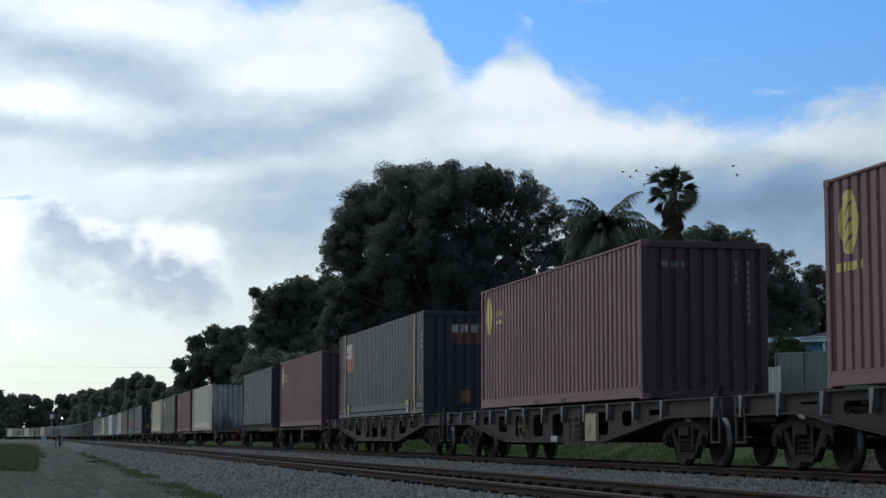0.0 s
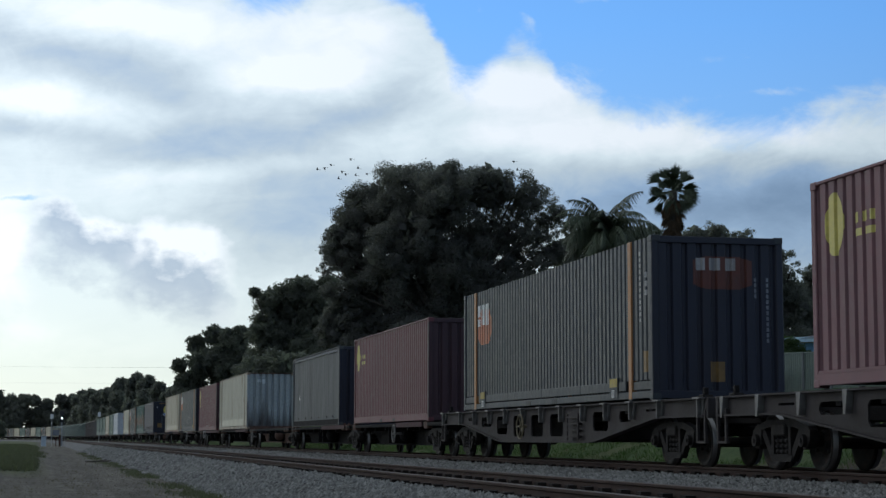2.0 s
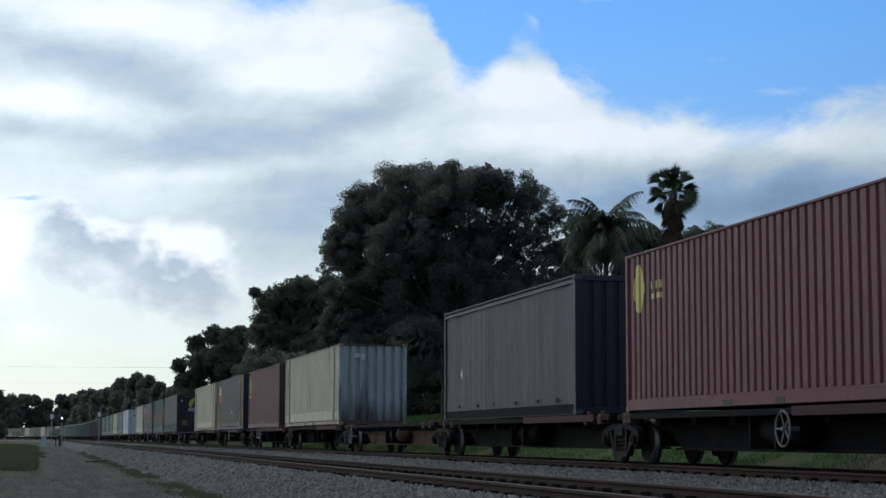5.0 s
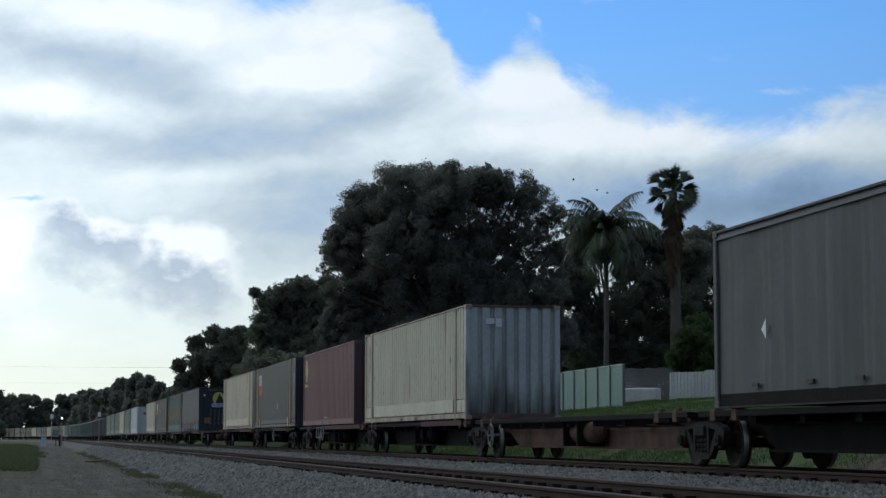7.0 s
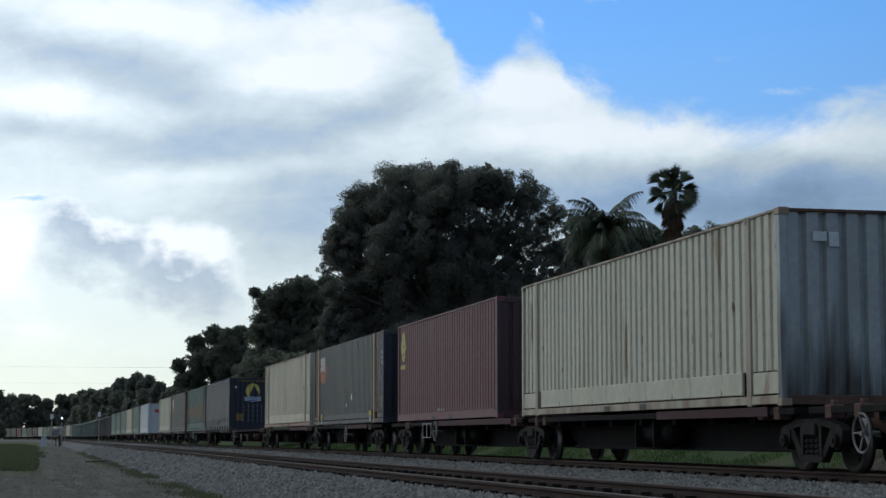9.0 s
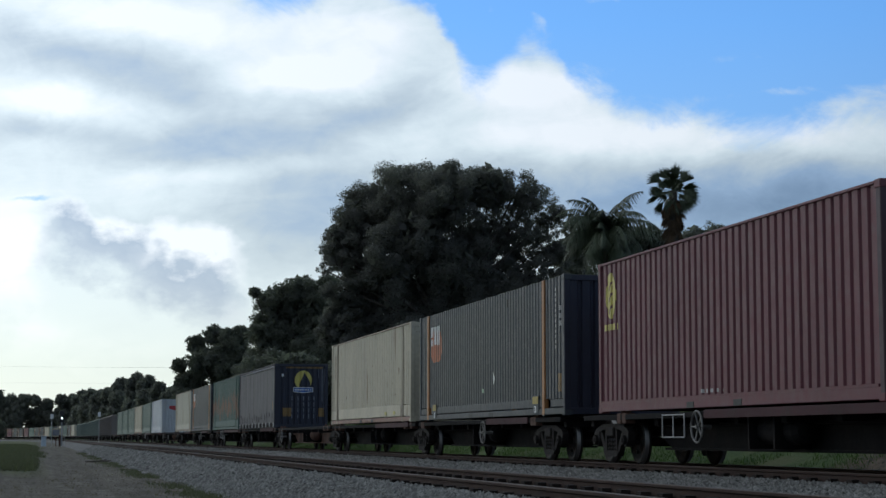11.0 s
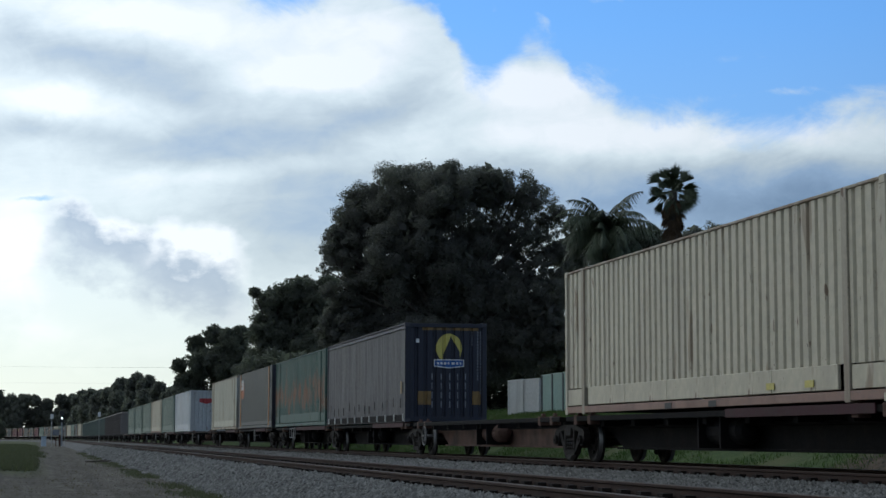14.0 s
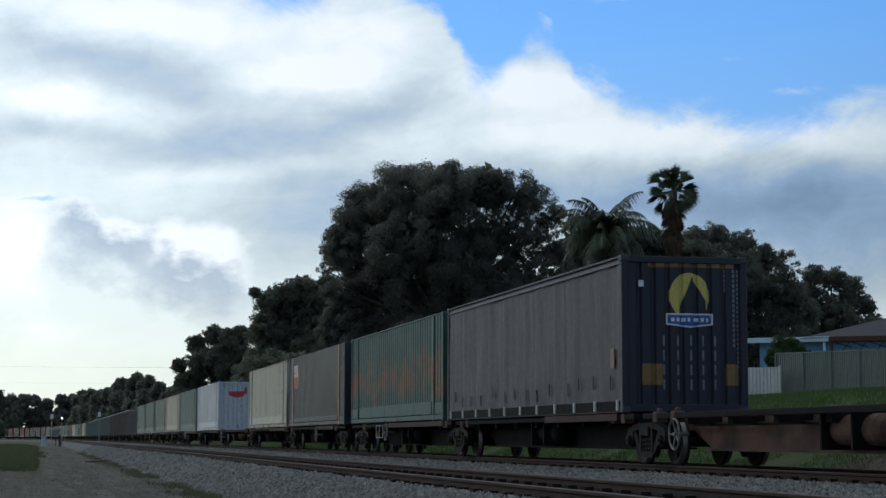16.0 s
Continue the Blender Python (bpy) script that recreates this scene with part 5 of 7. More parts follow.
def emblem_container():
    made = container(dict(L=14.8, H=2.95, W=2.5, side="tarp_violet", end="navy", kind="curtain"), "violet-grey curtain-sided container with a navy end and round yellow emblem")
    ob, pts, left, epts, front = made
    decal("emblem", epts, front, oval(0.10, 2.20, 0.40, 0.44), -0.30, 0.50, "yellow", ob, "round yellow emblem", 0.010)
    decal("emblem_shape", epts, front, lambda s: [(1.80, min(2.60, 2.1 + 2.4 * (s + 0.04)) if s < 0.14 else 2.58 - 1.7 * (s - 0.14))] if -0.08 < s < 0.42 else [], -0.08, 0.42, "navy", ob, "dark pointed shape on the emblem", 0.016)
    decal("banner", epts, front, lambda s: [(1.66 - 0.06 * (1 - abs(s - 0.10) / 0.5), 1.87)], -0.36, 0.56, "mark_white", ob, "white-edged banner", 0.020)
    decal("banner_field", epts, front, lambda s: [(1.69 - 0.06 * (1 - abs(s - 0.10) / 0.5), 1.84)], -0.33, 0.53, "mark_blue", ob, "blue banner field", 0.025)
    for a, b in ((-0.28, -0.21), (-0.17, -0.10), (-0.06, 0.01), (0.05, 0.10), (0.17, 0.27), (0.31, 0.37), (0.42, 0.48)):
        decal("banner_mark", epts, front, bars([(a, b)], 1.715, 1.785), a, b, "mark_white", ob, "white mark on the banner", 0.030)
    decal("sticker", epts, front, bars([(-0.72, 1.0)], 2.74, 2.86), -0.72, 1.0, "amber_dull", ob, "amber warning strip")
    for a, b in ((-0.85, -0.45), (0.82, 1.08)):
        decal("sticker", epts, front, bars([(a, b)], 0.52, 0.92), a, b, "amber_dull", ob, "amber square sticker")
    end_marks(made, [(0.82, 5, 0.45), (0.98, 16, 1.5), (1.08, 22, 1.9)], top=2.72, material="mark_dim")
    end_marks(made, [(-0.42, 4, 1.1), (-0.14, 4, 1.1), (0.12, 4, 1.1), (0.36, 4, 1.1), (0.6, 4, 1.1)], "mark_dim", 1.45, "worn grey marking", 0.018)
    part("sticker", boxes([(-0.92, -0.82, -7.412, -7.408, 2.36, 2.48)]), "mark_white", ob, "small white sticker")
    part("curtain_patch", boxes([(-1.252, -1.246, -6.9, -6.7, 0.85, 1.22)]), "amber_dull", ob, "yellow patch on the curtain")
    return ob


put(emblem_container(), 192.65 + 7.4, DECK)
made = container(dict(L=14.6, H=2.93, W=2.5, side="green_rust", end="green_rust", pitch=0.33), "long green corrugated container with rusty orange patches")
put(made[0], 208.0 + 7.3, DECK)
made = container(slate_spec, "long slate-grey container with amber posts and orange emblem")
block_logo(made)
put(made[0], 224.1 + 7.29, DECK)
put(copy_thing(cream_box, Matrix()), 239.4 + 7.3, DECK)
made = container(dict(L=14.6, H=2.93, W=2.5, side="white", end="white", pitch=0.33), "long white container with a red mark on its end")
decal("emblem", made[3], made[4], lambda s: [(1.95 + 0.3 * abs(s + 0.1), 2.35)] if s < 0.35 else [(2.2, 2.6)], -0.6, 0.5, "mark_red", made[0], "red curved emblem")
white_box = made[0]
put(made[0], 270.4 + 7.3, DECK)
made = container(dict(L=14.6, H=2.93, W=2.5, side="green", end="green", pitch=0.33), "long grey-green corrugated container")
green_box = made[0]
put(made[0], 286.4 + 7.3, DECK)
for q, src in ((301.9, pale_box), (316.8, green_box), (332.2, green_box), (347.3, green_box)):
    put(copy_thing(src, Matrix()), q + 7.3, DECK)

brown_wagon = box_wagon(19.2, "wagon_brown", "tall dull brown ribbed goods wagon")
green_wagon = box_wagon(19.2, "wagon_green", "tall grey-green ribbed goods wagon")
for i in range(10):
    src = brown_wagon if i < 3 else green_wagon
    put(src if i in (0, 3) else copy_thing(src, Matrix()), 391.2 + 19.5 * i)
far_platform = pack_platform(15.4, False, True, 0.955, "articulated container wagon platform, darkened as if in shade", False)
FAR = [pale_box, slate_box, green_box, pale_box, slate_box, green_box, pale_box, slate_box, slate_box, green_box, red_box, slate_box, slate_box, red_box, red_box, slate_box, red_box, red_box, pale_box, slate_box]
for i, src in enumerate(FAR):
    q = 592.0 + 15.8 * i
    put(far_platform if i == 0 else copy_thing(far_platform, Matrix()), q)
    put(copy_thing(src, Matrix()), q, DECK)

# ---- plants ----
def fast_mesh(name, verts, tris, materials):
    """A triangle mesh from arrays."""
    me = bpy.data.meshes.new(name)
    me.vertices.add(len(verts))
    me.vertices.foreach_set("co", np.asarray(verts, dtype=np.float32).ravel())
    me.loops.add(len(tris) * 3)
    me.loops.foreach_set("vertex_index", np.asarray(tris, dtype=np.int32).ravel())
    me.polygons.add(len(tris))
    me.polygons.foreach_set("loop_start", np.arange(0, len(tris) * 3, 3, dtype=np.int32))
    me.update(calc_edges=True)
    for m in materials:
        me.materials.append(M[m])
    return me


def leaf_cloud(rng, centres, outward, size, droop=0.35):
    """Pointed leaves (two triangles each) round the centres, lying roughly along their clump's skin."""
    n = len(centres)
    face = outward + rng.normal(size=(n, 3)) * 0.42
    face /= np.linalg.norm(face, axis=1)[:, None] + 1e-9
    way = rng.normal(size=(n, 3))
    way[:, 2] -= droop * 2
    way -= face * np.sum(way * face, axis=1)[:, None]
    way /= np.linalg.norm(way, axis=1)[:, None] + 1e-9
    side = np.cross(face, way)
    length = size * rng.uniform(0.6, 1.3, n)[:, None]
    width = length * rng.uniform(0.16, 0.30, n)[:, None]
    a, b = centres - way * length * 0.5, centres + way * length * 0.5
    c, d = centres + side * width - way * length * 0.1, centres - side * width - way * length * 0.1
    verts = np.stack([a, c, b, d], axis=1).reshape(-1, 3)
    i = np.arange(n)[:, None] * 4
    tris = np.concatenate([i + np.array([[0, 1, 2]]), i + np.array([[0, 2, 3]])], axis=1).reshape(-1, 3)
    return verts, tris


def limb(bm, a, b, r1, r2, bend, rng, steps=5):
    a, b = Vector(a), Vector(b)
    last, lr = a, r1
    off = Vector((rng.normal() * bend, rng.normal() * bend, abs(rng.normal()) * bend * 0.5))
    for i in range(1, steps + 1):
        k = i / steps
        p = a.lerp(b, k) + off * math.sin(k * math.pi)
        r = r1 + (r2 - r1) * k
        rod(bm, last, p, lr, 6, r)
        last, lr = p, r


def tree(name, label, base, leaves, size, density, lobes, seed):
    rng = np.random.default_rng(seed)
    z0 = ground_height(*base)
    ob = tagged(empty(name), label, "bush" if name in ("bush", "scrub") else "tree", "trees and bushes beyond the line")
    ob.matrix_basis = pose(base[0], base[1], 0, 0, 0, -12.58)
    bm = bmesh.new()
    heart = Vector((0, 0, z0 + (lobes[0][1] - z0) * 0.35))
    thick = 0.05 * max(z for _, z, _, _ in lobes) ** 0.75
    limb(bm, (0, 0, z0 - 0.3), heart, thick, thick * 0.75, 0.15, rng)
    pts, outs, inner = [], [], []
    for x, z, r, dens in lobes:
        dy = rng.uniform(-0.5, 0.5) * r * 1.6
        limb(bm, heart, (x, dy, z), thick * 0.42, thick * 0.10, 0.35, rng)
        n_clumps = max(10, int(54 * dens * (0.5 + 0.5 * density)))
        d = rng.normal(size=(n_clumps, 3))
        d /= np.linalg.norm(d, axis=1)[:, None]
        rad = r * 0.93 * rng.uniform(0.10, 1.0, n_clumps)[:, None] ** 0.45
        cc = np.array([x, dy, z]) + d * rad * np.array([1.0, 1.15, 0.95])
        for c in cc[::9]:
            limb(bm, (x, dy, z - r * 0.4), c, thick * 0.10, thick * 0.03, 0.12, rng, 3)
        per = int(dens * density * 3.2 * 4 * math.pi * r * r / (size * size * 0.24) / n_clumps / 1.4)
        for c in cc:
            k = max(6, int(min(per, 1500) * rng.uniform(0.6, 1.3)))
            out = rng.normal(size=(k, 3)) + np.array([0, 0, 0.35])
            out /= np.linalg.norm(out, axis=1)[:, None]
            rc = r * rng.uniform(0.21, 0.36) * (0.25 + 0.75 * rng.uniform(0, 1, k)[:, None] ** 0.4 + 0.12 * rng.normal(size=(k, 1)))
            pts.append(c + out * rc * np.array([1.0, 1.0, 0.8]))
            outs.append(out)
        if dens >= 0.7:     # coarse inner foliage closes the heart of the lobe
            k = int(420 * dens)
            d = rng.normal(size=(k, 3))
            d /= np.linalg.norm(d, axis=1)[:, None]
            inner.append(np.array([x, dy, z]) + d * r * 0.78 * rng.uniform(0.0, 1.0, k)[:, None] ** 0.45)
    trunk = part("trunk", bm, "bark", ob)
    verts, tris = leaf_cloud(rng, np.concatenate(pts), np.concatenate(outs), size)
    heart_pts = np.concatenate(inner or [np.zeros((1, 3)) + np.array(heart)])
    verts_in, tris_in = leaf_cloud(rng, heart_pts, rng.normal(size=heart_pts.shape), max(size * 2.6, 0.3 * lobes[0][2]), 0.2)
    tris = np.concatenate([tris, tris_in + len(verts)])
    verts = np.concatenate([verts, verts_in])
    link_mesh("crown", fast_mesh("crown", verts, tris, [leaves]), ob)
    return ob


TREES = [
    ("scrub", "dark scrub behind the garden fences", (26.94, 125.14), "leaf_dark", 0.26, 0.9, [
        (-12.22, 4.57, 1.54, 1), (-10.7, 4.99, 1.78, 1), (-9.17, 5.16, 1.6, 1), (-7.65, 4.01, 1.4, 1), (-6.13, 4.45, 1.66, 1), (-4.61, 5.11, 1.54, 1), (-3.08, 4.26, 1.58, 1), (-1.56, 4.23, 1.44, 1), (-0.04, 4.86, 1.42, 1), (1.48, 4.51, 1.81, 1), (3.0, 4.41, 1.73, 1), (4.53, 4.67, 1.72, 1), (6.05, 5.03, 1.5, 1), (7.57, 4.3, 1.71, 1), (9.09, 4.62, 1.4, 1), (-12.02, 2.61, 1.2, 1), (-10.26, 2.64, 1.2, 1), (-8.49, 2.61, 1.2, 1), (-6.73, 2.4, 1.2, 1), (-4.97, 2.64, 1.2, 1), (-3.21, 2.36, 1.2, 1), (-1.44, 2.37, 1.2, 1), (0.32, 2.7, 1.2, 1), (2.08, 2.57, 1.2, 1), (3.85, 2.52, 1.2, 1), (5.61, 2.71, 1.2, 1), (7.37, 2.55, 1.2, 1), (9.13, 2.36, 1.2, 1),
    ]),
    ("scrub", "dark scrub behind the garden fences", (42.68, 119.57), "leaf_dark", 0.26, 0.9, [
        (-7.49, 6.17, 1.75, 1), (-5.92, 6.15, 1.74, 1), (-4.34, 4.87, 1.53, 1), (-2.76, 6.34, 1.47, 1), (-1.18, 5.46, 1.43, 1), (0.39, 6.21, 1.69, 1), (1.97, 4.83, 1.65, 1), (3.55, 5.69, 1.77, 1), (5.13, 6.2, 1.74, 1), (6.7, 6.07, 1.76, 1), (8.28, 4.76, 1.45, 1),
    ]),
    ("gum_tree", "large spreading dark gum tree behind the railway", (24.16, 107.31), "leaf_gum", 0.14, 0.85, [
        (-2.62, 15.42, 2.48, 1), (-4.95, 14.15, 2.2, 1), (-6.2, 12.25, 1.65, 0.9), (0.17, 15.1, 2.41, 1), (2.55, 15.7, 1.6, 1), (4.25, 15.65, 1.3, 0.69), (5.4, 15.15, 1.25, 0.69), (6.4, 14.35, 1.15, 0.69), (3.2, 14.0, 1.05, 0.66), (4.45, 13.6, 0.95, 0.64), (5.5, 13.2, 0.95, 0.64), (2.9, 12.75, 1.05, 0.69), (4.1, 12.2, 0.9, 0.64), (5.2, 11.8, 1.0, 0.64), (6.35, 12.3, 1.0, 0.66), (6.65, 10.9, 1.05, 0.66), (5.5, 10.4, 1.0, 0.64), (4.3, 10.9, 1.0, 0.64), (3.4, 10.0, 1.4, 0.69), (6.3, 9.4, 1.2, 0.69), (5.0, 9.2, 1.3, 0.69), (6.95, 12.0, 0.6, 0.6), (3.7, 13.0, 1.0, 0.66), (4.9, 12.7, 0.9, 0.64), (4.7, 14.5, 0.9, 0.66), (4.7, 10.1, 0.95, 0.66), (5.9, 11.3, 0.9, 0.64), (3.6, 11.4, 1.0, 0.66), (-6.5, 9.6, 1.0, 0.65), (-7.2, 12.0, 0.6, 0.5), (-7.45, 10.7, 0.55, 0.5), (-7.3, 9.3, 0.55, 0.5), (-7.0, 13.0, 0.6, 0.5), (-3.1, 11.05, 2.75, 1), (0.34, 10.7, 2.75, 1), (-3.44, 7.77, 2.07, 1), (0.0, 7.43, 2.58, 1), (3.44, 7.6, 2.24, 1), (6.03, 8.0, 1.3, 0.9), (6.89, 6.57, 1.38, 1), (-6.71, 7.09, 1.38, 1), (-5.0, 10.01, 1.7, 0.8), (-1.72, 12.77, 2.07, 1), (2.0, 12.42, 1.7, 1), (-5.9, 8.4, 1.5, 1), (3.9, 8.6, 1.6, 1), (-2.4, 8.9, 1.8, 1), (-0.9, 8.9, 1.6, 1), (1.72, 8.64, 2.24, 1), (4.82, 6.23, 2.07, 1), (-1.72, 5.88, 2.41, 1), (-5.16, 5.88, 2.07, 1), (1.72, 5.54, 2.41, 1), (-6.4, 11.05, 0.9, 0.6),
    ]),
    ("gum_tree", "dark rounded gum tree beside the railway", (20.57, 149.1), "leaf_dark", 0.21, 1.0, [
        (-1.5, 11.6, 1.97, 1), (0.47, 12.64, 1.69, 1), (-2.44, 9.26, 1.69, 1), (0.23, 9.72, 2.35, 1), (2.44, 9.26, 1.88, 1), (3.76, 7.85, 1.88, 1), (-1.88, 6.91, 2.11, 1), (1.41, 6.44, 2.35, 1), (-3.29, 12.54, 0.47, 0.7), (1.88, 11.6, 1.41, 0.8), (2.82, 13.01, 1.22, 0.8), (3.05, 10.66, 1.41, 0.9), (-0.94, 8.79, 2.11, 1), (3.29, 5.97, 2.11, 1), (0.0, 4.56, 2.35, 1), (-3.29, 5.03, 1.88, 1),
    ]),
    ("gum_tree", "bushy gum tree with upright tufts", (18.22, 190.61), "leaf_dark", 0.25, 1.0, [
        (-2.32, 10.29, 1.19, 1), (-0.42, 11.12, 1.31, 1), (1.37, 10.76, 1.43, 1), (2.68, 11.3, 1.07, 0.9), (-1.49, 8.15, 1.9, 1), (1.01, 7.91, 2.02, 1), (3.27, 8.03, 2.26, 1), (-2.68, 6.24, 1.67, 1), (0.59, 5.65, 2.14, 1), (3.27, 5.06, 2.38, 1), (-3.98, 8.03, 0.89, 0.7), (-3.75, 6.24, 0.95, 0.8), (-0.3, 8.62, 1.78, 1), (2.08, 9.81, 1.67, 1), (-0.89, 3.87, 2.14, 1), (2.68, 3.27, 2.38, 1), (-2.97, 4.16, 1.67, 1),
    ]),
    ("gum_tree", "dark gum tree in the row along the railway", (19.24, 248.78), "leaf_olive_haze", 0.32, 1.0, [
        (-0.16, 7.59, 0.93, 1), (-0.77, 6.89, 0.85, 1), (0.85, 6.74, 0.93, 1), (-0.23, 5.35, 1.47, 1), (0.62, 3.95, 1.39, 1), (-0.7, 3.65, 1.39, 1),
    ]),
    ("gum_tree", "dark gum tree in the row along the railway", (19.16, 269.29), "leaf_olive_haze", 0.35, 1.0, [
        (0.03, 7.16, 1.0, 1), (-0.84, 6.41, 0.92, 1), (0.92, 6.24, 1.0, 1), (-0.25, 4.74, 1.59, 1), (0.67, 3.23, 1.5, 1), (-0.75, 2.9, 1.5, 1),
    ]),
    ("gum_tree", "dark gum tree in the row along the railway", (19.17, 294.9), "leaf_olive_haze", 0.38, 1.0, [
        (-0.1, 8.52, 1.1, 1), (-0.91, 7.7, 1.01, 1), (1.01, 7.51, 1.1, 1), (-0.27, 5.87, 1.74, 1), (0.73, 4.22, 1.65, 1), (-0.82, 3.86, 1.65, 1),
    ]),
    ("gum_tree", "dark gum tree in the row along the railway", (19.1, 327.71), "leaf_olive_haze", 0.42, 1.0, [
        (0.08, 10.62, 1.22, 1), (-1.01, 9.7, 1.12, 1), (1.12, 9.5, 1.22, 1), (-0.3, 7.68, 1.93, 1), (0.81, 5.85, 1.83, 1), (-0.91, 5.45, 1.83, 1),
    ]),
    ("gum_tree", "dark gum tree in the row along the railway", (19.07, 367.67), "leaf_olive_haze", 0.47, 1.0, [
        (0.11, 12.29, 1.36, 1), (-1.14, 11.27, 1.25, 1), (1.25, 11.04, 1.36, 1), (-0.34, 9.0, 2.16, 1), (0.91, 6.95, 2.05, 1), (-1.02, 6.5, 2.05, 1),
    ]),
    ("gum_tree", "dark gum tree in the row along the railway", (18.99, 429.17), "leaf_olive_haze", 0.55, 1.0, [
        (-0.46, 13.19, 1.59, 1), (-1.32, 11.99, 1.46, 1), (1.46, 11.73, 1.59, 1), (-0.4, 9.35, 2.52, 1), (1.06, 6.96, 2.38, 1), (-1.19, 6.43, 2.38, 1),
    ]),
    ("gum_tree", "dark gum tree in the row along the railway", (18.92, 495.78), "leaf_olive_haze", 0.63, 1.0, [
        (-0.59, 12.39, 1.83, 1), (-1.53, 11.01, 1.68, 1), (1.68, 10.71, 1.83, 1), (-0.46, 7.96, 2.9, 1), (1.22, 5.21, 2.75, 1), (-1.37, 4.6, 2.75, 1),
    ]),
    ("gum_tree", "dark gum tree in the row along the railway", (18.8, 574.7), "leaf_olive_haze", 0.73, 1.0, [
        (0.48, 13.56, 2.12, 1), (-1.77, 11.97, 1.95, 1), (1.95, 11.62, 2.12, 1), (-0.53, 8.43, 3.36, 1), (1.41, 5.25, 3.18, 1), (-1.59, 4.54, 3.18, 1),
    ]),
    ("gum_tree", "dark gum tree in the row along the railway", (18.71, 671.03), "leaf_olive_haze", 0.86, 1.0, [
        (-0.4, 16.15, 2.48, 1), (-2.06, 14.3, 2.27, 1), (2.27, 13.88, 2.48, 1), (-0.62, 10.17, 3.92, 1), (1.65, 6.46, 3.71, 1), (-1.86, 5.63, 3.71, 1),
    ]),
    ("gum_tree", "dark gum tree in the row along the railway", (18.57, 784.79), "leaf_olive_haze", 1.0, 1.0, [
        (-0.51, 18.31, 2.89, 1), (-2.41, 16.14, 2.65, 1), (2.65, 15.66, 2.89, 1), (-0.72, 11.32, 4.58, 1), (1.93, 6.98, 4.34, 1), (-2.17, 6.02, 4.34, 1),
    ]),
    ("bush", "dark scrub beside the bend", (-15.58, 577.25), "leaf_dark", 0.7, 1.0, [
        (-2.63, 4.86, 2.8, 1), (0.88, 4.33, 2.63, 1), (3.86, 3.81, 2.1, 1), (-0.88, 2.05, 2.1, 1), (4.91, 2.05, 1.4, 1),
    ]),
    ("tree_row", "far belt of dark trees behind the bend", (-15.6, 1028.07), "leaf_olive_haze", 1.1, 1.0, [
        (-28.17, 19.88, 6.89, 1), (-17.21, 20.82, 6.26, 1), (-7.82, 22.07, 5.63, 1), (0.63, 20.19, 4.69, 1), (7.82, 20.82, 4.38, 1), (14.4, 20.82, 3.76, 1), (21.28, 18.94, 3.76, 1), (28.79, 20.82, 4.07, 1), (35.05, 21.45, 3.76, 1), (-21.91, 10.49, 7.51, 1), (-9.39, 10.49, 8.14, 1), (3.13, 10.49, 7.51, 1), (15.65, 10.49, 7.51, 1), (26.6, 10.49, 7.51, 1), (37.56, 11.43, 7.51, 1), (46.95, 10.49, 6.89, 1), (-6.26, 16.75, 6.26, 1), (6.26, 15.19, 6.26, 1), (18.78, 15.19, 5.63, 1), (29.73, 15.81, 5.63, 1), (40.69, 16.75, 5.63, 1), (-15.65, 15.19, 6.89, 1), (50.08, 15.19, 5.63, 1), (12.52, 5.8, 6.26, 1), (0.0, 5.17, 6.26, 1), (25.04, 5.17, 6.26, 1),
    ]),
    ("gum_tree", "open grey-green gum tree behind the gardens", (46.92, 114.53), "leaf_olive_haze", 0.17, 0.62, [
        (-3.74, 13.92, 1.15, 0.8), (-2.1, 14.11, 1.15, 0.7), (-0.46, 13.65, 1.22, 0.7), (0.95, 12.77, 1.15, 0.7), (-3.05, 12.01, 1.72, 1), (-0.76, 11.43, 1.91, 0.9), (1.53, 11.05, 1.6, 0.8), (2.67, 11.82, 0.76, 0.5), (-1.53, 9.14, 2.1, 1), (1.15, 8.76, 1.91, 1), (-3.82, 9.53, 1.72, 1), (3.05, 9.33, 1.34, 0.9), (0.0, 6.85, 2.29, 1), (-3.05, 6.47, 1.91, 1), (-1.91, 12.2, 1.53, 0.9), (0.38, 10.29, 1.53, 0.9), (2.67, 6.85, 1.91, 1), (4.2, 5.71, 1.72, 1), (-4.96, 7.23, 1.91, 1), (1.53, 5.71, 1.91, 1), (2.86, 10.29, 1.3, 0.9), (3.63, 8.76, 1.37, 0.9), (2.29, 12.77, 0.76, 0.6),
    ]),
    ("gum_tree", "open grey-green gum tree behind the house", (54.23, 117.0), "leaf_olive_haze", 0.17, 0.62, [
        (-1.58, 11.79, 0.95, 0.7), (-0.2, 11.6, 1.03, 0.7), (0.99, 11.01, 1.1, 0.8), (2.17, 9.82, 0.87, 0.8), (-1.18, 10.02, 1.34, 0.9), (0.79, 9.23, 1.42, 1), (2.56, 8.44, 0.87, 0.9), (-1.97, 8.25, 1.26, 1), (0.0, 7.46, 1.42, 1), (2.37, 7.06, 1.18, 1), (4.34, 6.67, 1.18, 1), (0.0, 9.03, 1.58, 1), (1.58, 7.46, 1.58, 1), (-1.58, 6.67, 1.58, 1), (-2.37, 10.61, 1.1, 0.8), (-2.76, 9.03, 1.34, 0.9),
    ]),
    ("garden_tree", "dense dark garden tree behind the palms", (36.42, 111.75), "leaf_dark", 0.17, 1.0, [
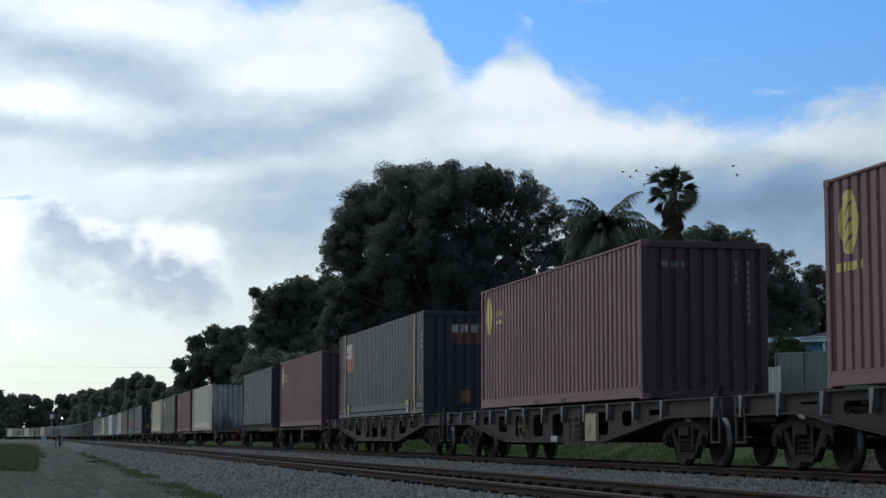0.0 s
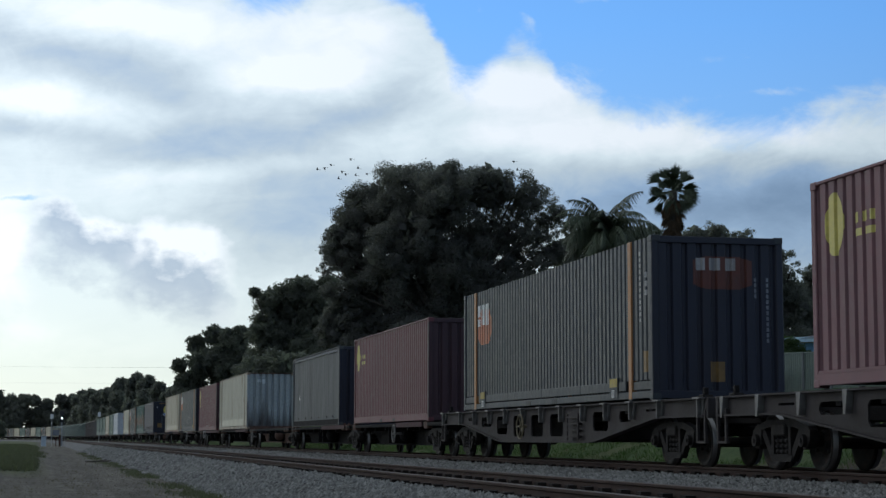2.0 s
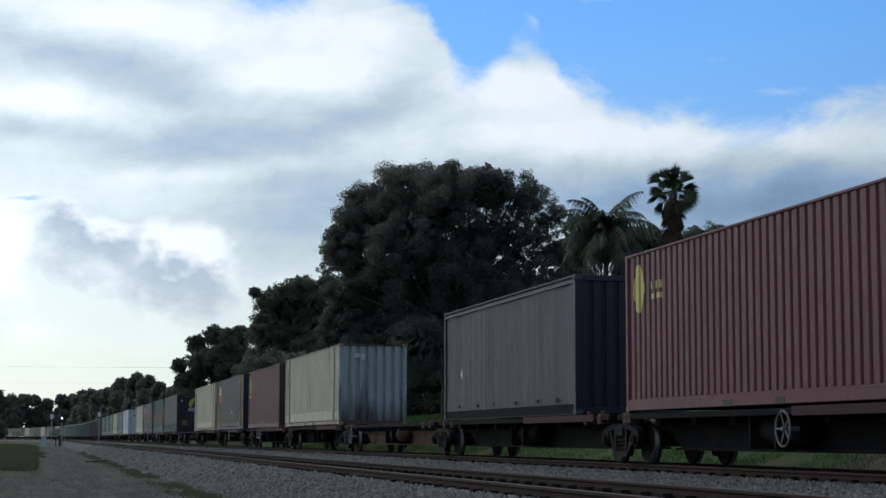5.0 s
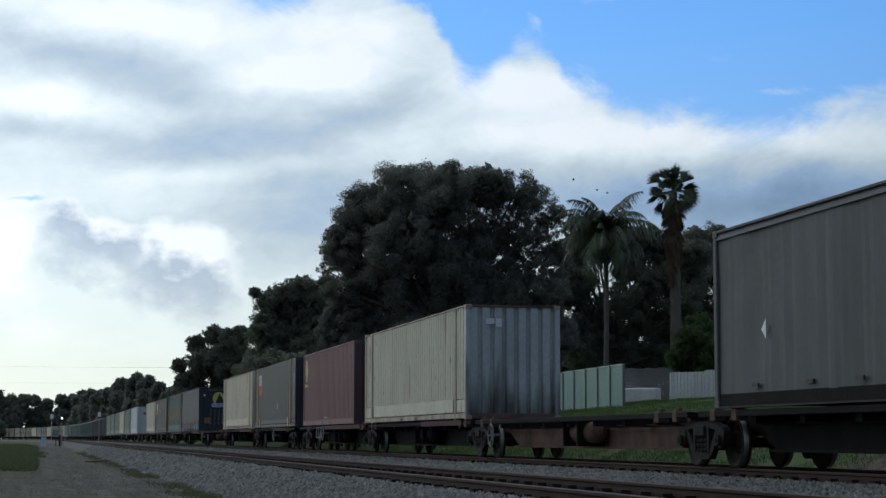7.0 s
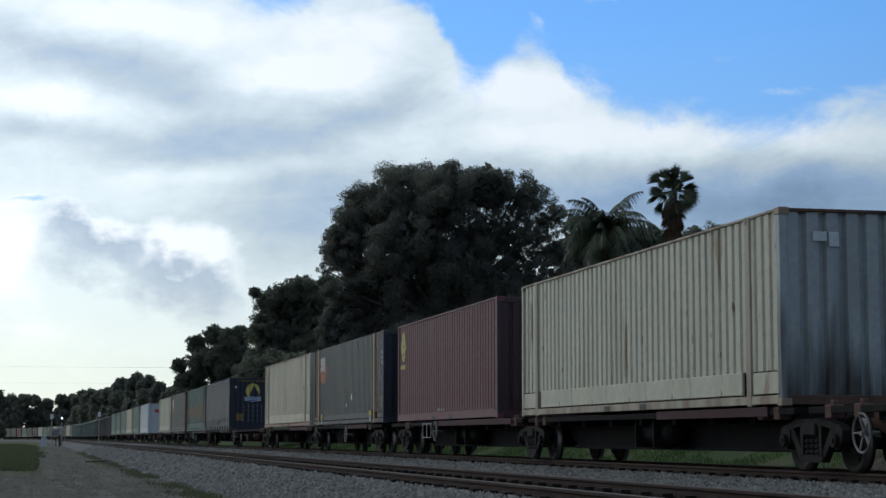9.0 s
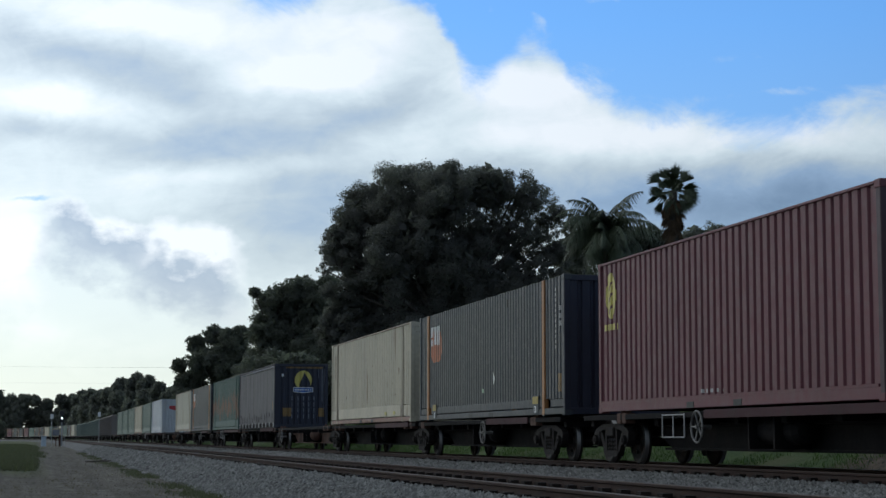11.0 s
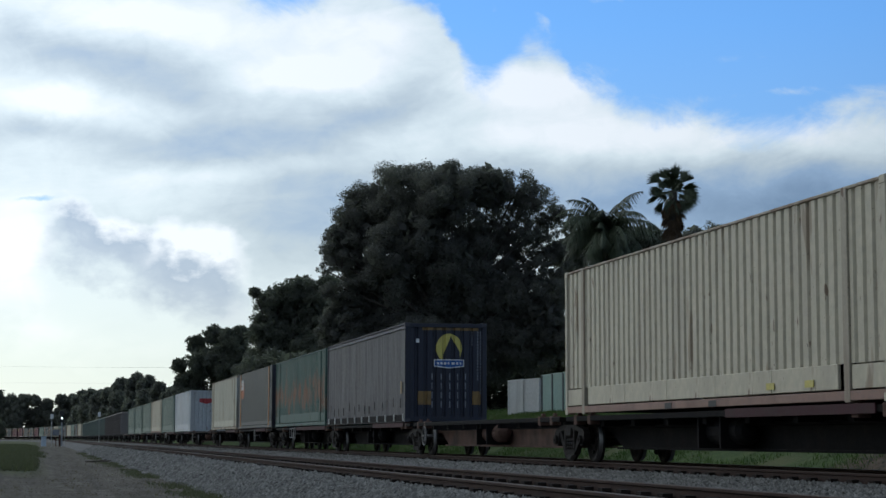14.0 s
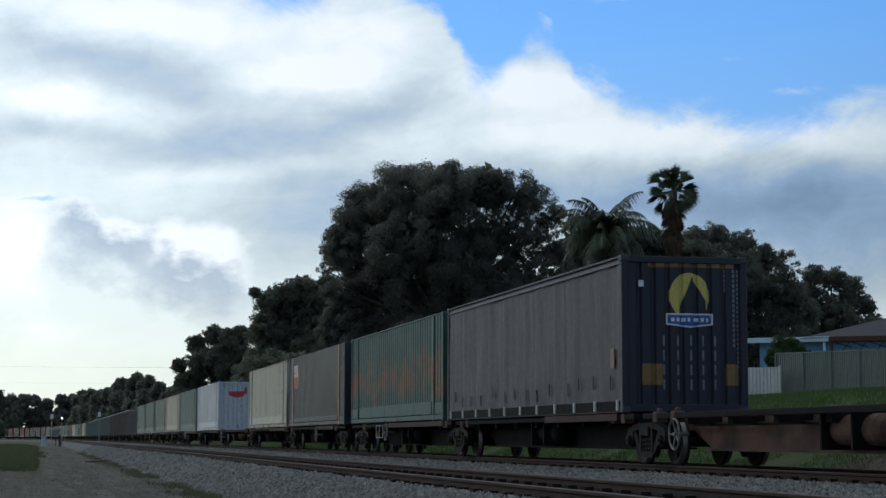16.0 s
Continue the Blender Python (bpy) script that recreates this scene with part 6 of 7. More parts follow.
        (-2.93, 9.89, 1.39, 0.8), (-1.46, 8.42, 1.65, 1), (0.73, 9.15, 1.65, 1), (2.2, 10.62, 1.39, 0.8), (2.56, 8.06, 1.65, 1), (0.37, 6.59, 1.83, 1), (-2.2, 6.23, 1.65, 1), (3.11, 5.86, 1.65, 1), (1.83, 12.45, 0.95, 0.6), (0.73, 11.35, 1.1, 0.7), (-3.3, 7.32, 1.1, 0.7), (-2.75, 12.08, 1.1, 0.7), (-1.1, 12.82, 1.25, 0.8), (2.2, 13.55, 0.95, 0.6), (1.1, 13.18, 1.1, 0.7), (4.03, 11.72, 1.32, 0.8), (4.21, 9.15, 1.46, 0.9), (-2.93, 14.28, 0.88, 0.5), (-3.11, 12.45, 1.25, 1), (-2.49, 10.62, 1.46, 1), (-3.85, 9.89, 1.32, 1), (-1.83, 13.92, 0.88, 0.8), (2.7, 13.1, 1.1, 0.8), (3.3, 12.2, 1.2, 0.9), (5.2, 12.4, 1.1, 0.8), (5.0, 10.6, 1.3, 0.9), (3.2, 10.6, 1.3, 0.9),
    ]),
    ("bush", "round dense green bush in a garden", (32.3, 85.01), "leaf_bush", 0.15, 1.0, [
        (0.0, 5.74, 1.07, 1), (-0.87, 5.18, 0.85, 1), (0.9, 5.32, 0.85, 1), (-0.03, 4.62, 1.18, 1), (1.24, 4.34, 0.73, 1), (-1.3, 4.34, 0.68, 1),
    ]),
    ("bush", "clipped round green bush before the house", (35.67, 82.2), "leaf_bush", 0.11, 1.3, [
        (-0.06, 4.8, 0.83, 1), (-0.72, 4.3, 0.61, 1), (0.61, 4.3, 0.61, 1), (-0.06, 3.97, 1.1, 1),
    ]),
]
for i, (name, label, base, leaves, size, density, lobes) in enumerate(TREES):
    tree(name, label, base, leaves, size, density, lobes, 40 + i)


def fan_palm(x, y, top, label):
    """Tall fan palm: slim trunk, skirt of dead fronds, round head of fans."""
    rng = np.random.default_rng(7)
    z0 = ground_height(x, y)
    ob = tagged(empty("fan_palm"), label, "palm tree", "palms beyond the line")
    ob.location = (x, y, 0)
    bm = bmesh.new()
    last = Vector((0, 0, z0 - 0.2))
    for i in range(1, 25):
        k = i / 24
        p = Vector((0.12 * math.sin(k * 3), 0, z0 + (top - z0) * k))
        rod(bm, last, p, 0.38 - 0.10 * k + 0.03 * (i % 2), 9, 0.36 - 0.10 * k)
        last = p
    part("trunk", bm, "bark_pale", ob)
    for kind, count, material in (("frond", 34, "frond"), ("young_frond", 14, "frond"), ("dead_frond", 130, "frond_dry")):
        for f in range(count):
            verts, tris = [], []
            az = f * 2.39996 + rng.uniform(-0.25, 0.25)
            if kind == "frond":
                el = 1.45 - 2.5 * ((f + 0.5) / count) ** 0.8 + rng.uniform(-0.1, 0.1)
                stalk, blade = rng.uniform(0.55, 0.95), rng.uniform(0.95, 1.2)
                root = Vector((last.x, last.y, top + 0.05))
            elif kind == "young_frond":
                el = rng.uniform(0.5, 1.5)
                stalk, blade = rng.uniform(0.1, 0.35), rng.uniform(0.7, 1.0)
                root = Vector((last.x, last.y, top + 0.05))
            else:
                low = rng.uniform(0.0, 1.0) ** 1.3
                el = rng.uniform(-1.5, -1.3) + 0.35 * (1 - low)
                stalk, blade = rng.uniform(0.3, 0.5) + 0.2 * (1 - low), rng.uniform(0.6, 0.9)
                root = Vector((last.x, last.y, top - 0.1 - 5.2 * low))
            way = Vector((math.cos(az) * math.cos(el), math.sin(az) * math.cos(el), math.sin(el)))
            side = way.cross(Vector((0, 0, 1)))
            side = side.normalized() if side.length > 1e-3 else Vector((1, 0, 0))
            side = Matrix.Rotation(rng.uniform(-1.4, 1.4), 3, way) @ side
            up = side.cross(way)
            hub = root + way * stalk
            for a, b, w in ((root, hub, 0.02),):
                i0 = len(verts)
                verts += [a - side * w, a + side * w, b + side * w, b - side * w]
                tris += [(i0, i0 + 1, i0 + 2), (i0, i0 + 2, i0 + 3)]
            hang = Vector((0, 0, -1)) - way * way.dot(Vector((0, 0, -1)))
            if kind == "frond" and hang.length > 0.05:
                bent = 0.06 if el > 0.6 else rng.uniform(0.10, 0.35)
                axis = (way * math.cos(bent) + hang.normalized() * math.sin(bent)).normalized()
                up = side.cross(axis)
            else:
                axis = way
            for s in range(15):
                ang = (s - 7) / 7 * 0.62
                d = (axis * math.cos(ang) + side * math.sin(ang)).normalized()
                fall = Vector((0, 0, -0.08 - 0.10 * rng.random()))
                tip = hub + d * blade * (1 - 0.12 * abs(s - 7) / 7) + fall + up * 0.05
                mid = hub + d * blade * 0.5 + up * 0.04
                w = d.cross(up).normalized() * 0.03
                i0 = len(verts)
                verts += [hub, mid - w, tip, mid + w]
                tris += [(i0, i0 + 1, i0 + 2), (i0, i0 + 2, i0 + 3)]
            link_mesh(kind, fast_mesh(kind, [tuple(v) for v in verts], tris, [material]), ob)
    return ob


def feather_palm(x, y, top, label):
    """Feather palm with long arching, hanging fronds on a slim pale trunk."""
    rng = np.random.default_rng(11)
    z0 = ground_height(x, y)
    ob = tagged(empty("feather_palm"), label, "palm tree", "palms beyond the line")
    ob.location = (x, y, 0)
    bm = bmesh.new()
    last = Vector((0, 0, z0 - 0.2))
    for i in range(1, 21):
        k = i / 20
        p = Vector((0.10 * math.sin(k * 2.4), 0, z0 + (top - z0) * k))
        rod(bm, last, p, 0.15 - 0.03 * k + 0.012 * (i % 2), 9, 0.14 - 0.03 * k)
        last = p
    part("trunk", bm, "bark_pale", ob)
    for f in range(76):
        verts, tris = [], []
        az = f * 2.39996 + rng.uniform(-0.2, 0.2)
        el, curl = rng.uniform(-0.6, 1.5), rng.uniform(1.4, 2.5)
        length = rng.uniform(2.2, 3.5)
        out = Vector((math.cos(az), math.sin(az), 0))
        spine = []
        p = last.copy()
        for i in range(15):
            spine.append(p)
            bend = el - curl * (i / 14) ** 1.3
            p = p + (out * math.cos(bend) + Vector((0, 0, math.sin(bend)))) * (length / 14)
        side = out.cross(Vector((0, 0, 1)))
        for i in range(14):
            a, b = spine[i], spine[i + 1]
            w = side * 0.02
            i0 = len(verts)
            verts += [a - w, a + w, b + w, b - w]
            tris += [(i0, i0 + 1, i0 + 2), (i0, i0 + 2, i0 + 3)]
            for s in (-1, 1):
                for h in range(3):
                    p = a.lerp(b, h / 3)
                    ll = 1.0 * math.sin(math.pi * min(0.97, 0.12 + i / 15)) + 0.1
                    tip = p + side * s * ll * 0.55 + (b - a).normalized() * ll * 0.25 + Vector((0, 0, -ll * rng.uniform(0.3, 1.05)))
                    wide = (b - a).normalized() * 0.036
                    i0 = len(verts)
                    verts += [p - wide, p + wide, tip]
                    tris += [(i0, i0 + 1, i0 + 2)]
        link_mesh("frond", fast_mesh("frond", [tuple(v) for v in verts], tris, ["frond"]), ob)
    return ob


fan_palm(38.42, 106.21, 15.9, "tall fan palm with a skirt of dead fronds")
feather_palm(28.1, 88.0, 10.85, "feather palm with arching fronds and a pale trunk")


# ---- gardens beyond the bank ----
def sheet_fence(label, a, b, top_a, top_b, foot, count, material, rib=0.12, cap=True):
    """A fence of ribbed sheet panels between posts."""
    ob = tagged(empty("garden_fence"), label, "fence", "garden fences beyond the line")
    a, b = Vector((*a, 0)), Vector((*b, 0))
    run = (b - a).length
    ob.matrix_basis = Matrix.Translation(a) @ Matrix.Rotation(math.atan2(b.y - a.y, b.x - a.x), 4, "Z")
    w = run / count
    for i in range(count):
        t0 = top_a + (top_b - top_a) * (i + 0.5) / count
        bm = bmesh.new()
        pts = wave(i * w + 0.03, (i + 1) * w - 0.03, rib, 0.03)
        wall_strip(bm, pts, lambda s, d, z: (s, d, z), foot, t0)
        wall_strip(bm, pts, lambda s, d, z: (s, d + 0.012, z), foot, t0)
        part("panel", bm, material, ob)
        if cap:
            part("top_rail", boxes([(i * w, (i + 1) * w, -0.02, 0.05, t0 - 0.02, t0 + 0.04)]), material, ob)
    for i in range(count + 1):
        t0 = top_a + (top_b - top_a) * min(i + 0.0, count) / count
        # dark colour on the longer fences stands in for dark gaps between panels
        part("post", boxes([(i * w - 0.05, i * w + 0.05, -0.05, 0.05, foot - 0.3, t0 + 0.02)]), "fence_dark" if count > 3 else material, ob)
    return ob


sheet_fence("sage green ribbed steel garden fence", (32.02, 75.34), (36.5, 67.9), 4.24, 4.22, 2.1, 6, "fence_sage")
sheet_fence("pale green sheet garden fence", (23.82, 84.6), (24.12, 73.0), 3.50, 3.60, 1.6, 7, "fence_green")
sheet_fence("low bleached grey fence", (23.32, 89.06), (23.75, 84.9), 3.38, 3.36, 1.6, 2, "fence_white")
sheet_fence("low bleached white fence leaning at its end", (27.95, 77.78), (31.75, 74.35), 3.43, 3.65, 2.0, 3, "fence_white", 0.16, False)


def paling_fence():
    ob = tagged(empty("paling_fence"), "dark grey timber paling fence behind the grass", "fence", "garden fences beyond the line")
    ob.matrix_basis = pose(29.6, 90.9, 0, 0, 0, -48.0)
    rng = random.Random(4)
    board = boxes([(-0.05, 0.05, -0.01, 0.01, 2.1, 4.12)])
    first = part("board", board, "fence_dark", ob)
    for i in range(1, 34):
        o = link_mesh("board", first.data, ob)
        o.location = (0.115 * i, 0, rng.uniform(-0.04, 0.03))
    part("rail", boxes([(-0.1, 3.9, 0.012, 0.06, 3.6, 3.7), (-0.1, 3.9, 0.012, 0.06, 2.5, 2.6)]), "fence_dark", ob)
    bm = boxes([(0, 1.9, -0.3, 0.3, 1.9, 2.85)], 0.06)
    slab = tagged(part("garden_slab", bm, "fence_white", None), "low pale concrete slab in the grass", "slab")
    slab.matrix_basis = pose(27.0, 82.1, 0, 0, 0, -40)


paling_fence()


def blue_house():
    """Low house: blue wall, pale fascia, grey hip roof and a brown carport."""
    ob = tagged(empty("house"), "low blue house with a slate-grey roof and carport", "house")
    ob.matrix_basis = pose(37.4, 92.1, -0.3, 0, 0, -38)
    g = 2.3
    part("wall", boxes([(0.6, 9.0, 0.6, 0.8, g, 5.9), (0.6, 0.8, 0.8, 6.0, g, 5.9), (8.8, 9.0, 0.8, 6.0, g, 5.9), (0.8, 8.8, 5.8, 6.0, g, 5.9)]), "house_blue", ob, "blue painted wall")
    win = part("window", boxes([(2.6, 4.2, 0.55, 0.62, 3.9, 5.2)]), "black", ob, "dark window")
    part("window_frame", boxes([(2.52, 2.6, 0.54, 0.6, 3.82, 5.28), (4.2, 4.28, 0.54, 0.6, 3.82, 5.28), (2.6, 4.2, 0.54, 0.6, 5.2, 5.28), (2.6, 4.2, 0.54, 0.6, 3.82, 3.9)]), "fascia", win)
    part("fascia", boxes([(-0.1, 4.6, -0.05, 0.05, 5.92, 6.2)], 0.02), "fascia", ob, "pale blue gutter board")
    part("porch_roof", boxes([(-0.1, 4.6, 0.05, 0.75, 6.05, 6.15)]), "fascia", ob)
    part("porch_post", boxes([(4.2, 4.34, 0.05, 0.2, g, 5.95)]), "fascia", ob)
    bm = bmesh.new()
    vs = [bm.verts.new(p) for p in ((3.0, -0.1, 6.14), (18.5, -0.1, 6.14), (18.5, 7.5, 6.14), (3.0, 7.5, 6.14), (9.6, 3.7, 7.9), (14.5, 3.7, 7.9))]
    for f in ((0, 1, 5, 4), (1, 2, 5), (2, 3, 4, 5), (3, 0, 4), (0, 3, 2, 1)):
        bm.faces.new([vs[i] for i in f])
    part("roof", bm, "roof", ob, "slate-grey hip roof")
    part("carport_wall", boxes([(9.0, 16.0, 2.6, 2.8, g, 6.1)]), "house_wall", ob, "dark brick wall")
    cp = part("carport_beam", boxes([(4.8, 12.5, -1.2, -1.05, 5.85, 6.12), (4.8, 12.5, 1.5, 1.6, 5.85, 6.05)], 0.01), "timber", ob, "brown timber beam")
    bm = bmesh.new()
    for i in range(9):
        x = 5.0 + 0.9 * i
        rod(bm, (x, -1.1, 5.85), (x + 0.9, 1.5, 5.5), 0.03, 5)
        rod(bm, (x + 0.45, -1.1, 5.3), (x + 0.9, -1.1, 5.85), 0.03, 5)
    rod(bm, (4.9, -1.1, 5.3), (12.5, -1.1, 5.3), 0.03, 5)
    part("lattice", bm, "timber", cp, "thin brown truss bars")
    for x in (4.95, 8.6, 12.3):
        part("carport_post", boxes([(x - 0.06, x + 0.06, -1.18, -1.06, g, 5.86)]), "timber", ob)


blue_house()


# ---- signals and wires ----
def signal_post():
    ob = tagged(empty("railway_signal"), "black railway signal with a lit white lamp", "signal")
    ob.location = (3.0, 240, -0.62)
    part("mast", rod(bmesh.new(), (0, 0, 0), (0, 0, 4.3), 0.08, 8), "post_grey", ob)
    part("head", boxes([(-0.28, 0.28, -0.1, 0.1, 3.1, 4.6)], 0.05), "black", ob, "black signal backboard")
    part("hood", rod(bmesh.new(), (0, -0.1, 4.05), (0, -0.45, 4.05), 0.20, 12), "black", ob)
    part("lamp", rod(bmesh.new(), (0.02, -0.46, 3.65), (0.02, -0.5, 3.65), 0.11, 14), "lamp", ob, "lit white signal lamp")
    part("ladder", boxes([(0.12, 0.16, 0.3, 0.34, 0, 3.2), (0.4, 0.44, 0.3, 0.34, 0, 3.2)] + [(0.16, 0.4, 0.3, 0.33, 0.3 * i, 0.3 * i + 0.03) for i in range(1, 10)]), "post_grey", ob)
    part("cable_box", boxes([(-0.35, -0.1, -0.15, 0.15, 0.0, 1.5)], 0.03), "timber", ob, "rusty brown box")


def marker_post(x, y, h, label):
    ob = tagged(empty("marker_post"), label, "post", "line-side posts")
    ob.location = (x, y, -0.55)
    part("mast", rod(bmesh.new(), (0, 0, 0), (0, 0, h), 0.05, 8), "post_grey", ob)
    part("board", boxes([(-0.2, 0.2, -0.04, 0.04, h - 0.1, h + 0.5)], 0.02), "mark_white", ob, "white board")


lamp = bpy.data.materials.new("signal_lamp")
lamp.use_nodes = True
lamp.node_tree.nodes["Principled BSDF"].inputs["Emission Color"].default_value = (0.85, 1.0, 0.95, 1)
lamp.node_tree.nodes["Principled BSDF"].inputs["Emission Strength"].default_value = 2.5
M["lamp"] = lamp
signal_post()


def sign_frame():
    ob = tagged(empty("line_sign"), "square beige sign board on a low brown post", "sign")
    ob.location = (2.35, 246, -0.62)
    part("post", boxes([(-0.07, 0.07, -0.05, 0.05, 0, 1.4)], 0.01), "timber", ob)
    board = part("board", boxes([(-0.62, 0.62, -0.09, -0.05, 1.25, 2.35)], 0.02), "beige", ob, "pale beige board")
    part("board_field", boxes([(-0.42, 0.42, -0.105, -0.092, 1.42, 2.18)], 0.01), "mark_dim", board, "grey field of the board")


sign_frame()
marker_post(1.75, 242, 3.6, "grey post with a white board beside the signal")
marker_post(8.6, 266, 4.2, "grey post with a white board between the tracks")
cab = tagged(part("relay_cabinet", boxes([(-0.32, 0.32, -0.3, 0.3, 0.0, 1.25), (-0.36, 0.36, -0.34, 0.34, 1.25, 1.33)], 0.02), "cabinet", None), "pale blue line-side relay cabinet", "cabinet")
cab.location = (0.75, 238, -0.6)


def wires():
    for x, y, z, dz in ((-30, 300, 12.4, 0.9), (-30, 300, 9.6, 0.7)):
        cu = bpy.data.curves.new("power_line", "CURVE")
        cu.dimensions, cu.bevel_depth = "3D", 0.006
        sp = cu.splines.new("POLY")
        sp.points.add(24)
        for i, p in enumerate(sp.points):
            k = i / 24
            p.co = (x + 95 * k, y + 6 * k, z - 4 * dz * k * (1 - k) + 1.2 * k, 1)
        cu.materials.append(M["black"])
        tagged(new("power_line", cu), "thin dark overhead wire", "wire", "overhead wires")


wires()
stick = tagged(part("branch", rod(rod(bmesh.new(), (0, 0, 0), (1.1, 0.5, 0.05), 0.04, 6, 0.03), (0.5, 0.2, 0.03), (0.9, -0.3, 0.12), 0.025, 5, 0.012), "bark_pale", None), "pale fallen branch on the gravel road", "branch")
stick.location = (2.1, 82, -0.58)


# ---- loose ground cover ----
def scatter_stones():
    rng = np.random.default_rng(21)
    n = 170000
    y = 11.0 + (1 / (1 - rng.random(n) * 0.925) - 1) * 11.0
    x = np.where(rng.random(n) < 0.42, rng.uniform(3.25, 4.5, n), rng.uniform(4.3, 10.7, n))
    keep = np.ones(n, bool)
    for c in (NEAR_X, TRACK_X):
        for s in (-0.7535, 0.7535):
            keep &= np.abs(x - c - s) > 0.10
    x, y = x[keep], y[keep]
    n = len(x)
    off = x - TRACK_X
    z = np.interp(off, [-8.75, -8.45, -7.55, -7.02, -6.78, -5.56, -5.30, -4.9, -3.2, -1.6, 1.5], [-0.72, -0.60, -0.155, -0.14, -0.22, -0.22, -0.14, -0.14, -0.19, -0.145, -0.145]) + rng.uniform(-0.01, 0.03, n)
    r = rng.uniform(0.020, 0.042, n) * np.clip(y / 30, 0.9, 1.9)
    base = np.array([(1, 0, -0.3), (-1, 0, -0.3), (0, 1, -0.3), (0, -1, -0.3), (0, 0, 0.8)], float)
    v = base[None] * rng.uniform(0.6, 1.25, (n, 5, 1)) + rng.normal(scale=0.28, size=(n, 5, 3))
    v = v * r[:, None, None] * np.array([1.0, 1.0, 0.8]) + np.stack([x, y, z], 1)[:, None]
    f = np.array([(0, 2, 4), (2, 1, 4), (1, 3, 4), (3, 0, 4)])
    tris = (np.arange(n)[:, None, None] * 5 + f[None]).reshape(-1, 3)
    ob = new("ballast_stones", fast_mesh("ballast_stones", v.reshape(-1, 3), tris, ["stone"]))
    tagged(ob, "grey crushed ballast stones beside the rails", "ballast", kind="stuff")


def scatter_pebbles():
    rng = np.random.default_rng(22)
    n = 12000
    y = 14 + (1 / (1 - rng.random(n) * 0.86) - 1) * 13.0
    x = rng.uniform(-1.6, 3.5, n)
    z = np.array([ground_height(a, b) for a, b in zip(x, y)])
    r = rng.uniform(0.006, 0.015, n) * np.clip(y / 22, 0.9, 2.0)
    base = np.array([(1, 0, 0), (-0.5, 0.87, 0), (-0.5, -0.87, 0), (0, 0, 0.9)], float)
    v = base[None] * rng.uniform(0.6, 1.3, (n, 4, 1)) * r[:, None, None] + np.stack([x, y, z], 1)[:, None]
    f = np.array([(0, 1, 3), (1, 2, 3), (2, 0, 3)])
    tris = (np.arange(n)[:, None, None] * 4 + f[None]).reshape(-1, 3)
    tagged(new("road_pebbles", fast_mesh("road_pebbles", v.reshape(-1, 3), tris, ["pebble"])), "loose grey pebbles on the gravel road", "gravel", kind="stuff")


def scatter_blades(name, label, material, count, spots, height, seed, lean=0.35, wide=0.02):
    rng = np.random.default_rng(seed)
    xy = spots(rng, count)
    n = len(xy)
    z = np.array([ground_height(a, b) for a, b in xy])
    h = height * rng.uniform(0.4, 1.25, n)
    ang = rng.uniform(0, math.tau, n)
    w = wide * rng.uniform(0.6, 1.5, n)
    side = np.stack([np.cos(ang), np.sin(ang), np.zeros(n)], 1) * w[:, None]
    root = np.stack([xy[:, 0], xy[:, 1], z - 0.02], 1)
    tip = root + np.stack([rng.normal(scale=lean, size=n) * h, rng.normal(scale=lean, size=n) * h, h], 1)
    v = np.stack([root - side, root + side, tip], 1).reshape(-1, 3)
    tris = np.arange(n * 3).reshape(-1, 3)
    tagged(new(name, fast_mesh(name, v, tris, [material])), label, "grass", kind="stuff")


def bank_spots(rng, n):
    x = rng.uniform(15.2, 36.0, n)
    y = rng.uniform(24, 125, n)
    keep = np.array([noise.noise((a * 0.5, b * 0.35, 2.0)) > -0.35 for a, b in zip(x, y)])
    keep &= (y > 33.5 + (x - 15.5) * 0.8) | (x > 19.5) | (rng.random(n) < 0.10)     # thin over the bare cutting
    return np.stack([x, y], 1)[keep]


def verge_spots(rng, n):
    y = 47 + rng.random(n) ** 1.5 * 150
    x = 0.7 - rng.random(n) * 9
    keep = np.array([0.5 * noise.noise((a * 0.7, b * 0.22, 3.0)) > -0.28 + 0.6 * max(0.0, 1 + (a - 0.6) / 1.3) + 0.5 * max(0.0, (52 - b) / 5) for a, b in zip(x, y)])
    return np.stack([x, y], 1)[keep]


def road_spots(rng, n):
    y = 16 + rng.random(n) ** 1.4 * 90
    x = rng.uniform(-1.2, 3.2, n)
    keep = np.array([noise.noise((a * 0.9, b * 0.18, 11.0)) > 0.12 for a, b in zip(x, y)])
    return np.stack([x, y], 1)[keep]


def toe_spots(rng, n):
    y = 22 + rng.random(n) ** 1.5 * 110
    x = 3.15 + rng.normal(scale=0.28, size=n)
    keep = np.array([noise.noise((0.0, b * 0.16, 7.0)) + 0.35 * noise.noise((a * 2, b * 0.8, 9.0)) > 0.02 for a, b in zip(x, y)])
    return np.stack([x, y], 1)[keep]


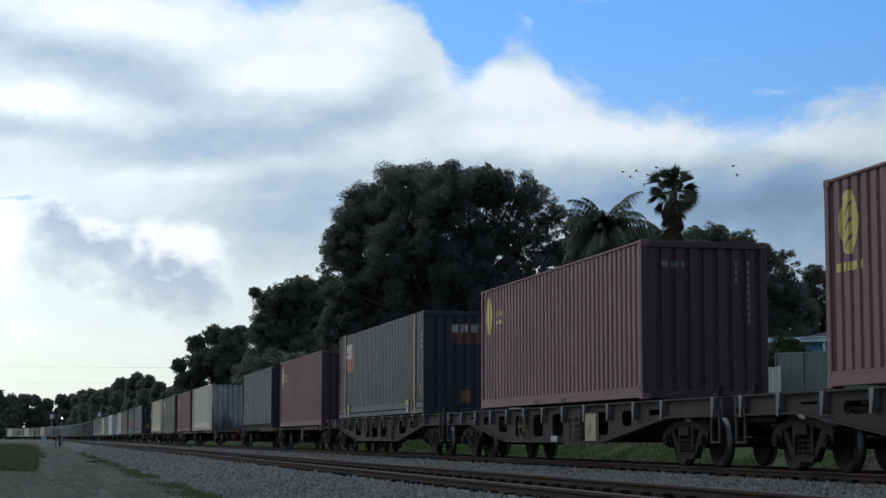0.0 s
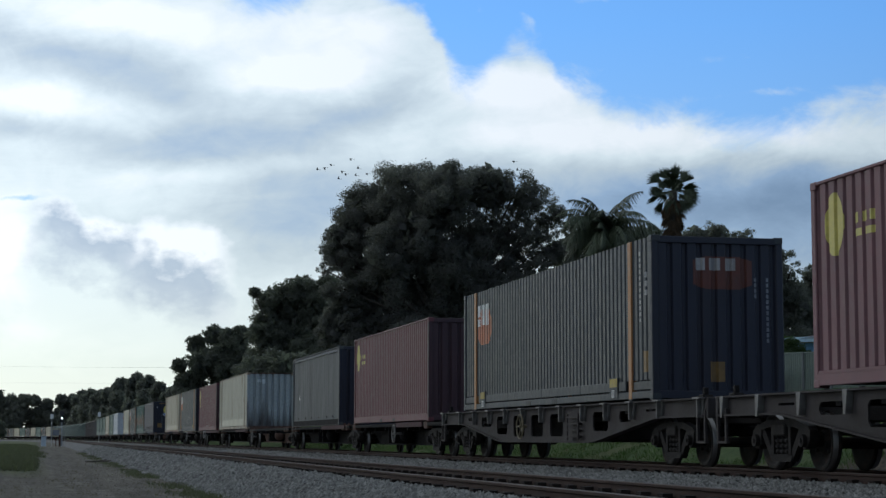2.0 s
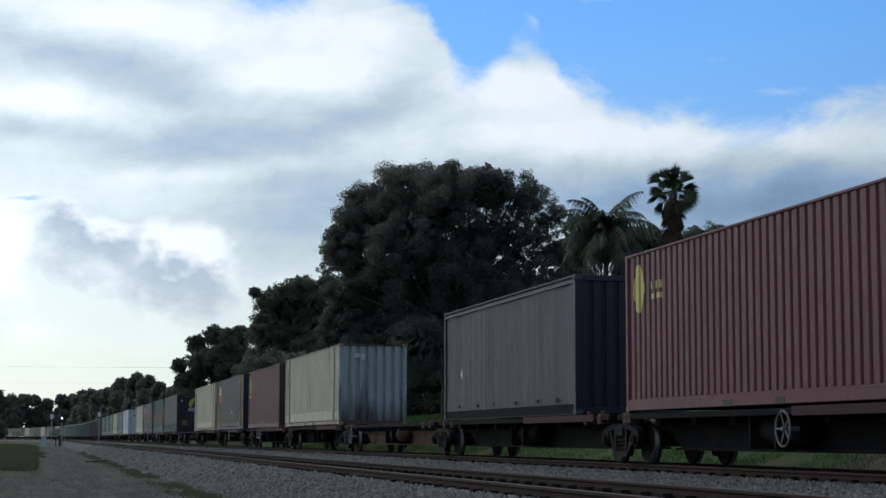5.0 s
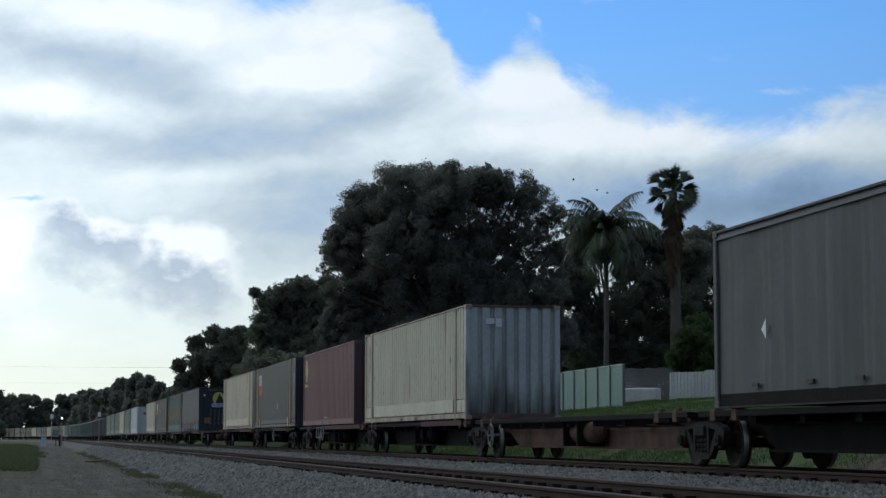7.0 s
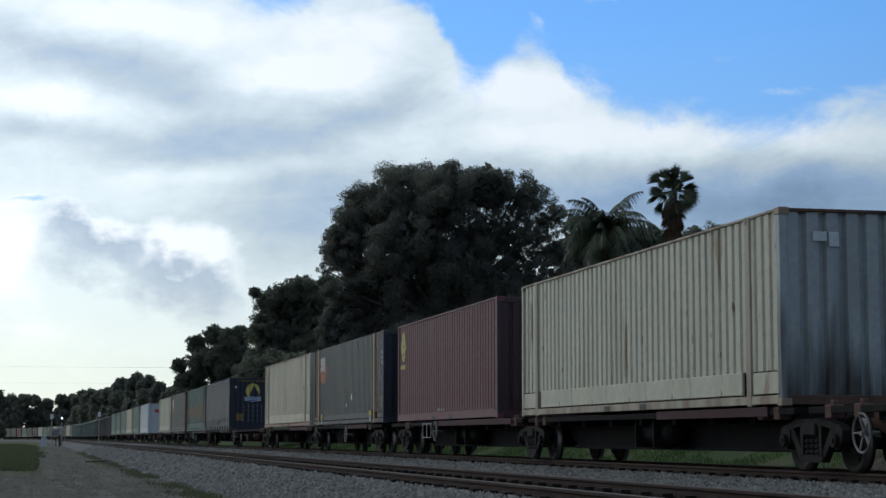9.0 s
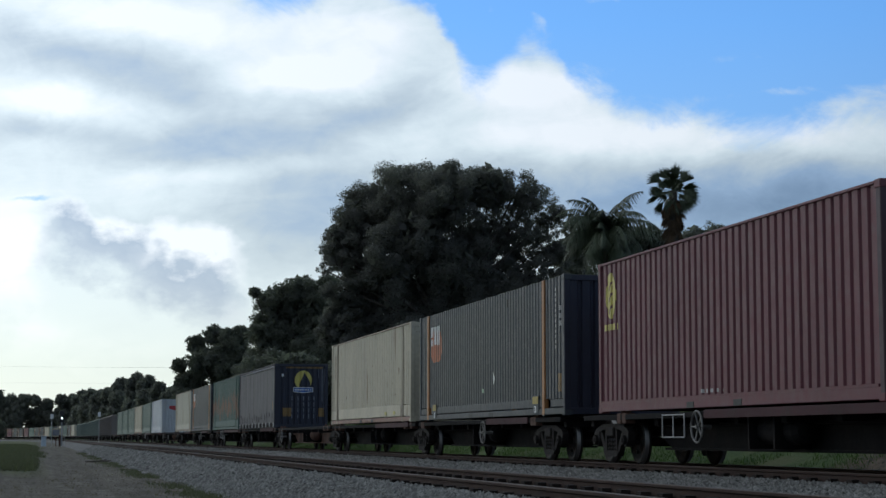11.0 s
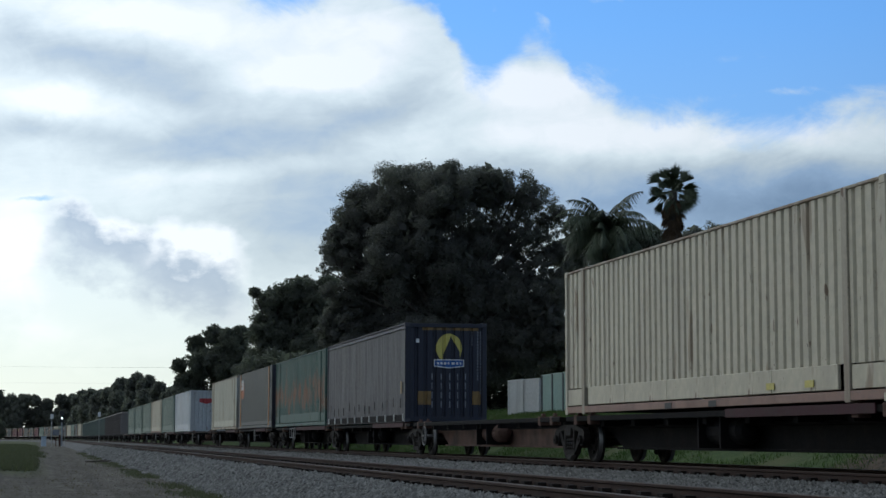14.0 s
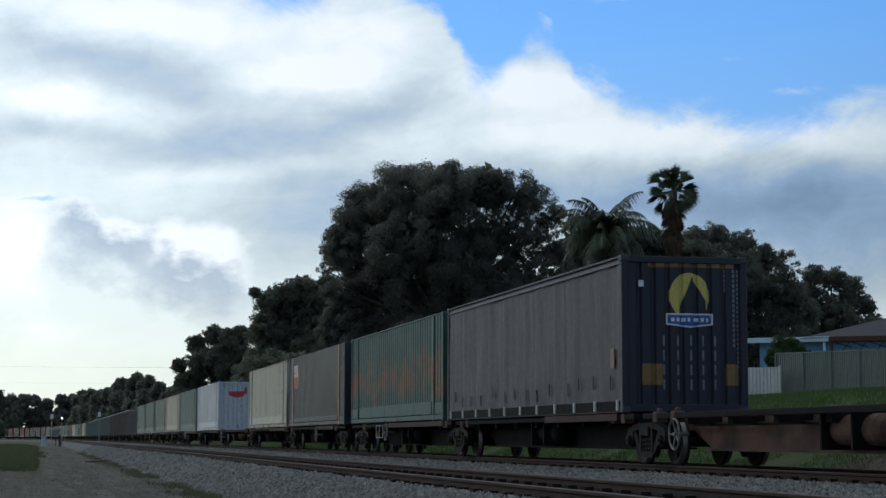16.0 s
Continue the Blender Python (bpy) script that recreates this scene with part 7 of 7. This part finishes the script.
def scatter_clods():
    rng = np.random.default_rng(23)
    n = 5000
    x, y = rng.uniform(14.6, 19.0, n), rng.uniform(22, 37, n)
    keep = y < 34.5 + (x - 15.5) * 0.8
    x, y = x[keep], y[keep]
    n = len(x)
    z = np.array([ground_height(a, b) for a, b in zip(x, y)])
    r = 0.018 + 0.07 * rng.random(n) ** 3
    base = np.array([(1, 0, -0.2), (-0.5, 0.87, -0.2), (-0.5, -0.87, -0.2), (0, 0, 0.7)], float)
    v = base[None] * rng.uniform(0.6, 1.3, (n, 4, 1)) * r[:, None, None] + np.stack([x, y, z], 1)[:, None]
    f = np.array([(0, 1, 3), (1, 2, 3), (2, 0, 3)])
    tris = (np.arange(n)[:, None, None] * 4 + f[None]).reshape(-1, 3)
    tagged(new("soil_clods", fast_mesh("soil_clods", v.reshape(-1, 3), tris, ["pebble"])), "loose stones and clods on the bare bank", "soil", kind="stuff")


scatter_stones()
scatter_pebbles()
scatter_clods()
scatter_blades("bank_grass", "long green grass on the railway bank", "grass", 260000, bank_spots, 0.13, 31, wide=0.014)
scatter_blades("dry_weeds", "tufts of dry weeds on the railway bank", "weed", 2200, bank_spots, 0.24, 32, wide=0.014)
scatter_blades("verge_grass", "dull green grass beside the gravel road", "dull_grass", 70000, verge_spots, 0.24, 33, lean=0.6, wide=0.016)
scatter_blades("toe_weeds", "low weeds along the foot of the ballast", "dull_grass", 15000, toe_spots, 0.10, 34, wide=0.013)
scatter_blades("road_weeds", "thin dry grass between the wheel tracks", "weed", 7000, road_spots, 0.05, 35, wide=0.012)


# ---- birds ----
BIRDS = []


def bird(label):
    ob = tagged(empty("bird"), label, "bird", "birds in flight")
    bm = bmesh.new()
    bmesh.ops.create_icosphere(bm, subdivisions=1, radius=1.0)
    for v in bm.verts:
        v.co = Vector((v.co.x * 0.035, v.co.y * 0.125, v.co.z * 0.035))
    tail = [bm.verts.new(p) for p in ((-0.02, -0.12, 0), (0.02, -0.12, 0), (0.05, -0.27, 0.0), (-0.05, -0.27, 0.0))]
    bm.faces.new(tail)
    part("body", bm, "bird", ob)
    for s in (-1, 1):
        bm = bmesh.new()
        up = [bm.verts.new((s * x, y, z)) for x, y, z in ((0.016, 0.055, 0.010), (0.13, 0.07, 0.011), (0.25, -0.045, 0.003), (0.12, -0.04, 0.006), (0.016, -0.06, 0.006))]
        lo = [bm.verts.new((v.co.x, v.co.y, v.co.z - 0.012)) for v in up]
        bm.faces.new(up), bm.faces.new(lo[::-1])
        for k in range(5):
            bm.faces.new((up[k], lo[k], lo[(k + 1) % 5], up[(k + 1) % 5]))
        w = part("wing", bm, "bird", ob)
        BIRDS.append((w, s))
    return ob


def sky_place(az, el, d):
    a, e = radians(az), radians(el)
    return Vector((math.sin(a) * math.cos(e) * d, math.cos(a) * math.cos(e) * d, math.sin(e) * d + EYE[2]))


# seconds, azimuth and height in degrees of each flock's heart
FLOCK_OUT = [(0, 19.1, 8.30), (0.4, 17.25, 8.19), (0.8, 15.28, 8.48), (1.2, 13.13, 8.73), (1.6, 11.07, 8.78), (2.2, 8.53, 8.32), (2.6, 7.36, 8.19), (3.0, 7.29, 7.91), (3.3, 7.59, 7.62), (3.6, 8.32, 7.33), (3.9, 9.14, 7.37), (4.2, 10.00, 7.12), (5.0, 11.43, 6.36), (7.0, 12.69, 5.29), (16.0, 13.22, 4.57)]
FLOCK_PAIR = [(0, 21.8, 8.5), (0.8, 19.82, 8.19), (1.2, 18.58, 8.01), (2.2, 13.85, 8.69), (3.0, 10.32, 8.80), (3.5, 8.84, 7.98), (3.9, 9.39, 7.80), (4.3, 10.36, 7.08), (5.5, 11.79, 6.19), (8.0, 12.87, 4.93), (16.0, 13.40, 4.57)]
FLOCK_BACK = [(0, 12.2, 5.2), (4, 13.2, 6.3), (6.5, 16.6, 7.70), (7.0, 17.5, 7.74), (8.5, 21.6, 6.87), (11, 28.0, 5.5), (16, 41.0, 5.0)]
OFFSETS_OUT = [(0.0, 0.0), (0.45, -0.12), (0.52, 0.06), (-0.35, 0.10), (-0.55, -0.02), (0.28, 0.30), (-0.1, -0.26), (-0.78, 0.06), (0.80, -0.08), (0.12, -0.16)]
OFFSETS_PAIR = [(0.0, 0.08), (0.12, -0.16)]
OFFSETS_BACK = [(0.0, 0.05), (0.32, -0.08), (-0.75, 0.40), (1.15, -0.2)]
FLIGHTS = []
for rows, offs, d in ((FLOCK_OUT, OFFSETS_OUT, 128), (FLOCK_PAIR, OFFSETS_PAIR, 132), (FLOCK_BACK, OFFSETS_BACK, 138)):
    for i, (da, de) in enumerate(offs):
        FLIGHTS.append((bird("small dark bird in flight"), rows, da, de, d + 2.0 * i))

build_track("track_near", NEAR_X - TRACK_X, "empty railway track with rusted rails")
build_track("track_far", 0.0, "railway track that carries the freight train")


# ---- what moves ----
def travelled(t):
    """How far the train has come at t seconds."""
    return 9.771 * t + 0.01625 * t * t


def motions():
    for ob, q, z in CARS:
        rows = []
        for t in (0, 2, 4, 6, 8, 10, 12, 14, 16):
            x, y, p = on_line(q - travelled(t))
            rows.append((t, pose(x, y, z, 0, 0, math.degrees(p))))
        walk(ob, rows)
    for wheel, y in ROLLING:
        walk(wheel, [(i / 30, pose(0, y, WHEEL_R, math.degrees(travelled(i / 30) / WHEEL_R))) for i in range(481)])
    for k, (ob, path, da, de, d) in enumerate(FLIGHTS):
        way = sky_place(path[1][1], path[1][2], d) - sky_place(path[0][1], path[0][2], d)
        turn = math.degrees(math.atan2(-way.x, way.y))
        walk(ob, [(t, Matrix.Translation(sky_place(az + da, el + de + 0.08 * math.sin(t * 2 + k), d)) @ pose(0, 0, 0, 6, 12, turn)) for t, az, el in path])
    for k, (wing, s) in enumerate(BIRDS):
        walk(wing, [(i / 15, pose(0, 0, 0, 0, s * 38 * math.sin(i * 1.55 + (k // 2) * 1.3), 0)) for i in range(241)])
    # the cloud layer drifts slowly
    walk(dome, [(0, pose(0, 0, 0, 0, 0, 0.32)), (8, pose(0, 0, 0)), (16, pose(0, 0, 0, 0, 0, -0.32))])


motions()
